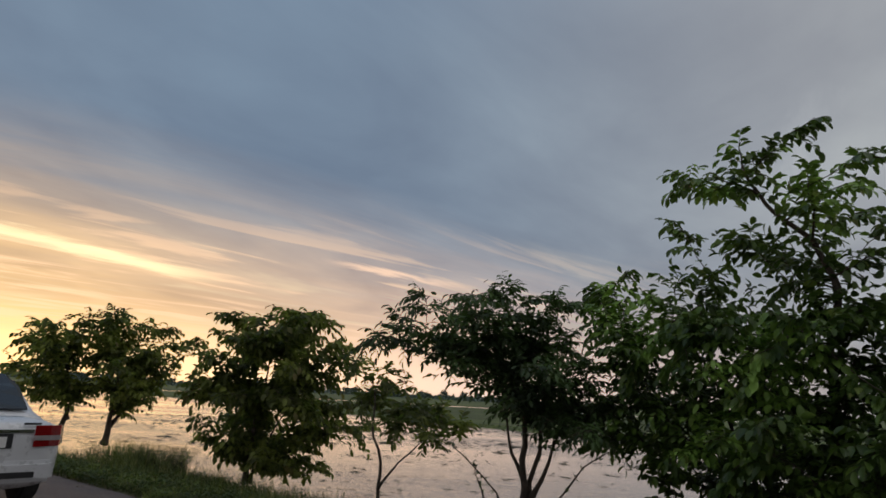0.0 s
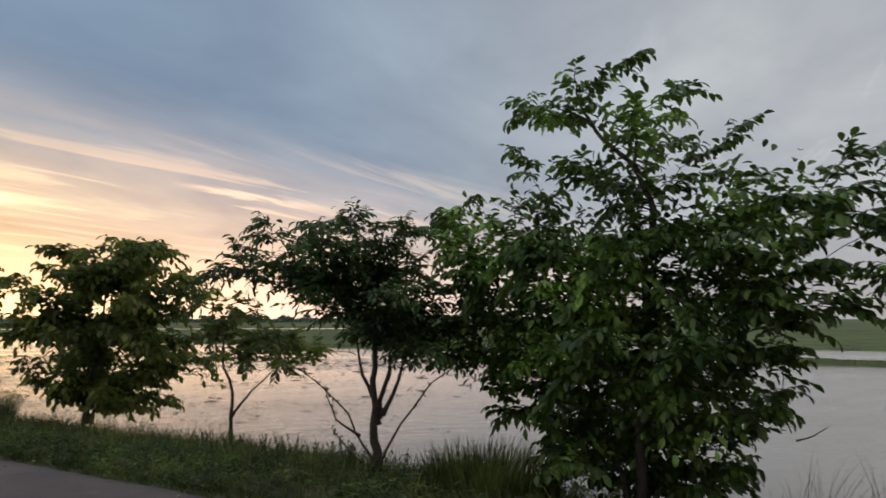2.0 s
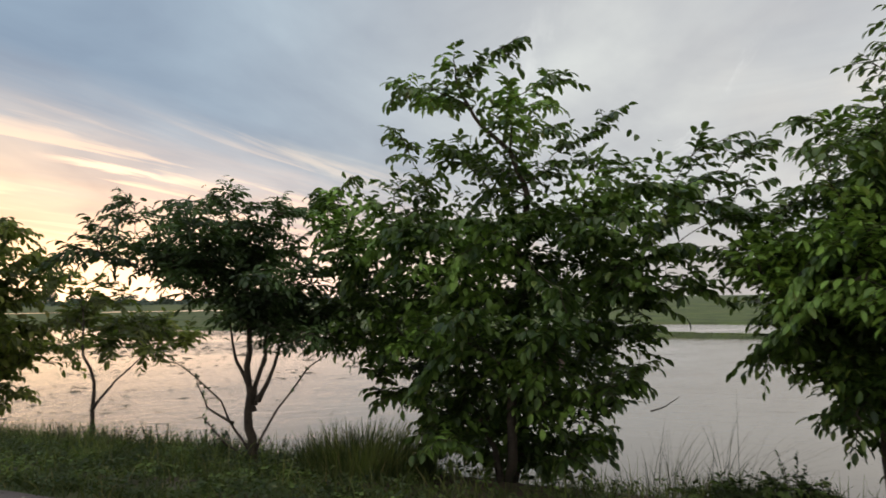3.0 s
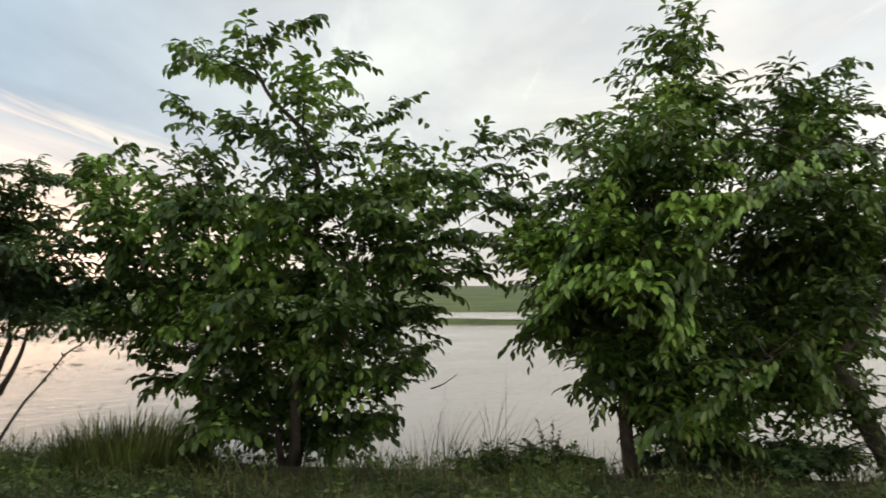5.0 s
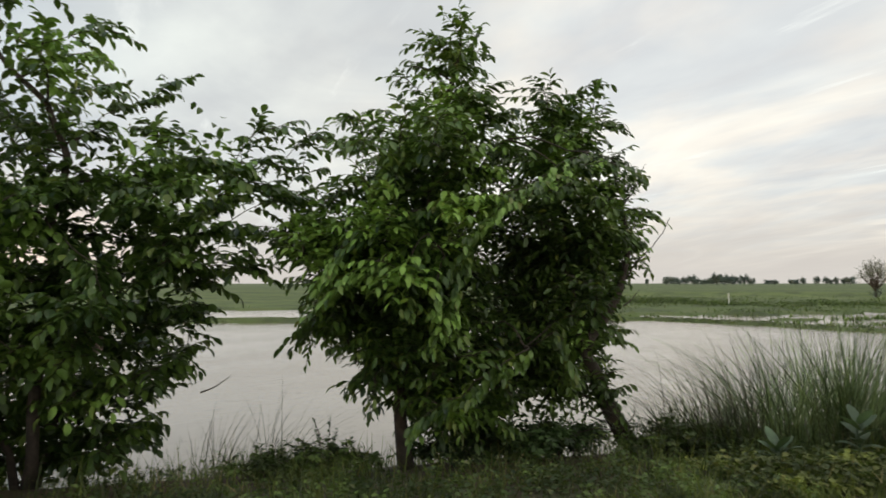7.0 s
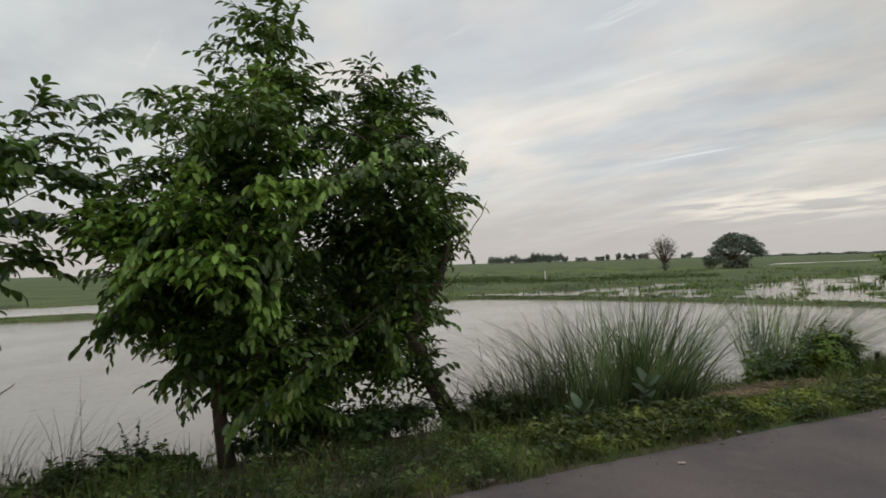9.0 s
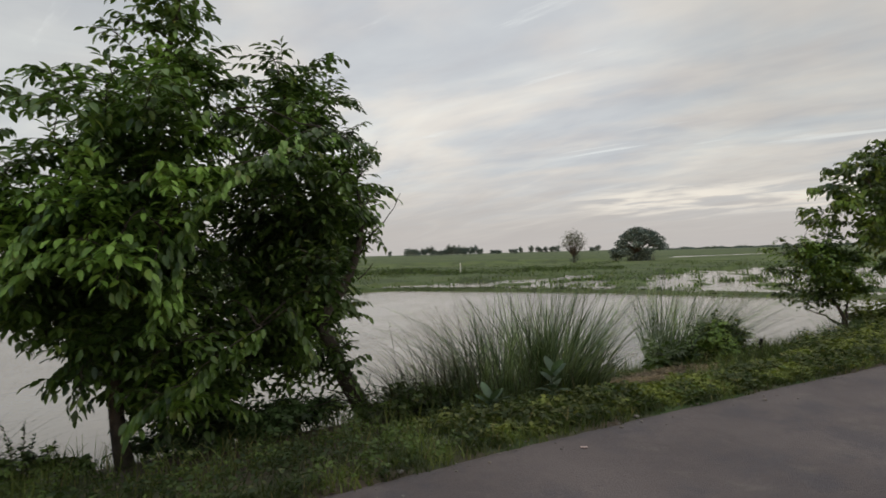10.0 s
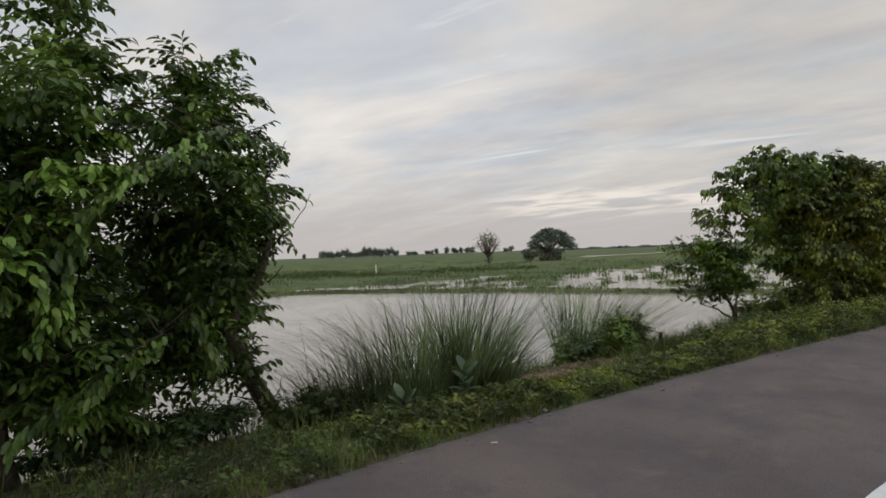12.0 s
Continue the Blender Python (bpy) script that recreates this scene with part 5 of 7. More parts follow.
bushy = bough_tree("roadside_tree", (4.43, 5.75, -0.37), BUSHY_TOP + BUSHY_UPPER + BUSHY_HIGH + BUSHY_MIDDLE + BUSHY_LOW, LEAF_BROAD,
                   "tall bushy broad-leaved tree leafy down to the grass bank",
                   [(0, 0, 0), (0.01, -0.08, 1.01), (0.06, -0.19, 2.13), (0.11, -0.3, 2.97), (-0.03, -0.2, 3.45), (-0.33, 0.04, 3.86), (-0.49, 0.16, 4.31)],
                   101, sprays=[
               [(-0.38, -0.50, 2.57), (-0.74, -0.56, 2.34), (-0.94, -0.49, 1.95)],
               [(-0.93, 0.27, 2.86), (-1.25, 0.30, 2.62), (-1.49, 0.41, 2.35), (-1.62, 0.56, 2.00)],
               [(-0.10, -0.74, 2.22), (-0.05, -1.18, 2.00), (-0.01, -1.33, 1.62)],
               [(0.52, -0.96, 2.94), (0.72, -1.42, 2.96), (1.03, -1.70, 2.91)],
               [(-0.60, -0.36, 1.55), (-0.92, -0.33, 1.36), (-1.09, -0.15, 1.02)]], inner=INNER_BUSHY_TOP + INNER_BUSHY_UPPER + BUSHY_SIDE, leaf=(0.114, 0.06), droop=0.45, twig=(0.2, 0.42), gap=0.036, loose=250, fill=16, full=2.9, layers=2, inset=0.07, spacing=0.045, trunk_width=0.055,
                   bare=[[(1.2, -0.75, 0.78), (1.35, -0.8, 0.83), (1.5, -0.82, 0.92)]],
                   extra_trunks=[[(0.1, 0.1, 0), (0.4, 0.1, 1.0), (0.8, -0.3, 2.2)], [(-0.08, 0.05, 0), (-0.4, 0.4, 1.1), (-0.7, 0.6, 2.2)]])
bough_tree("roadside_tree", (6.80, 3.32, -0.31), DENSE_TOP + DENSE_UPPER + DENSE_HIGH, LEAF_FRESH,
           "dense tree with bright yellow-green leaves on a straight trunk",
           [(-0.02, 0.02, 0), (-0.09, 0.01, 1.05), (-0.04, -0.11, 2.08), (0.12, -0.32, 3.12), (0.16, -0.4, 3.77), (0.2, -0.47, 4.21)],
           102, sprays=[
               [(0.65, -1.61, 3.01), (0.25, -1.43, 2.80), (-0.09, -1.23, 2.58), (-0.36, -1.06, 2.29), (-0.48, -0.92, 1.93), (-0.55, -0.87, 1.53)],
               [(0.59, -1.49, 2.74), (0.09, -1.24, 2.62), (-0.17, -1.01, 2.54), (-0.34, -0.73, 2.55), (-0.57, -0.54, 2.40)],
               [(0.16, -1.23, 1.21), (-0.21, -1.00, 1.00), (-0.45, -0.77, 0.80), (-0.65, -0.53, 0.56)],
               [(-0.44, -0.56, 2.44), (-0.83, -0.29, 2.28), (-1.04, -0.02, 2.04), (-1.16, 0.10, 1.77)],
               [(-0.51, -0.61, 2.22), (-0.77, -0.55, 1.94), (-0.79, -0.59, 1.58)],
               [(-0.78, -0.36, 2.03), (-1.01, -0.15, 1.86), (-1.18, 0.15, 1.57)],
               [(-0.51, -0.78, 2.02), (-0.63, -0.75, 1.71), (-0.60, -0.78, 1.35)],
               [(-0.12, -0.58, 3.31), (-0.30, -0.47, 3.12), (-0.45, -0.21, 3.05)]], inner=INNER_DENSE_TOP + INNER_DENSE_UPPER + INNER_DENSE_HIGH, leaf=(0.108, 0.047), droop=0.42, inset=0.12, twig=(0.2, 0.43), loose=150, fill=26, full=3.7, layers=3, depth=(-0.4, 0.9), spacing=0.055, gap=0.038, trunk_width=0.068,
           extra_trunks=[[(-0.06, 0.0, 0.9), (-0.35, 0.35, 1.5), (-0.6, 0.6, 2.1)], [(-0.05, -0.05, 1.3), (0.4, -0.3, 1.9), (0.7, -0.6, 2.6)]])
bough_tree("roadside_tree", (8.73, 1.80, -0.31), LEANING_TOP + LEANING_UPPER + LEANING_HIGH, LEAF_DARK, "dark green leafy tree on a thick leaning trunk",
           [(0.12, -0.1, -0.1), (-0.1, 0.08, 0.24), (-0.28, 0.22, 0.66), (-0.47, 0.36, 1.14), (-0.61, 0.45, 1.82), (-0.73, 0.5, 2.66), (-0.8, 0.51, 3.51)],
           112, sprays=[
               [(-1.53, 0.48, 1.18), (-1.42, 0.19, 1.35), (-1.40, 0.07, 1.18), (-1.37, 0.04, 0.93)],
               [(-0.80, 0.26, 3.00), (-0.72, -0.06, 3.03), (-0.51, -0.38, 2.86)],
               [(-0.66, 0.10, 2.44), (-0.61, -0.17, 2.31), (-0.49, -0.35, 2.20)],
               [(-0.77, 0.39, 3.24), (-0.75, 0.15, 3.49), (-0.71, 0.04, 3.88)]], inner=INNER_LEANING_TOP + INNER_LEANING_UPPER + LEANING_LOW, leaf=(0.104, 0.045), droop=0.42, inset=0.12, twig=(0.2, 0.43), loose=80, fill=26, full=3.6, layers=2, depth=(-0.2, 1.0), spacing=0.055, gap=0.038, trunk_width=0.115,
           extra_trunks=[[(-0.45, 0.34, 1.1), (-0.3, 0.0, 1.7), (-0.25, -0.05, 2.5)]],
           bare=[[(-0.14, 0.12, 0.27), (-0.38, 0.32, 0.38), (-0.61, 0.53, 0.49)], [(-0.07, 0.07, 0.25), (-0.05, -0.01, 0.31), (-0.05, -0.06, 0.39), (-0.04, -0.08, 0.53)],
                 [(-0.1, 0.08, 0.2), (-0.33, 0.29, 0.24), (-0.55, 0.5, 0.2)], [(-0.24, 0.2, 0.5), (-0.42, 0.4, 0.62), (-0.66, 0.6, 0.66)],
                 [(-0.13, 0.05, 1.73), (-0.1, -0.12, 2.02), (-0.08, -0.29, 2.17), (-0.06, -0.4, 2.32), (-0.05, -0.47, 2.48)],
                 [(-0.13, 0.0, 2.66), (-0.11, -0.1, 2.76), (-0.11, -0.17, 2.89), (-0.1, -0.24, 3.06)], [(-0.12, 0.02, 1.54), (-0.1, -0.08, 1.63), (-0.09, -0.15, 1.72)]])
bough_tree("roadside_tree", (1.97, 7.27, -0.37), FLAT_TOP + FLAT_UPPER, LEAF_NARROW, "flat-topped narrow-leaved tree on a forked bare trunk",
           [(0, 0, 0), (-0.06, -0.04, 0.5), (-0.06, -0.07, 0.76), (-0.06, -0.14, 1.35), (-0.1, -0.2, 1.93), (-0.1, -0.1, 2.4)], 103, leaf=(0.10, 0.037), droop=0.36, spacing=0.04, gap=0.031,
           fill=34, full=3.4, layers=3, inset=0.07, leafy=1.0, stem_width=0.5, trunk_width=0.062,
           extra_trunks=[[(-0.01, -0.05, 0.68), (-0.2, 0.0, 1.25), (-0.3, 0.05, 1.9)], [(0.03, -0.1, 0.8), (0.2, -0.22, 1.2), (0.42, -0.3, 1.8)], [(0.0, -0.05, 0.75), (0.1, -0.18, 1.5), (0.3, -0.2, 2.3)]],
           shoots=[[(-0.02, -0.02, 0.2), (-0.35, 0.05, 0.8), (-0.94, 0.12, 1.32)], [(0.0, -0.02, 0.12), (0.25, -0.1, 0.7), (0.56, -0.28, 1.16), (0.9, -0.4, 1.4)], [(-0.22, 0.02, 0.55), (-0.5, 0.0, 0.75), (-0.62, 0.0, 1.1)], [(-0.03, 0.0, 0.15), (-0.3, -0.1, 0.35), (-0.55, -0.12, 0.68)]])
leafy_tree("roadside_tree", (-0.01, 9.56, -0.37), SLIM_CROWN, LEAF_OLIVE, "slim young tree with thin forked stem and sparse crown",
           [(0, 0, 0), (0.02, -0.03, 0.5), (-0.1, -0.08, 1.2), (-0.12, -0.1, 1.8)], 104, leaf=(0.115, 0.042), density=1.15, core=0.4, bark=BARK,
           extra_trunks=[[(0.01, -0.03, 0.45), (0.3, -0.15, 0.85), (0.7, -0.28, 1.25)]], trunk_width=0.035)
bough_tree("roadside_tree", (-2.79, 12.13, -0.32), ROUND_TOP + ROUND_UPPER, LEAF_OLIVE, "round-crowned tree with drooping lower leaves on the bank",
           [(0, 0, 0), (0.0, 0.0, 0.6), (0.1, 0.0, 1.4), (0.2, 0.0, 2.4)], 105, leaf=(0.15, 0.08), droop=0.6, inset=0.1, twig=(0.24, 0.46), leafy=1.3, spacing=0.055, gap=0.055, fill=44, full=9.0, layers=2,
           extra_trunks=[[(0.1, 0, 0), (0.3, 0.1, 0.7), (0.7, 0.2, 1.5)]])
bough_tree("roadside_tree", (-8.63, 17.79, -0.32), SUNSET_TREE, LEAF_OLIVE, "spreading tree on a leaning trunk against the sunset",
           [(0, 0, 0), (0.13, -0.15, 0.65), (0.26, -0.28, 1.25), (0.29, -0.52, 2.3)], 106, leaf=(0.17, 0.085), droop=0.5, twig=(0.35, 0.7), leafy=1.6, spacing=0.06, gap=0.06, fill=40, full=9.0, layers=1, trunk_width=0.09,
           extra_trunks=[[(0.1, 0.0, 0.5), (0.6, 0.2, 1.3), (1.0, 0.3, 2.2)]])
bough_tree("roadside_tree", (-9.96, 17.83, -0.32), END_TREE, LEAF_OLIVE, "spreading tree at the far end of the row",
           [(0, 0, 0), (0.14, -0.13, 0.59), (0.35, -0.25, 1.13), (0.22, -0.5, 2.24)], 107, leaf=(0.17, 0.085), droop=0.5, twig=(0.35, 0.7), leafy=1.6, spacing=0.06, gap=0.06, fill=40, full=9.0, layers=1, trunk_width=0.09,
           extra_trunks=[[(0.15, 0.0, 0.6), (-0.2, 0.1, 1.4), (-0.6, 0.2, 2.2)]])
bough_tree("roadside_tree", (16.17, -5.60, -0.37), SMALL_TOP, LEAF_DEEP, "small spreading tree at the water's edge",
           [(0, -0.04, 0), (0.0, 0.0, 0.39), (-0.02, 0.21, 0.76), (-0.04, 0.37, 1.37)], 108, leaf=(0.10, 0.05), droop=0.4, inset=0.17, twig=(0.16, 0.32), leafy=1.1, gap=0.04, fill=60, full=9.0, layers=2, depth=(-0.4, 0.6), trunk_width=0.05,
           extra_trunks=[[(0, -0.04, 0.04), (0, -0.05, 0.51), (0.01, -0.19, 0.99), (0.01, -0.25, 1.59)], [(0, 0, 0.2), (0.05, 0.3, 0.42), (0.0, 0.7, 0.55)]])
bough_tree("roadside_tree", (17.21, -7.83, -0.32), DOME_TOP + DOME_UPPER, LEAF_DEEP, "tall dome-crowned tree with large hanging leaves",
           [(0, 0, 0), (0.0, 0.1, 1.0), (0.1, 0.3, 2.2), (0.0, 0.5, 3.2)], 109, inner=INNER_DOME_TOP, leaf=(0.14, 0.08), droop=0.8, inset=0.16, twig=(0.2, 0.42), leafy=1.5, spacing=0.05, gap=0.05, fill=50, full=9.0, layers=1, trunk_width=0.09,
           extra_trunks=[[(0.0, 0.1, 0.9), (0.1, 0.7, 2.0), (0.0, 1.3, 3.1)], [(0.05, 0.1, 1.2), (0.2, -0.4, 2.4), (0.1, -0.7, 3.3)]])
bough_tree("roadside_tree", (18.40, -10.02, -0.28), FRONT_TOP + FRONT_UPPER, LEAF_YELLOW, "broad yellowish green tree with hanging leaf masses beside the road",
           [(0, 0, 0), (-0.3, 0.1, 1.0), (-0.6, 0.3, 2.0), (-0.7, 0.4, 3.0)], 110, inner=INNER_FRONT_TOP, leaf=(0.12, 0.065), droop=0.6, twig=(0.35, 0.65), leafy=1.6, spacing=0.045, gap=0.045, fill=60, full=9.0, layers=2, trunk_width=0.1,
           extra_trunks=[[(-0.2, 0.1, 0.8), (-0.7, 1.0, 1.6), (-0.9, 1.6, 2.4)], [(-0.2, 0.0, 0.8), (-0.6, -0.8, 1.6), (-0.8, -1.2, 2.6)]])


# ---- grass, reeds and weeds on the bank ----
def worn(x, y):
    """Distance from the strip of bare soil and straw on the bank."""
    return np.min([np.hypot(x - a, y - b) for a, b in ((9.5, -0.95), (10.0, -1.17), (10.5, -1.4), (11.0, -1.67), (11.5, -1.95))], 0)


def shaded_floor(x, y):
    """Distance from the feet of the two big trees."""
    return np.minimum(np.minimum(np.hypot(x - 4.3, y - 5.6), np.hypot(x - 5.4, y - 4.5) + 0.4), np.minimum(np.hypot(x - 6.9, y - 3.2), np.hypot(x - 8.1, y - 2.2)))


def build_verge_grass():
    rng = np.random.default_rng(31)
    n = 62000
    u = np.concatenate([rng.uniform(-13, 17, int(n * 0.8)), rng.uniform(-45, 45, int(n * 0.2))])
    s = rng.uniform(0.02, 3.7, len(u)) ** 1.0
    v = edge(u) + s
    x, y = ALONG.x * u + ACROSS.x * v, ALONG.y * u + ACROSS.y * v
    thick = waves(x * 1.4, y * 1.4, 33)
    keep = rng.uniform(-1.3, 0.6, len(u)) < thick + np.interp(s, [0, 0.35, 1.0], [-0.1, 0.3, 0.5]) - 0.55 * ((s > 1.9) & (s < 2.7) & (u > -3.5) & (u < 5.5))
    keep &= (worn(x, y) > rng.uniform(0.4, 0.75, len(x))) & (shaded_floor(x, y) > rng.uniform(0.3, 1.9, len(x)))
    x, y, s, thick = x[keep], y[keep], s[keep], thick[keep]
    z = height(x, y) - 0.01
    h = rng.gamma(3.0, 0.04, len(x)) * np.interp(s, [0, 0.4, 1.5, 3.0], [0.55, 0.9, 1.25, 1.6]) + 0.03
    h = np.minimum(h, 0.45)
    lean = np.stack([rng.normal(0, 0.35, len(x)) * h, rng.normal(0, 0.35, len(x)) * h, np.zeros(len(x))], 1)
    vv, q = blades(rng, np.stack([x, y, z], 1), h, lean, rng.uniform(0.0025, 0.006, len(x)), 3)
    tagged(fast_mesh("verge_grass", vv, q, GRASS, kind="stuff"), label="uneven green grass along the roadside bank", category="grass")


def build_edge_grass():
    """Short growth that creeps over the broken edge of the road."""
    rng = np.random.default_rng(34)
    n = 16000
    u, s = rng.uniform(-13, 18, n), rng.normal(0.1, 0.09, n)
    keep = s > -0.03 + 0.05 * waves(u * 2.3, u * 0, 21)
    u, s = u[keep], s[keep]
    v = edge(u) + s
    x, y = ALONG.x * u + ACROSS.x * v, ALONG.y * u + ACROSS.y * v
    z = np.maximum(height(x, y), -0.01) - 0.01
    h = rng.gamma(3.0, 0.022, len(x)) + 0.02
    lean = rng.normal(0, 0.5, (len(x), 3)) * h[:, None] * (1, 1, 0)
    vv, q = blades(rng, np.stack([x, y, z], 1), h, lean, rng.uniform(0.003, 0.007, len(x)), 3)
    tagged(fast_mesh("edge_grass", vv, q, GRASS, kind="stuff"), label="short grass creeping over the road edge", category="grass")


build_edge_grass()


def build_verge_weeds():
    rng = np.random.default_rng(35)
    plants = 15000
    u = rng.uniform(-13, 17, plants)
    s = rng.uniform(0.0, 3.3, plants)
    v = edge(u) + s
    x, y = ALONG.x * u + ACROSS.x * v, ALONG.y * u + ACROSS.y * v
    keep = (rng.uniform(-1.2, 0.9, plants) < waves(x * 0.9, y * 0.9, 36)) & (worn(x, y) > rng.uniform(0.4, 0.75, plants)) & (shaded_floor(x, y) > rng.uniform(0.5, 2.1, plants))
    x, y = x[keep], y[keep]
    z = height(x, y)
    tall = rng.uniform(0.03, 0.16, len(x)) * (1 + 0.9 * np.clip(waves(x * 0.8, y * 0.8, 37), 0, 1)) * np.where((u[keep] > 6.8) & (u[keep] < 11.6) & (s[keep] > 0.4), 0.4, 1.0)
    per = 9
    p = np.repeat(np.stack([x, y, z], 1), per, 0)
    k = len(p)
    f = rng.uniform(0.25, 1.0, k)
    p[:, 2] += np.repeat(tall, per) * f
    p[:, :2] += rng.normal(0, 0.035, (k, 2))
    a = rng.uniform(0, 6.283, k)
    d = np.stack([np.cos(a), np.sin(a), rng.uniform(-0.3, 0.6, k)], 1)
    nrm = unit(np.array([0, 0, 1.0]) + rng.normal(0, 0.4, (k, 3)))
    L = rng.uniform(0.025, 0.062, k)
    vv, q = leaf_arrays(p, d, nrm, L, L * 0.62, small=True)
    tagged(fast_mesh("low_weeds", vv, q, LEAF_WEED, kind="stuff"), label="low leafy weeds spreading through the verge", category="weeds")


def build_herbs():
    """Yellow-green leafy herbs that stand along the road towards the broad trees."""
    rng = np.random.default_rng(38)
    plants = 6200
    u = 5.0 + 18.5 * rng.uniform(0, 1, plants) ** 0.9
    s = rng.uniform(0.12, 1.0, plants) * np.interp(u, [5.0, 7.0, 10, 12, 18], [1.2, 0.9, 0.7, 1.7, 2.6])
    v = edge(u) + s
    x, y = ALONG.x * u + ACROSS.x * v, ALONG.y * u + ACROSS.y * v
    keep = (rng.uniform(-0.9, 0.8, plants) < waves(x * 0.9, y * 0.9, 39)) & (worn(x, y) > 0.6)
    x, y, u, s = x[keep], y[keep], u[keep], s[keep]
    z = height(x, y)
    tall = rng.uniform(0.35, 1.0, len(x)) * np.interp(u, [5.0, 7.0, 9, 12, 20], [0.16, 0.16, 0.12, 0.33, 0.45]) * np.clip(0.35 + s, 0, 1)
    per = 22
    f = rng.uniform(0.15, 1.0, (len(x), per))
    stem = rng.normal(0, 0.22, (len(x), 2))
    p = np.stack([x[:, None] + stem[:, :1] * f * tall[:, None], y[:, None] + stem[:, 1:] * f * tall[:, None], z[:, None] + f * tall[:, None]], -1).reshape(-1, 3)
    k = len(p)
    a = rng.uniform(0, 6.283, k)
    d = np.stack([np.cos(a), np.sin(a), rng.uniform(-0.2, 0.7, k)], 1)
    p[:, :2] += d[:, :2] * 0.02
    nrm = unit(np.array([0, 0, 1.0]) + rng.normal(0, 0.35, (k, 3)))
    L = rng.uniform(0.035, 0.08, k)
    vv, q = leaf_arrays(p, d, nrm, L, L * 0.68, small=True)
    tagged(fast_mesh("roadside_herbs", vv, q, HERB, kind="stuff"), label="yellow-green leafy herbs along the road edge", category="herbs")


def build_straw():
    rng = np.random.default_rng(40)
    n = 3600
    k = rng.uniform(0, 1, n)
    x, y = 9.3 + 2.6 * k + rng.normal(0, 0.3, n), -0.88 - 1.25 * k + rng.normal(0, 0.3, n)
    p = np.stack([x, y, height(x, y) + rng.uniform(0.004, 0.03, n)], 1)
    a = rng.uniform(0, 6.283, n)
    v, q = leaf_arrays(p, np.stack([np.cos(a), np.sin(a), rng.normal(0, 0.12, n)], 1), unit(np.array([0, 0, 1.0]) + rng.normal(0, 0.2, (n, 3))), rng.uniform(0.08, 0.26, n), np.full(n, 0.008))
    tagged(fast_mesh("cut_straw", v, q, STRAW, kind="stuff"), label="dry straw strewn over bare reddish soil", category="straw")


def grass_clump(foot, count, tall, breadth, arch, mat, label, seed, wide=0.006, wind=(0.15, 0.05), category="grass clump", bow=1.8):
    rng = np.random.default_rng(seed)
    ob = empty("grass_clump", foot, label, category, "tall grass clumps")
    a, r = rng.uniform(0, 6.283, count), breadth * np.sqrt(rng.uniform(0, 1, count))
    base = np.stack([np.cos(a) * r, np.sin(a) * r, np.full(count, -0.03)], 1)
    h = tall * rng.uniform(0.5, 1.05, count)
    out = np.stack([np.cos(a), np.sin(a), np.zeros(count)], 1)
    lean = (out * rng.uniform(0.0, 1.0, (count, 1)) + rng.normal(0, 0.22, (count, 3)) * (1, 1, 0) + np.array([*wind, 0])) * (arch * h)[:, None]
    thick = rng.uniform(0.5, 1.0, count) * wide
    sector = (a / 6.2832 * 7).astype(int)
    for k in range(7):
        m = sector == k
        if m.any():
            v, q = blades(rng, base[m], h[m], lean[m], thick[m], 6, bow=bow)
            fast_mesh("tuft", v, q, mat, ob, kind="stuff")
    return ob


def bank(x, y):
    return (x, y, float(height(x, y)))


build_verge_grass()
build_verge_weeds()
build_herbs()
build_straw()
grass_clump(bank(9.55, -0.25), 560, 1.62, 0.42, 0.85, REED, "large clump of tall green reed grass on the bank", 51, 0.0075, wind=(0.1, -0.3), bow=1.3)
grass_clump(bank(9.6, -0.4), 260, 1.05, 0.45, 0.9, REED, "shorter green reed grass round the large clump", 67, 0.009, wind=(0.0, -0.2))
grass_clump(bank(9.1, 0.45), 330, 1.5, 0.45, 1.1, REED, "arching reed grass beside the large clump", 52, 0.0075, wind=(0.05, 0.25), bow=2.2)
grass_clump(bank(8.75, 1.0), 330, 1.3, 0.6, 1.15, DRY, "thin brownish seeding grass stalks", 53, 0.0055, wind=(0.0, 0.45), bow=2.6)
grass_clump(bank(13.3, -2.1), 540, 1.85, 0.55, 1.0, REED, "clump of tall reed grass at the water's edge", 54, 0.0085, wind=(0.15, -0.5), bow=1.25)
grass_clump(bank(9.2, 0.2), 160, 1.55, 0.8, 0.8, DRY, "tall thin seeding stalks rising from the reed grass", 63, 0.003, wind=(0.0, 0.2))
grass_clump(bank(8.95, 0.65), 300, 0.75, 0.55, 1.3, GRASS, "tangled dark green grass below the reeds", 66, 0.005, wind=(0.0, 0.2))
grass_clump(bank(8.6, 1.25), 200, 0.8, 0.5, 0.9, REED, "wispy green grass by the leaning trunk", 64, 0.006, wind=(0.0, 0.3))
grass_clump(bank(13.6, -2.5), 240, 1.2, 0.35, 0.7, REED, "reed grass leaning behind a bush", 55, wind=(0.1, -0.4))
grass_clump(bank(3.05, 6.25), 1900, 0.55, 0.7, 0.55, GRASS, "low tuft of dark green grass on the bank", 56)
grass_clump(bank(5.7, 4.75), 60, 0.85, 0.3, 0.6, DRY, "sparse dry grass stalks at the water's edge", 57, 0.0035, wind=(0.25, -0.25))
grass_clump(bank(6.1, 4.4), 60, 1.1, 0.24, 0.9, DRY, "sparse dry grass stalks leaning over the water", 58, 0.0035, wind=(0.45, -0.45))
grass_clump(bank(-4.9, 13.2), 420, 0.75, 0.5, 0.7, DRY, "brownish grass tops along the bank", 65, 0.005)
grass_clump(bank(-5.3, 13.6), 900, 0.75, 0.7, 0.6, GRASS, "tall grass along the bank top near the sunset trees", 59)
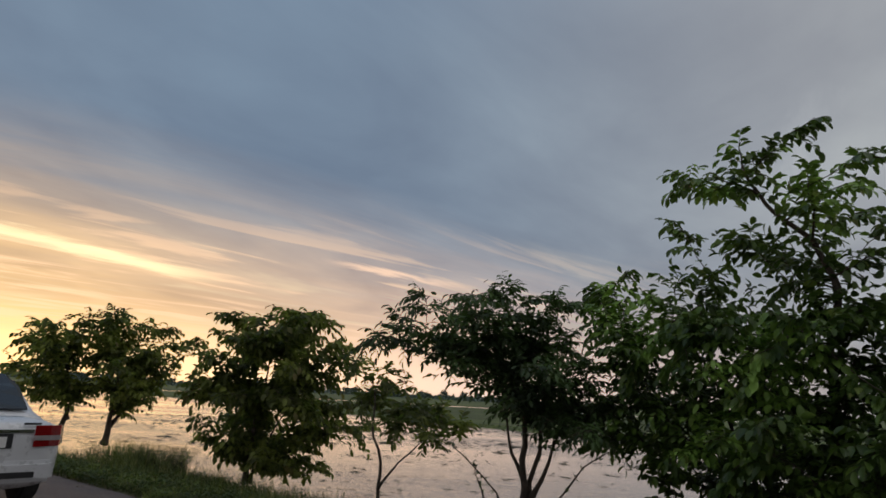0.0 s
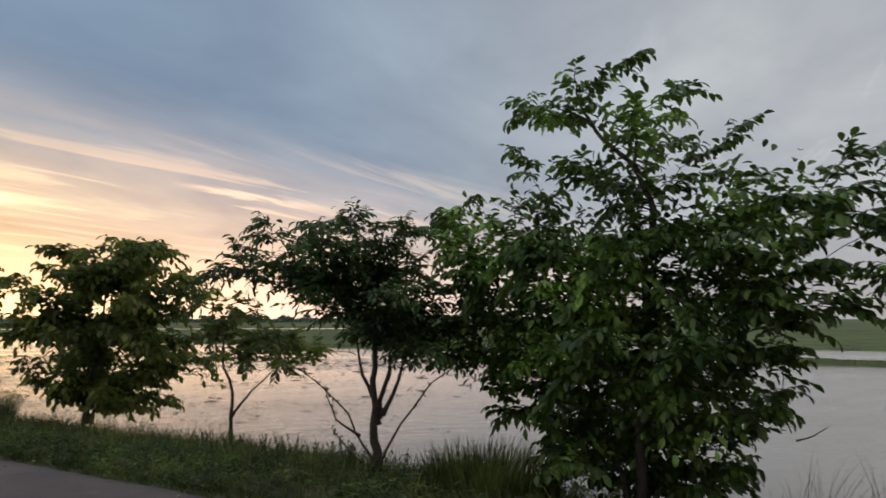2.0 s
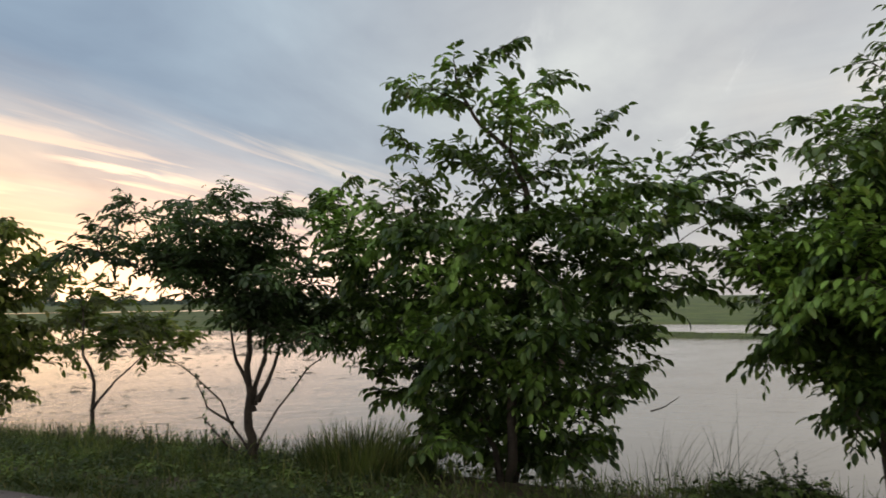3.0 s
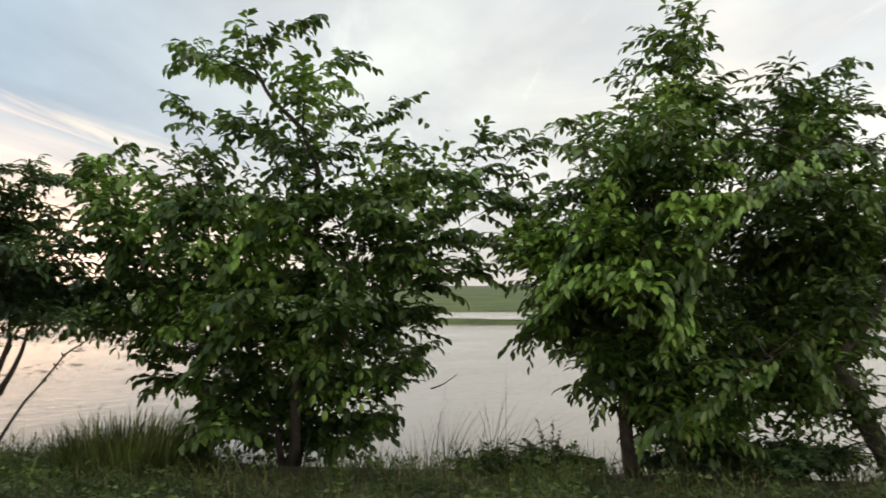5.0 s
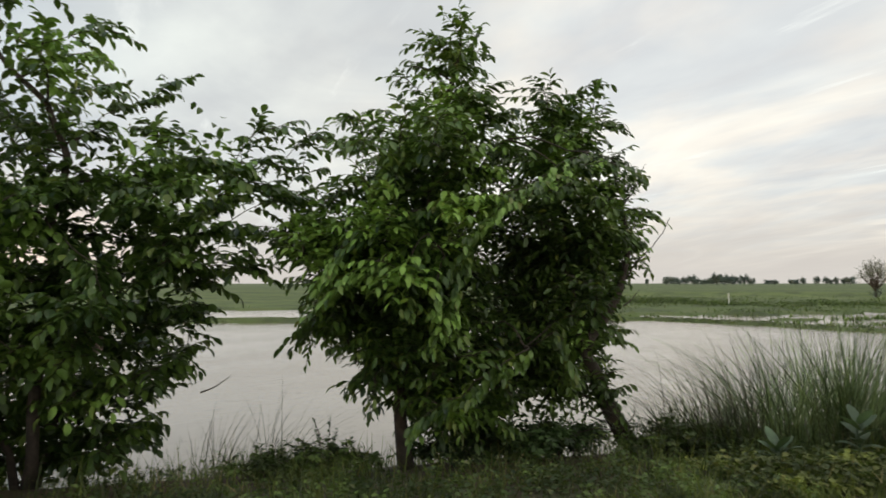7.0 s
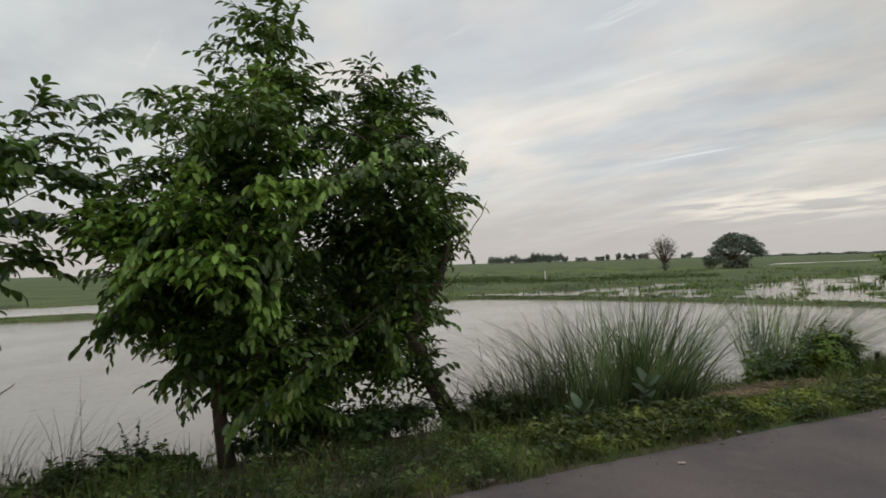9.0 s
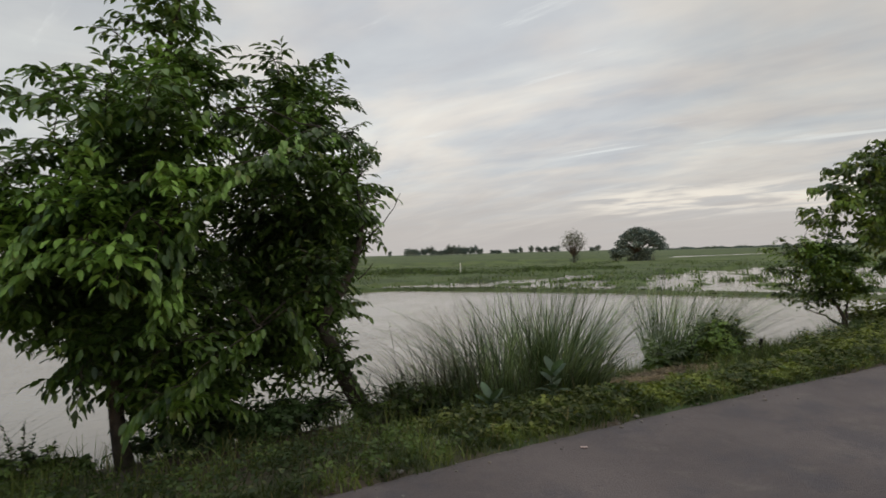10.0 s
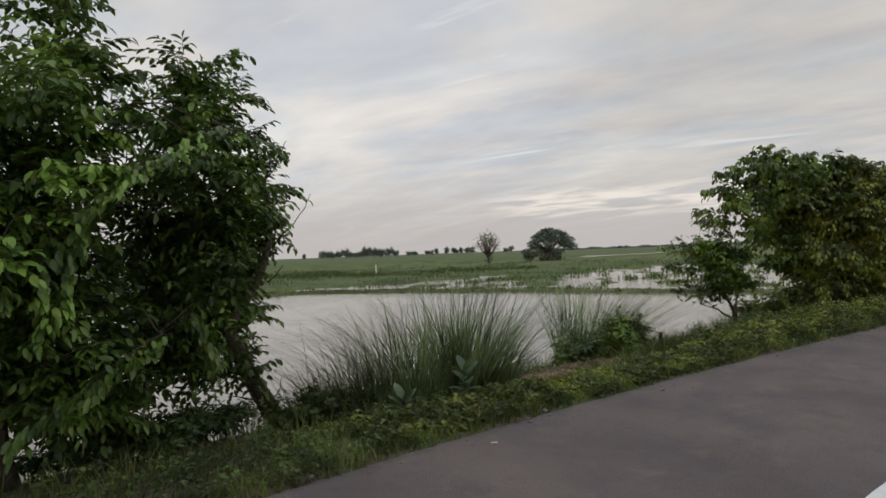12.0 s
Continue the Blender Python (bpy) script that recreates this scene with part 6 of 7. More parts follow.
grass_clump(bank(-6.8, 15.2), 900, 0.8, 0.7, 0.6, GRASS, "tall grass along the bank top near the sunset trees", 60)
grass_clump(bank(6.0, 4.15), 500, 0.3, 0.4, 0.6, GRASS, "short green grass tuft below the trees", 61)
grass_clump(bank(15.2, -5.4), 260, 0.6, 0.5, 0.6, REED, "short reed grass by the small tree", 62)

# low bushes
leafy_tree("bush", bank(12.25, -2.55), [(0, 0, 0.46, 0.34, 0.27), (0.16, -0.2, 0.36, 0.3, 0.26), (-0.14, 0.18, 0.34, 0.3, 0.26), (0.05, -0.05, 0.2, 0.4, 0.18)],
           LEAF_DEEP, "low rounded dark green bush on the bank", [(0, 0, 0), (0.02, 0, 0.2), (0.0, 0.03, 0.4)], 121, leaf=(0.055, 0.03), core=1.3, density=2.6, trunk_width=0.02, group="bank bushes", category="bush")
leafy_tree("bush", bank(12.0, -1.75), [(0, 0, 0.2, 0.3, 0.13), (0.25, -0.2, 0.2, 0.28, 0.13), (-0.3, 0.1, 0.16, 0.3, 0.12)],
           LEAF_WEED, "low leafy bush beside bare soil", [(0, 0, 0), (0.02, 0, 0.1), (0.0, 0.03, 0.2)], 122, leaf=(0.1, 0.05), density=1.0, trunk_width=0.012, group="bank bushes", category="bush")
leafy_tree("bush", bank(17.2, -6.4), [(0, 0, 0.4, 0.5, 0.3), (0.5, -0.6, 0.4, 0.5, 0.3), (0.9, -1.3, 0.4, 0.5, 0.3)],
           LEAF_OLIVE, "rounded bush under the broad trees", [(0, 0, 0), (0.02, 0, 0.2), (0.0, 0.03, 0.4)], 123, leaf=(0.12, 0.07), density=0.8, trunk_width=0.02, group="bank bushes", category="bush")
leafy_tree("bush", bank(8.15, 1.15), [(0, 0, 0.22, 0.35, 0.14), (0.35, -0.3, 0.2, 0.3, 0.13)],
           LEAF_WEED, "low weedy bush at the foot of the leaning trunk", [(0, 0, 0), (0.02, 0, 0.1), (0.0, 0.03, 0.2)], 124, leaf=(0.07, 0.035), density=1.0, trunk_width=0.01, group="bank bushes", category="bush")
for (x, y), r, tall, seed in (((5.66, 4.07), 0.2, 0.16, 151), ((6.02, 3.85), 0.24, 0.22, 152), ((6.3, 3.68), 0.2, 0.18, 153), ((8.6, 1.42), 0.34, 0.24, 154), ((9.2, 1.15), 0.3, 0.2, 155)):
    leafy_tree("bush", bank(x, y), [(0, 0, tall, r, tall * 0.6), (r, -0.8 * r, tall * 0.8, r * 0.8, tall * 0.5), (-r, 0.8 * r, tall * 0.7, r * 0.8, tall * 0.5)], LEAF_WEED,
               "knee-high dark weedy bush on the water's edge", [(0, 0, 0), (0.01, 0, tall * 0.5), (0.0, 0.02, tall)], seed, leaf=(0.06, 0.026), density=1.6, spray=(0.16, 0.34), trunk_width=0.01, group="bank bushes", category="bush")

for k, (x, y) in enumerate([(7.35, 2.85), (7.8, 2.77), (7.77, 2.46), (8.25, 2.42), (7.28, 3.19), (8.34, 2.89), (8.78, 2.48)]):
    leafy_tree("bush", bank(x, y), [(0, 0, 0.2, 0.26, 0.17), (0.2, -0.18, 0.26, 0.22, 0.15), (-0.2, 0.18, 0.15, 0.24, 0.13)], LEAF_NARROW,
               "dark tangled undergrowth below the leaning tree", [(0, 0, 0), (0.01, 0, 0.12), (0.0, 0.02, 0.25)], 160 + k, leaf=(0.065, 0.03), density=1.3, core=1.0, spray=(0.18, 0.36), trunk_width=0.012, group="bank bushes", category="bush")


def milkweed(foot, tall, seed):
    """A broad pale-leaved weed: stem and large paired leaves, each its own part."""
    rng = np.random.default_rng(seed)
    ob = empty("milkweed_plant", foot, "pale grey-green weed with large paired leaves", "weed", "milkweed plants")
    v, f = tube([(0, 0, -0.02), (0.01, 0.0, tall * 0.5), (0.0, 0.02, tall)], [0.012, 0.009, 0.006], 6)
    mesh_object("stem", v, f, LEAF_PALE, ob, smooth=True)
    for k in range(6):
        a0 = k * 1.35 + rng.uniform(0, 0.4)
        f = 0.3 + 0.7 * k / 5
        for side in (0, math.pi):
            a = a0 + side
            L = rng.uniform(0.18, 0.25) * (1.1 - 0.35 * f)
            rise = 0.25 + 0.75 * f
            verts, faces = [], []
            steps = 7
            for i in range(steps):
                q = i / (steps - 1)
                w = L * 0.27 * math.sin(math.pi * min(1.0, 0.08 + q * 0.92)) ** 0.7
                out = L * q
                z = rise * out - 0.5 * out * q * (1.3 - f)
                for e, lift in ((-1, 0.16), (0, 0.0), (1, 0.16)):
                    verts.append((math.cos(a) * out - math.sin(a) * w * e, math.sin(a) * out + math.cos(a) * w * e, tall * f + z + w * lift))
            for i in range(steps - 1):
                for j in range(2):
                    faces.append((3 * i + j, 3 * i + j + 1, 3 * i + j + 4, 3 * i + j + 3))
            mesh_object("leaf", verts, faces, LEAF_PALE, ob, smooth=True)
    return ob


milkweed(bank(8.28, -0.30), 0.36, 71)
milkweed(bank(7.90, 0.26), 0.18, 72)


def bank_weed(foot, tall, seed):
    """An upright dark weed: one stem with short leaves all the way up."""
    rng = np.random.default_rng(seed)
    ob = empty("bank_weed", foot, "upright dark weed with short leaves on the water's edge", "weed", "upright bank weeds")
    for _ in range(rng.integers(2, 5)):
        tip = np.array([rng.normal(0, 0.08), rng.normal(0, 0.08), tall * rng.uniform(0.7, 1.05)])
        pts = bend((rng.normal(0, 0.03), rng.normal(0, 0.03), -0.02), tip, rng, 0.04, 5)
        v, f = tube(pts, [0.005, 0.004, 0.004, 0.003, 0.0015], 5)
        mesh_object("stem", v, f, BARK, ob)
        k = int(46 * tall / 0.4)
        f = rng.uniform(0.12, 1.0, k)
        p = np.array([np.array(pts[0]) + (tip - np.array(pts[0])) * t for t in f])
        a = rng.uniform(0, 6.283, k)
        d = np.stack([np.cos(a), np.sin(a), rng.uniform(0.5, 1.3, k)], 1)
        L = rng.uniform(0.03, 0.065, k) * (1.15 - 0.5 * f)
        v, q = leaf_arrays(p, d, unit(rng.normal(0, 0.4, (k, 3)) + (0, 0, 1.0)), L, L * 0.32)
        fast_mesh("foliage", v, q, LEAF_NARROW, ob, kind="stuff")


weed_rng = random.Random(77)
for k in range(26):
    u = -6.6 + 3.0 * (k / 25) + weed_rng.uniform(-0.1, 0.1)
    p = spot(u, weed_rng.uniform(2.35, 3.0))
    bank_weed(bank(p.x, p.y), weed_rng.uniform(0.18, 0.38), 700 + k)
for k, (u, s, tall) in enumerate([(2.05, 2.6, 0.5), (1.75, 2.55, 0.3), (1.5, 2.5, 0.25), (2.35, 2.6, 0.28), (-2.6, 2.7, 0.3), (-2.9, 2.6, 0.25), (3.4, 2.5, 0.22), (4.0, 2.5, 0.25), (14.2, 2.9, 0.4), (13.6, 2.8, 0.35), (12.9, 2.9, 0.3)]):
    p = spot(u, s)
    bank_weed(bank(p.x, p.y), tall, 750 + k)


# ---- far bank, fields and far trees ----
def build_field_growth():
    rng = np.random.default_rng(81)
    n = 36000
    r = rng.uniform(36, 125, n)
    a = np.radians(np.where(rng.uniform(0, 1, n) < 0.7, rng.uniform(-48, 20, n), rng.uniform(20, 110, n)))
    x, y = r * np.cos(a), r * np.sin(a)
    keep = (bund_distance(x, y) > 0.5)
    x, y = x[keep], y[keep]
    z = height(x, y)
    tuft = waves(x * 0.7, y * 0.7, 82)
    edge_of = (height(x + 2.5, y) < WATER_LEVEL) | (height(x - 2.5, y) < WATER_LEVEL) | (height(x, y + 2.5) < WATER_LEVEL) | (height(x, y - 2.5) < WATER_LEVEL)
    keep = ((z > WATER_LEVEL - 0.02) & edge_of) | ((z <= WATER_LEVEL - 0.02) & (tuft > 0.5))
    x, y, z = x[keep], y[keep], np.maximum(z[keep], WATER_LEVEL - 0.1)
    h = rng.uniform(0.06, 0.22, len(x)) * np.interp(bund_distance(x, y), [1, 6, 12], [0.4, 0.7, 1.2])
    lean = np.stack([rng.normal(0, 0.3, len(x)) * h, rng.normal(0, 0.3, len(x)) * h, np.zeros(len(x))], 1)
    v, q = blades(rng, np.stack([x, y, z - 0.02], 1), h, lean, rng.uniform(0.015, 0.04, len(x)), 2)
    tagged(fast_mesh("field_grass", v, q, FIELD_BLADE, kind="stuff"), label="green marsh grass between pools on the far fields", category="grass")
    # clumps standing in the pools
    n = 42000
    b, r = np.radians(rng.uniform(64, 118, n)), rng.uniform(33, 80, n)
    x, y = 1.9 + r * np.sin(b), -0.6 + r * np.cos(b)
    z = height(x, y)
    keep = (z < WATER_LEVEL) & (bund_distance(x, y) > 1.0) & (waves(x * 1.1, y * 0.8, 87) + 0.6 * waves(x * 0.35, y * 0.35, 88) > 0.42)
    x, y = x[keep], y[keep]
    h = rng.uniform(0.12, 0.42, len(x)) * np.interp(bund_distance(x, y), [1, 6, 12], [0.55, 0.8, 1.2])
    lean = np.stack([rng.normal(0, 0.3, len(x)) * h, rng.normal(0, 0.3, len(x)) * h, np.zeros(len(x))], 1)
    v, q = blades(rng, np.stack([x, y, np.full(len(x), WATER_LEVEL - 0.08)], 1), h, lean, rng.uniform(0.03, 0.06, len(x)), 2)
    tagged(fast_mesh("pool_grass", v, q, FIELD_BLADE, kind="stuff"), label="marsh grass clumps standing in the shallow pools", category="grass")
    # growth along the field bank
    n = 16000
    k = rng.integers(0, len(BUND) - 1, n)
    f = rng.uniform(0, 1, n)[:, None]
    p = BUND[k] * (1 - f) + BUND[k + 1] * f + rng.normal(0, 0.45, (n, 2))
    z = height(p[:, 0], p[:, 1])
    h = rng.uniform(0.03, 0.12, n)
    lean = np.stack([rng.normal(0, 0.3, n) * h, rng.normal(0, 0.3, n) * h, np.zeros(n)], 1)
    v, q = blades(rng, np.stack([p[:, 0], p[:, 1], z - 0.02], 1), h, lean, rng.uniform(0.012, 0.03, n), 2)
    tagged(fast_mesh("bund_grass", v, q, LEAF_WEED, kind="stuff"), label="rough grass on the low earth bank across the water", category="grass")


def build_field_scrub():
    """Bushy growth along the step of the raised field, and rough tussocks over the wet ground."""
    rng = np.random.default_rng(89)
    n = 26000
    b = rng.uniform(62, 93, n)
    r = 68 + 5.0 * waves(b * 0.25, b * 0, 90) + rng.normal(0, 2.6, n)
    x, y = 1.9 + r * np.sin(np.radians(b)), -0.6 + r * np.cos(np.radians(b))
    thick = waves(x * 0.35, y * 0.35, 92)
    keep = thick > rng.uniform(-0.9, 0.5, n)
    x, y, thick = x[keep], y[keep], thick[keep]
    z = np.maximum(height(x, y), WATER_LEVEL) + rng.uniform(0.0, 0.55, len(x)) * np.clip(0.3 + thick, 0.2, 1.0)
    a = rng.uniform(0, 6.283, len(x))
    L = rng.uniform(0.09, 0.2, len(x))
    v, q = leaf_arrays(np.stack([x, y, z], 1), np.stack([np.cos(a), np.sin(a), rng.uniform(-0.2, 0.9, len(x))], 1), unit(rng.normal(0, 0.5, (len(x), 3)) + (0, 0, 0.8)), L, L * 0.5)
    tagged(fast_mesh("field_scrub", v, q, LEAF_WEED, kind="stuff"), label="low dark green scrub along the edge of the raised field", category="scrub")
    n = 26000
    b, r = np.radians(rng.uniform(60, 120, n)), rng.uniform(37, 105, n)
    x, y = 1.9 + r * np.sin(b), -0.6 + r * np.cos(b)
    z = height(x, y)
    keep = (z > WATER_LEVEL) & (bund_distance(x, y) > 1.0) & (waves(x * 0.5, y * 0.4, 94) + 0.5 * waves(x * 1.9, y * 1.9, 95) > 0.25)
    x, y, z = x[keep], y[keep], z[keep]
    h = rng.uniform(0.10, 0.34, len(x)) * np.interp(bund_distance(x, y), [1, 6, 12], [0.4, 0.7, 1.1])
    lean = np.stack([rng.normal(0, 0.35, len(x)) * h, rng.normal(0, 0.35, len(x)) * h, np.zeros(len(x))], 1)
    v, q = blades(rng, np.stack([x, y, z - 0.02], 1), h, lean, rng.uniform(0.018, 0.035, len(x)), 2)
    tagged(fast_mesh("tussock_grass", v, q, LEAF_WEED, kind="stuff"), label="rough tussock grass over the wet fields", category="grass")


def build_floating_weed():
    rng = np.random.default_rng(85)
    n = 8000
    r = rng.uniform(9, 46, n) ** 1.0
    a = np.radians(np.where(rng.uniform(0, 1, n) < 0.985, rng.normal(99, 17, n), rng.uniform(-20, 130, n)))
    x, y = r * np.cos(a), r * np.sin(a)
    keep = (height(x, y) < WATER_LEVEL - 0.1) & (bund_distance(x, y) < -1.5) & (waves(x * 0.35, y * 0.6, 86) > rng.uniform(-0.7, 0.9, n))
    x, y = x[keep], y[keep]
    n = len(x)
    size = (rng.gamma(2.0, 0.05, n) + 0.03) * np.interp(np.hypot(x, y), [9, 14, 22, 34], [0.08, 0.15, 0.28, 0.5])
    p = np.stack([x, y, np.full(n, WATER_LEVEL + 0.004)], 1)
    b = rng.normal(0, 0.25, n)
    v, q = leaf_arrays(p, np.stack([np.cos(b), np.sin(b), 0 * b], 1), np.tile((0.0, 0.0, 1.0), (n, 1)), size * rng.uniform(2.0, 5.5, n), size * rng.uniform(0.5, 1.3, n))
    v[:, 2] = np.maximum(v[:, 2], WATER_LEVEL + 0.003)
    tagged(fast_mesh("floating_weed", v, q, WATER_WEED, kind="stuff"), label="scattered dark weed floating on the water", category="water weed")


build_field_growth()
build_field_scrub()
build_floating_weed()


def far_tree(foot, tall, broad, seed, label, leaves=900, size=0.55, low=0.25, stem=0.10):
    """A tree seen across the fields: stem, a few limbs and a ragged crown."""
    rng = np.random.default_rng(seed)
    tree = empty("field_tree", foot, label, "tree", "far trees")
    v, f = tube([(0, 0, -0.1), (0.05, 0, tall * 0.3), (0.0, 0.05, tall * 0.7)], [stem, stem * 0.8, stem * 0.3], 7)
    mesh_object("trunk", v, f, BARK, tree)
    for k in range(6):
        a = k * 1.05 + rng.uniform(0, 0.4)
        v, f = tube([(0, 0, tall * 0.25), (math.cos(a) * broad * 0.25, math.sin(a) * broad * 0.25, tall * 0.5), (math.cos(a) * broad * 0.42, math.sin(a) * broad * 0.42, tall * 0.75)], [stem * 0.5, stem * 0.3, stem * 0.1], 5)
        mesh_object("limb", v, f, BARK, tree)
    heads = unit(rng.normal(0, 1, (9, 3))) * (broad * 0.28, broad * 0.28, tall * (1 - low) * 0.26) + (0, 0, tall * (low + 0.5 * (1 - low)))
    k = rng.integers(0, 9, leaves)
    p = heads[k] + unit(rng.normal(0, 1, (leaves, 3))) * rng.uniform(0.2, 1.0, (leaves, 1)) * (broad * 0.22, broad * 0.22, tall * (1 - low) * 0.24)
    a = rng.uniform(0, 6.283, leaves)
    d = np.stack([np.cos(a), np.sin(a), rng.uniform(-0.8, 0.8, leaves)], 1)
    L = rng.uniform(0.6, 1.2, leaves) * size
    v, q = leaf_arrays(p, d, unit(rng.normal(0, 0.7, (leaves, 3)) + (0, 0, 0.7)), L, L * 0.6, small=True)
    fast_mesh("foliage", v, q, LEAF_FAR_HAZE, tree, kind="stuff")
    return tree


def dome_tree(foot, tall, broad):
    """A lone umbrella-shaped tree: short stem, fanned limbs, flat-bottomed dome of fine leaves."""
    rng = np.random.default_rng(91)
    tree = empty("field_tree", foot, "dark umbrella-shaped tree standing alone in the fields", "tree")
    v, f = tube([(0, 0, -0.1), (0.1, 0, 0.9), (0.0, 0.1, 1.9)], [0.32, 0.24, 0.18], 8)
    mesh_object("trunk", v, f, BARK, tree)
    heads = []
    for k in range(26):
        a, q = k * 2.399, math.sqrt((k + 0.5) / 26)
        h = np.array([math.cos(a) * q * broad * 0.44, math.sin(a) * q * broad * 0.44, tall * (0.86 - (0.62 + 0.14 * math.sin(a)) * q ** 2.0) + rng.normal(0, 0.14)])
        heads.append(h)
        v, f = tube(bend((0, 0, 1.5), h, rng, 0.06, 5), [0.12, 0.09, 0.06, 0.04, 0.02], 5)
        mesh_object("limb", v, f, BARK, tree)
    for h in heads:
        m = 420
        p = h + unit(rng.normal(0, 1, (m, 3))) * (rng.uniform(0, 1, (m, 1)) ** 0.5) * (broad * 0.125, broad * 0.125, tall * 0.12)
        a = rng.uniform(0, 6.283, m)
        L = rng.uniform(0.2, 0.42, m)
        v, q = leaf_arrays(p, np.stack([np.cos(a), np.sin(a), rng.uniform(-0.5, 0.3, m)], 1), unit(rng.normal(0, 0.6, (m, 3)) + (0, 0, 0.8)), L, L * 0.55, small=True)
        fast_mesh("foliage", v, q, LEAF_FAR_HAZE, tree, kind="stuff")
    m = 900
    p = unit(rng.normal(0, 1, (m, 3))) * (rng.uniform(0, 1, (m, 1)) ** 0.4) * (0.9, 1.1, 0.8) + (0.0, -0.4, 0.7)
    a = rng.uniform(0, 6.283, m)
    v, q = leaf_arrays(p, np.stack([np.cos(a), np.sin(a), rng.uniform(-0.5, 0.5, m)], 1), unit(rng.normal(0, 0.6, (m, 3)) + (0, 0, 0.8)), np.full(m, 0.4), np.full(m, 0.24))
    fast_mesh("undergrowth", v, q, LEAF_FAR_HAZE, tree, kind="stuff")
    v, q = blades(rng, np.stack([rng.normal(0, 0.9, 300), rng.normal(0, 0.9, 300), np.zeros(300)], 1), rng.uniform(0.6, 1.5, 300), rng.normal(0, 0.3, (300, 3)) * (1, 1, 0), np.full(300, 0.08), 2)
    fast_mesh("undergrowth", v, q, LEAF_FAR_HAZE, tree, kind="stuff")


def fan_tree(foot, tall, broad):
    """A half-bare tree: short stem, many thin limbs fanned into a round head, a thin veil of grey leaves."""
    rng = np.random.default_rng(92)
    tree = empty("field_tree", foot, "round greyish half-bare tree in the fields", "tree")
    v, f = tube([(0, 0, -0.1), (0.06, 0, 0.7), (0.0, 0.05, 1.5)], [0.17, 0.13, 0.1], 8)
    mesh_object("trunk", v, f, BARK, tree)
    for k in range(34):
        a, q = k * 2.399, math.sqrt((k + 0.5) / 34)
        tip = np.array([math.cos(a) * q * broad * 0.48, math.sin(a) * q * broad * 0.48, tall * (0.97 - 0.42 * q ** 2.4) + rng.normal(0, 0.12)])
        v, f = tube(bend((0, 0, 0.9 + 0.6 * (1 - q)), tip, rng, 0.05, 5), [0.07, 0.055, 0.042, 0.03, 0.015], 5)
        mesh_object("limb", v, f, BARK, tree)
        m = 55
        at = tip * rng.uniform(0.62, 1.0, (m, 1)) + (0, 0, 0.25) + rng.normal(0, 0.28, (m, 3))
        L = rng.uniform(0.12, 0.26, m)
        v, q = leaf_arrays(at, rng.normal(0, 1, (m, 3)), unit(rng.normal(0, 0.6, (m, 3)) + (0, 0, 0.8)), L, L * 0.5, small=True)
        fast_mesh("foliage", v, q, LEAF_GREY, tree, kind="stuff")
    m = 260
    v, q = leaf_arrays(rng.normal(0, 0.4, (m, 3)) + (0, 0, 0.5), rng.normal(0, 1, (m, 3)), unit(rng.normal(0, 0.6, (m, 3)) + (0, 0, 0.8)), np.full(m, 0.24), np.full(m, 0.12), small=True)
    fast_mesh("undergrowth", v, q, LEAF_FAR_HAZE, tree, kind="stuff")


dome_tree(bank(112.0, -8.6), 5.9, 9.4)
fan_tree(bank(108.0, 1.7), 5.2, 4.6)


def toward_field(bearing, r):
    """A spot at a compass bearing, clockwise from +y, and a distance."""
    a = radians(bearing)
    return bank(1.9 + r * math.sin(a), -0.6 + r * math.cos(a))


kinds = [far_tree(toward_field(79.0, 380), 6.6, 5.0, 93, "dark tree in the line across the fields", size=0.6, low=0.04),
         far_tree(toward_field(85.0, 390), 6.0, 3.8, 94, "dark tree in the line across the fields", size=0.55, low=0.04),
         far_tree(toward_field(-6.0, 300), 5.6, 8.0, 95, "dark tree in the line across the fields", size=0.7, low=0.04)]
far_rng = random.Random(96)
places = [(74.0 + 0.27 * k + far_rng.uniform(-0.13, 0.13), 380 + far_rng.uniform(-25, 25), far_rng.uniform(0.6, 1.25)) for k in range(25)]
places += [(b, 400, far_rng.uniform(0.6, 1.0)) for b in (81.6, 82.1, 83.2, 83.6, 84.1, 85.6, 85.9, 86.3, 86.8, 87.2, 90.3, 90.8, 72.4)]
places += [(-34 + 1.25 * k + far_rng.uniform(-0.5, 0.5), 320 + far_rng.uniform(-40, 40), far_rng.uniform(0.6, 1.1)) for k in range(38)]
for b, r, k in places:
    p = toward_field(b, r)
    copy_thing(far_rng.choice(kinds), Matrix.Translation(p) @ Matrix.Rotation(far_rng.uniform(0, 6.28), 4, "Z") @ Matrix.Scale(k, 4))


def far_wood(bearings, r, tall, count, seed, size, label):
    """A low wood on the skyline, too far to tell its trees apart."""
    rng = np.random.default_rng(seed)
    b = np.radians(rng.uniform(*bearings, count))
    d = r * rng.uniform(0.95, 1.05, count)
    x, y = 1.9 + d * np.sin(b), -0.6 + d * np.cos(b)
    top = tall * (0.55 + 0.45 * np.clip(waves(np.degrees(b) * 3.0, b * 0, seed), -1, 1))
    p = np.stack([x, y, height(x, y) + top * rng.uniform(0, 1, count) ** 0.8], 1)
    a = rng.uniform(0, 6.283, count)
    L = size * rng.uniform(0.6, 1.3, count)
    v, q = leaf_arrays(p, np.stack([np.cos(a), np.sin(a), rng.uniform(-0.6, 0.6, count)], 1), unit(rng.normal(0, 0.7, (count, 3)) + (0, 0, 0.6)), L, L * 0.7)
    tagged(fast_mesh("far_woods", v, q, LEAF_FAR_HAZE, kind="stuff"), label=label, category="woods")


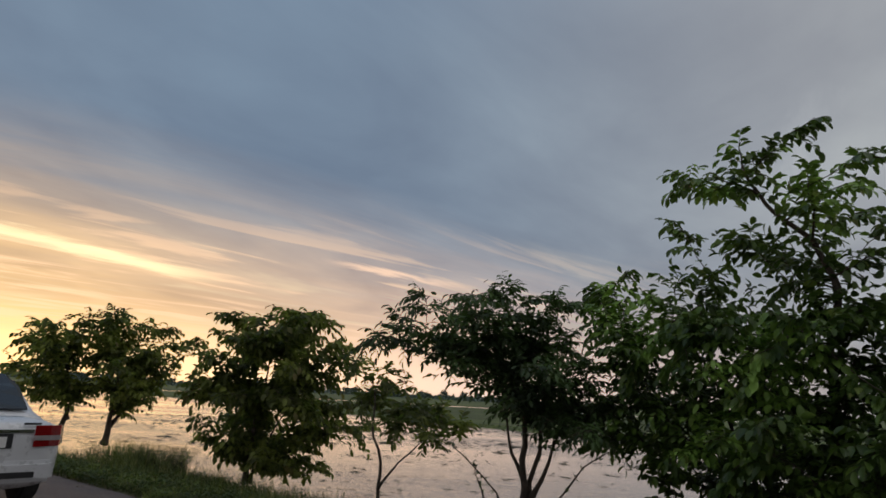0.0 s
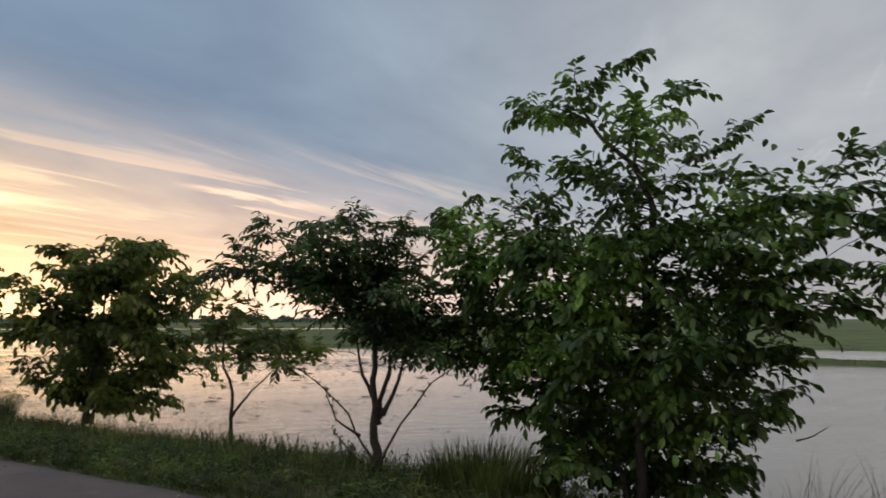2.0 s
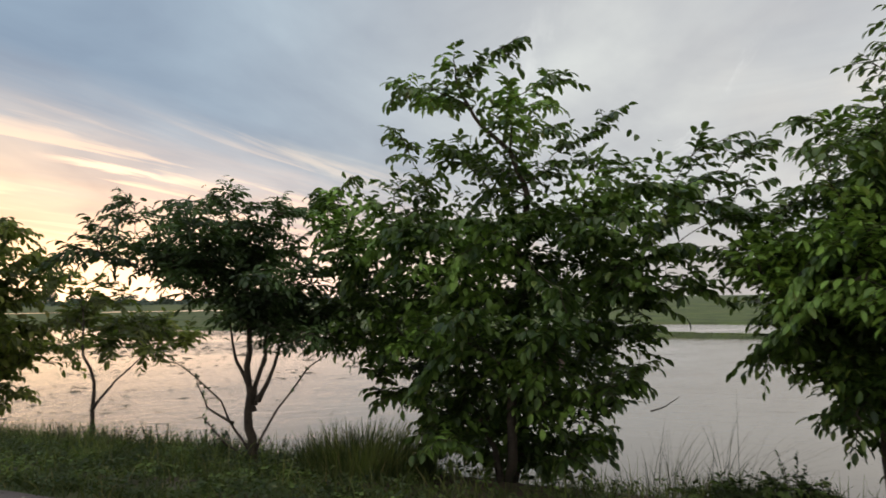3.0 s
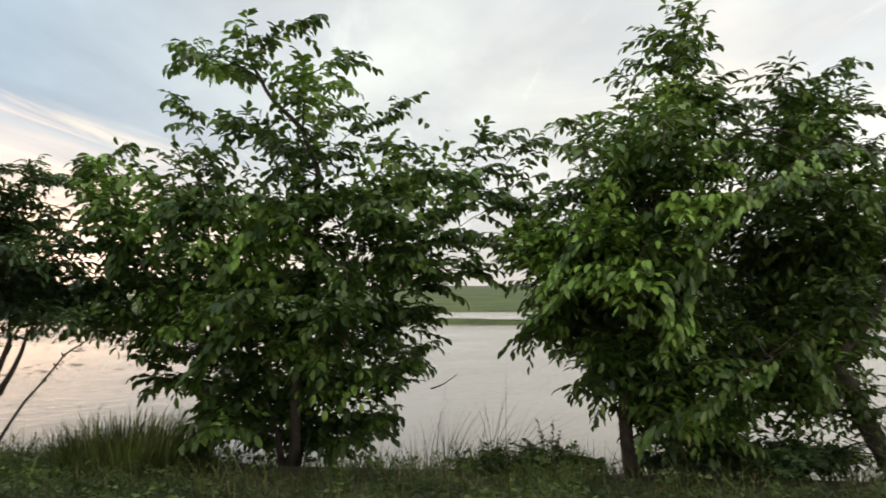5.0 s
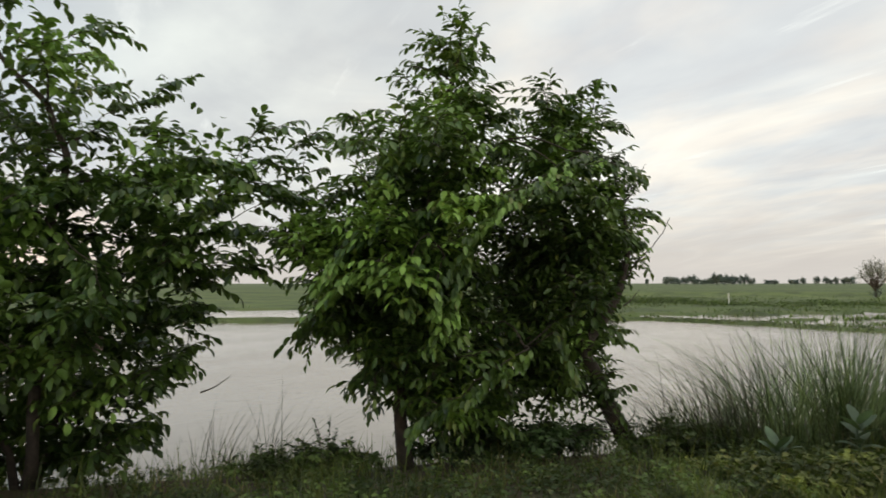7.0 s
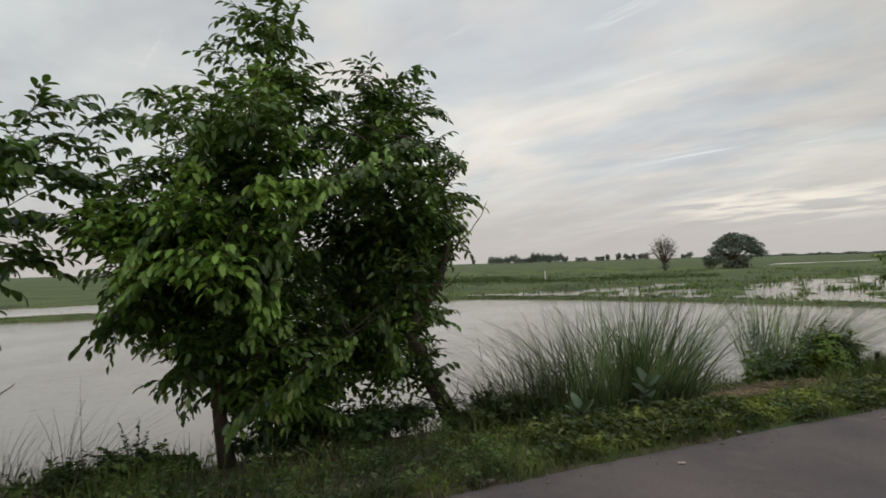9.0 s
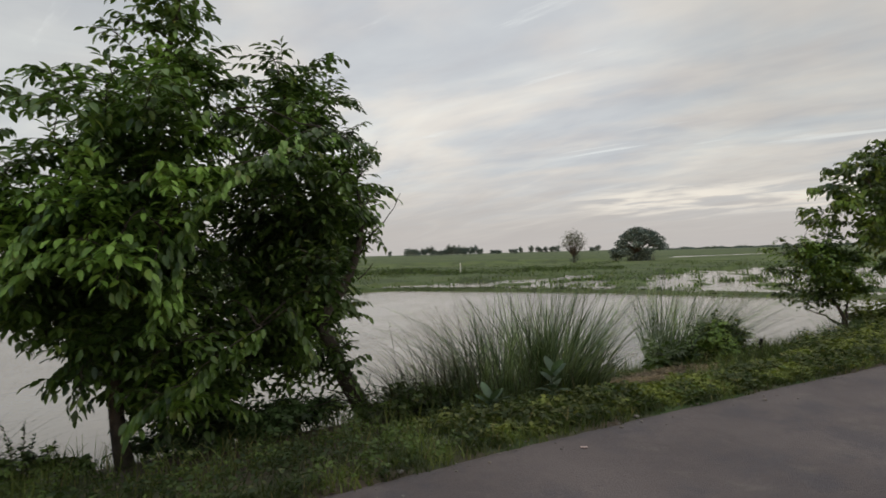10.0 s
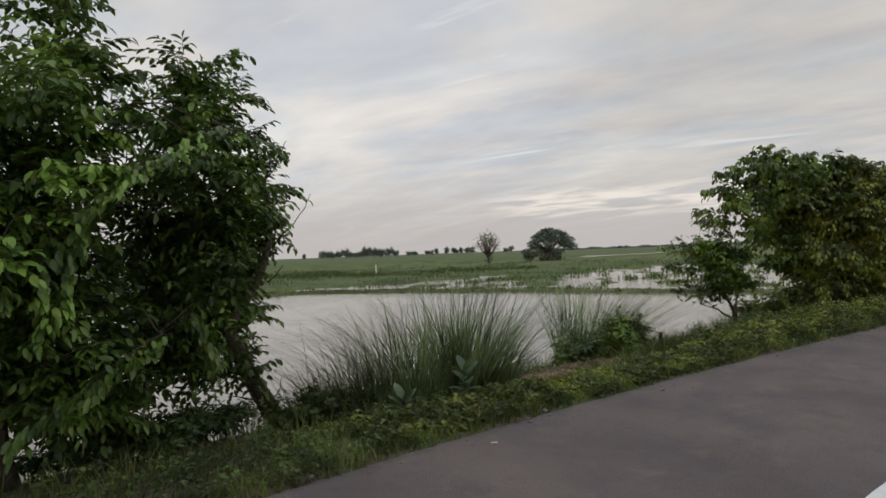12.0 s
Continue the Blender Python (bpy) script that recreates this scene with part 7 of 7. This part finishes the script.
far_wood((92, 112), 900, 3.0, 5000, 201, 2.2, "low dark wood along the eastern skyline")
far_wood((-36, 14), 350, 3.6, 8000, 204, 1.4, "dark tree belt on the northern skyline")


def broken_stake():
    """A dark weathered stake end beside the low bush."""
    v, f = tube([(0, 0, -0.1), (0.01, 0.0, 0.12), (-0.01, 0.01, 0.26)], [0.045, 0.04, 0.032], 7)
    ob = mesh_object("wooden_stake", v, f, BARK)
    ob.location = bank(13.25, -3.38)
    tagged(ob, label="short broken dark wooden stake beside the bush", category="stake")


broken_stake()


def field_post():
    ob = empty("field_post", (65.1, 12.0, bank(65.1, 12.0)[2] - 0.22), "white painted concrete marker post in the green field", "post")
    bm = bmesh.new()
    bmesh.ops.create_cube(bm, size=1.0, matrix=Matrix.Translation((0, 0, 0.55)) @ Matrix.Diagonal((0.1, 0.1, 1.3, 1)))
    bmesh.ops.bevel(bm, geom=bm.edges[:], offset=0.02, segments=2, affect="EDGES")
    part("shaft", bm, WHITE, ob)
    bm = bmesh.new()
    bmesh.ops.create_cone(bm, segments=4, radius1=0.075, radius2=0.015, depth=0.1, cap_ends=True, matrix=Matrix.Translation((0, 0, 1.25)) @ Matrix.Rotation(radians(45), 4, "Z"))
    part("cap", bm, WHITE, ob)


field_post()


# ---- car passing on the road ----
def build_car():
    paint = plain("silver_white_paint", (0.62, 0.63, 0.65), 0.28, 0.15, 0.6, 0.02)
    dark = plain("black_plastic", (0.02, 0.02, 0.022), 0.5)
    chrome = plain("chrome", (0.75, 0.75, 0.76), 0.15, 1.0)
    rubber = surface("tyre_rubber", (0.018, 0.018, 0.018), (0.03, 0.03, 0.03), 30.0, 0.85, 120.0, 0.2)
    alloy = plain("wheel_alloy", (0.5, 0.5, 0.52), 0.35, 0.9)
    lens = plain("red_lens", (0.35, 0.012, 0.015), 0.15, 0.0, 0.5)
    clear = plain("clear_lens", (0.55, 0.5, 0.5), 0.15, 0.0, 0.5)
    plate = plain("plate_white", (0.7, 0.7, 0.68), 0.5)
    m, N = material("tinted_glass")
    finish(N, N("BsdfPrincipled", Base_Color=(0.02, 0.025, 0.03, 1), Roughness=0.06, IOR=1.5))
    glass = m
    u0, v0 = -6.9, -2.05
    p = spot(u0, v0 - 0.02)
    forward = (spot(u0 - 1.0, v0) - spot(u0, v0)).normalized()
    car = empty("sedan_car", (p.x, p.y, 0.012), "silver-white sedan driving on the road, red tail lights", "car", turn=math.atan2(forward.y, forward.x))

    def loft(sections, close=True):
        bm = bmesh.new()
        rings = [[bm.verts.new(c) for c in ring] for ring in sections]
        for a, b in zip(rings[:-1], rings[1:]):
            for i in range(len(a)):
                j = (i + 1) % len(a)
                bm.faces.new((a[i], a[j], b[j], b[i]))
        if close:
            bm.faces.new(rings[0][::-1])
            bm.faces.new(rings[-1])
        bmesh.ops.recalc_face_normals(bm, faces=bm.faces[:])
        for f in bm.faces:
            f.smooth = True
        return bm

    # lower body: along x from the tail, half breadth, top and bottom
    body = []
    for x, w, top, low in [(0.0, 0.66, 0.80, 0.42), (0.03, 0.76, 0.92, 0.33), (0.12, 0.82, 0.985, 0.26), (0.45, 0.85, 1.0, 0.22), (0.9, 0.86, 0.98, 0.2), (1.8, 0.865, 0.95, 0.2), (2.9, 0.86, 0.94, 0.2),
                           (3.4, 0.85, 0.92, 0.2), (4.0, 0.82, 0.82, 0.22), (4.3, 0.74, 0.72, 0.26), (4.42, 0.6, 0.62, 0.34)]:
        ring = []
        for k in range(20):
            a = 2 * math.pi * k / 20
            c, s = math.cos(a), math.sin(a)
            ring.append((x, w * math.copysign(abs(c) ** 0.45, c), (top + low) / 2 + (top - low) / 2 * math.copysign(abs(s) ** 0.4, s)))
        body.append(ring)
    part("body", loft(body), paint, car)
    # cabin
    stations = [(0.55, 0.97, 0.70), (0.72, 1.06, 0.68), (1.02, 1.30, 0.62), (1.28, 1.43, 0.58), (1.7, 1.475, 0.575), (2.3, 1.48, 0.575), (2.6, 1.43, 0.585), (3.0, 1.2, 0.64), (3.35, 0.95, 0.70)]
    cabin = []
    for x, top, w in stations:
        t = (top - 0.9) / 0.58
        cabin.append([(x, -0.80, 0.86), (x, -0.80 + 0.07 * t, 0.93), (x, -w - 0.02, top - 0.08 * t), (x, -w + 0.06, top - 0.012), (x, 0, top + 0.012 * t), (x, w - 0.06, top - 0.012), (x, w + 0.02, top - 0.08 * t), (x, 0.80 - 0.07 * t, 0.93), (x, 0.80, 0.86)])
    part("cabin", loft(cabin), paint, car)

    def sheet(name, corners, mat, thick=0.012, label="", parent=None):
        """A thin pane between four or more corners, with depth."""
        bm = bmesh.new()
        top = [bm.verts.new(c) for c in corners]
        f = bm.faces.new(top)
        f.normal_update()
        n = f.normal.copy()
        low = [bm.verts.new(Vector(c) - n * thick) for c in corners]
        bm.faces.new(low[::-1])
        for i in range(len(top)):
            j = (i + 1) % len(top)
            bm.faces.new((top[i], low[i], low[j], top[j]))
        bmesh.ops.recalc_face_normals(bm, faces=bm.faces[:])
        return part(name, bm, mat, parent or car, label)

    tail = [(-0.012, 0.50), (0.0, 0.66), (0.03, 0.76), (0.12, 0.82), (0.30, 0.84), (0.45, 0.85)]

    def wrap(name, side, low, top, x0, x1, proud, mat, parent, label):
        """A lens that wraps round the corner of the tail."""
        bm = bmesh.new()
        run = [(x, w) for x, w in tail if x <= x1]
        lines = []
        for x, w in run:
            taper = 0.5 * (x / 0.3) * (top - low) * 0.5
            lines.append([bm.verts.new((x - (proud if x < 0.1 else 0), side * (w + (proud if x > 0.0 else 0)), z)) for z in np.linspace(low + taper * 0.4, top - taper * 0.2, 4)])
        for a, b in zip(lines[:-1], lines[1:]):
            for i in range(3):
                bm.faces.new((a[i], b[i], b[i + 1], a[i + 1]))
        bmesh.ops.solidify(bm, geom=bm.faces[:], thickness=0.03)
        bmesh.ops.recalc_face_normals(bm, faces=bm.faces[:])
        return part(name, bm, mat, parent, label)

    sheet("rear_window", [(0.655, -0.62, 1.045), (0.655, 0.62, 1.045), (0.955, 0.59, 1.285), (1.225, 0.50, 1.425), (1.225, -0.50, 1.425), (0.955, -0.59, 1.285)], glass, 0.02, "dark tinted rear window")
    sheet("windscreen", [(3.24, 0.62, 1.04), (3.24, -0.62, 1.04), (2.66, -0.50, 1.415), (2.66, 0.50, 1.415)], glass, 0.02, "dark windscreen")
    for side in (-1, 1):
        for a, b in ((1.15, 1.85), (1.93, 2.75)):
            sheet("side_window", [(a - 0.12, side * 0.782, 0.99), (b + (0.18 if b > 2 else 0), side * 0.782, 0.99), (b - (0.12 if b > 2 else 0), side * 0.632, 1.37), (a + 0.12, side * 0.632, 1.37)], glass, 0.015, "dark side window")
        light = wrap("tail_light", side, 0.70, 0.92, 0.0, 0.30, 0.012, lens, car, "red tail light")
        wrap("reversing_lens", side, 0.765, 0.815, 0.0, 0.06, 0.018, clear, light, "clear lens")
        bm = bmesh.new()
        bmesh.ops.create_uvsphere(bm, u_segments=12, v_segments=8, radius=0.1, matrix=Matrix.Translation((2.85, side * 0.93, 1.02)) @ Matrix.Diagonal((0.7, 1.0, 0.65, 1)))
        part("wing_mirror", bm, paint, car)
        for x in (1.25, 2.05):
            bm = bmesh.new()
            bmesh.ops.create_cube(bm, size=1.0, matrix=Matrix.Translation((x, side * 0.865, 0.84)) @ Matrix.Diagonal((0.18, 0.03, 0.03, 1)))
            bmesh.ops.bevel(bm, geom=bm.edges[:], offset=0.01, segments=2, affect="EDGES")
            part("door_handle", bm, paint, car)
        for x in (0.85, 3.45):
            bm = bmesh.new()
            bmesh.ops.create_cone(bm, segments=32, radius1=0.30, radius2=0.30, depth=0.19, cap_ends=True, matrix=Matrix.Translation((x, side * 0.78, 0.30)) @ Matrix.Rotation(radians(90), 4, "X"))
            bmesh.ops.bevel(bm, geom=[e for e in bm.edges if abs(e.calc_face_angle(0)) > 1.0], offset=0.03, segments=3, affect="EDGES")
            wheel = part("wheel", bm, rubber, car, "black tyre on alloy rim")
            bm = bmesh.new()
            bmesh.ops.create_cone(bm, segments=24, radius1=0.19, radius2=0.17, depth=0.02, cap_ends=True, matrix=Matrix.Translation((x, side * 0.882, 0.30)) @ Matrix.Rotation(radians(-90 * side), 4, "X"))
            part("rim", bm, alloy, wheel, "alloy rim")
    bars = [("chrome_strip", (-0.005, 0, 0.86), (0.03, 1.0, 0.035), chrome, "chrome strip"), ("bumper", (0.03, 0, 0.45), (0.16, 1.5, 0.22), paint, ""), ("plate_recess", (0.005, 0, 0.76), (0.03, 0.62, 0.15), dark, "black plate recess"),
            ("number_plate", (-0.012, 0, 0.75), (0.012, 0.5, 0.11), plate, "pale number plate"), ("badge", (0.008, 0.0, 0.93), (0.03, 0.07, 0.05), chrome, "chrome badge"), ("boot_mark", (0.01, -0.48, 0.935), (0.02, 0.17, 0.022), dark, "dark bar"),
            ("bumper_trim", (-0.05, 0, 0.42), (0.02, 1.1, 0.06), dark, "black trim")]
    for name, at, size, mat, label in bars:
        bm = bmesh.new()
        bmesh.ops.create_cube(bm, size=1.0, matrix=Matrix.Translation(at) @ Matrix.Diagonal((*size, 1)))
        bmesh.ops.bevel(bm, geom=bm.edges[:], offset=min(size) * 0.25, segments=2, affect="EDGES")
        part(name, bm, mat, car, label)
    v, f = tube([(1.5, 0, 1.48), (1.47, 0, 1.52), (1.36, 0, 1.60)], [0.012, 0.006, 0.003], 6)
    mesh_object("antenna", v, f, dark, car)


build_car()


# ---- litter and stones at the road's edge ----
def crumple(name, foot, size, mat, label, category, seed, lift=0.0):
    rng = np.random.default_rng(seed)
    bm = bmesh.new()
    bmesh.ops.create_grid(bm, x_segments=7, y_segments=6, size=0.5)
    for v in bm.verts:
        v.co.x, v.co.y, v.co.z = v.co.x * size[0], v.co.y * size[1], lift + size[2] * (0.5 + 0.5 * math.sin(v.co.x * 13 + v.co.y * 9)) + rng.uniform(0, 0.4) * size[2]
    bmesh.ops.solidify(bm, geom=bm.faces[:], thickness=0.002)
    me = bpy.data.meshes.new(name)
    bm.to_mesh(me)
    bm.free()
    me.materials.append(mat)
    ob = new(name, me)
    ob.matrix_basis = Matrix.Translation(foot) @ Matrix.Rotation(rng.uniform(0, 6), 4, "Z")
    return tagged(ob, label=label, category=category)


RED = plain("faded_red", (0.13, 0.025, 0.02), 0.55)
PALE = plain("pale_scrap", (0.55, 0.42, 0.38), 0.7)
BROWN = plain("dry_leaf_brown", (0.16, 0.085, 0.045), 0.8)
crumple("wrapper", bank(7.30, -0.06), (0.10, 0.07, 0.04), RED, "crumpled dull red wrapper lying in the verge", "litter", 131)
crumple("wrapper", bank(7.22, 0.08), (0.13, 0.07, 0.03), BROWN, "flat brown scrap lying in the verge", "litter", 132)
p = spot(5.5, -0.35)
crumple("paper_scrap", (p.x, p.y, 0.012), (0.05, 0.03, 0.006), PALE, "small pale paper scrap on the road", "litter", 133)

# a pale dead leaf cluster caught low in the bushy tree
scrap_rng = np.random.default_rng(134)
k = 14
v, q = leaf_arrays(np.array([(0.25, -0.58, 1.33)]) + scrap_rng.normal(0, 0.022, (k, 3)), scrap_rng.normal(0, 1, (k, 3)) + (0, 0, -0.5), unit(scrap_rng.normal(0, 1, (k, 3)) + (-0.3, -0.6, 0.4)), scrap_rng.uniform(0.07, 0.13, k), scrap_rng.uniform(0.04, 0.07, k))
fast_mesh("dead_leaves", v, q, PALE, bushy, label="pale pinkish dead leaves")


def build_gravel():
    rng = np.random.default_rng(141)
    verts, faces = [], []
    bm = bmesh.new()
    bmesh.ops.create_icosphere(bm, subdivisions=1, radius=1.0)
    bm.verts.ensure_lookup_table()
    base = np.array([v.co[:] for v in bm.verts])
    tri = np.array([[v.index for v in f.verts] for f in bm.faces])
    bm.free()
    n = 420
    u = rng.uniform(-9, 16, n)
    s = rng.normal(-0.02, 0.16, n)
    size = rng.gamma(2.0, 0.0035, n) + 0.003
    allv, allf = [], []
    for k in range(n):
        p = spot(u[k], s[k])
        z = 0.004 if s[k] < -0.05 else float(height(p.x, p.y))
        allv.append(base * rng.uniform(0.7, 1.2, base.shape) * size[k] * (1, 1, 0.6) + (p.x, p.y, z + 0.3 * size[k]))
        allf.append(tri + len(base) * k)
    tagged(fast_mesh("gravel", np.concatenate(allv), np.concatenate(allf), surface("stone", (0.16, 0.14, 0.12), (0.28, 0.25, 0.22), 20.0), kind="stuff"), label="loose gravel along the road edge", category="gravel")


build_gravel()
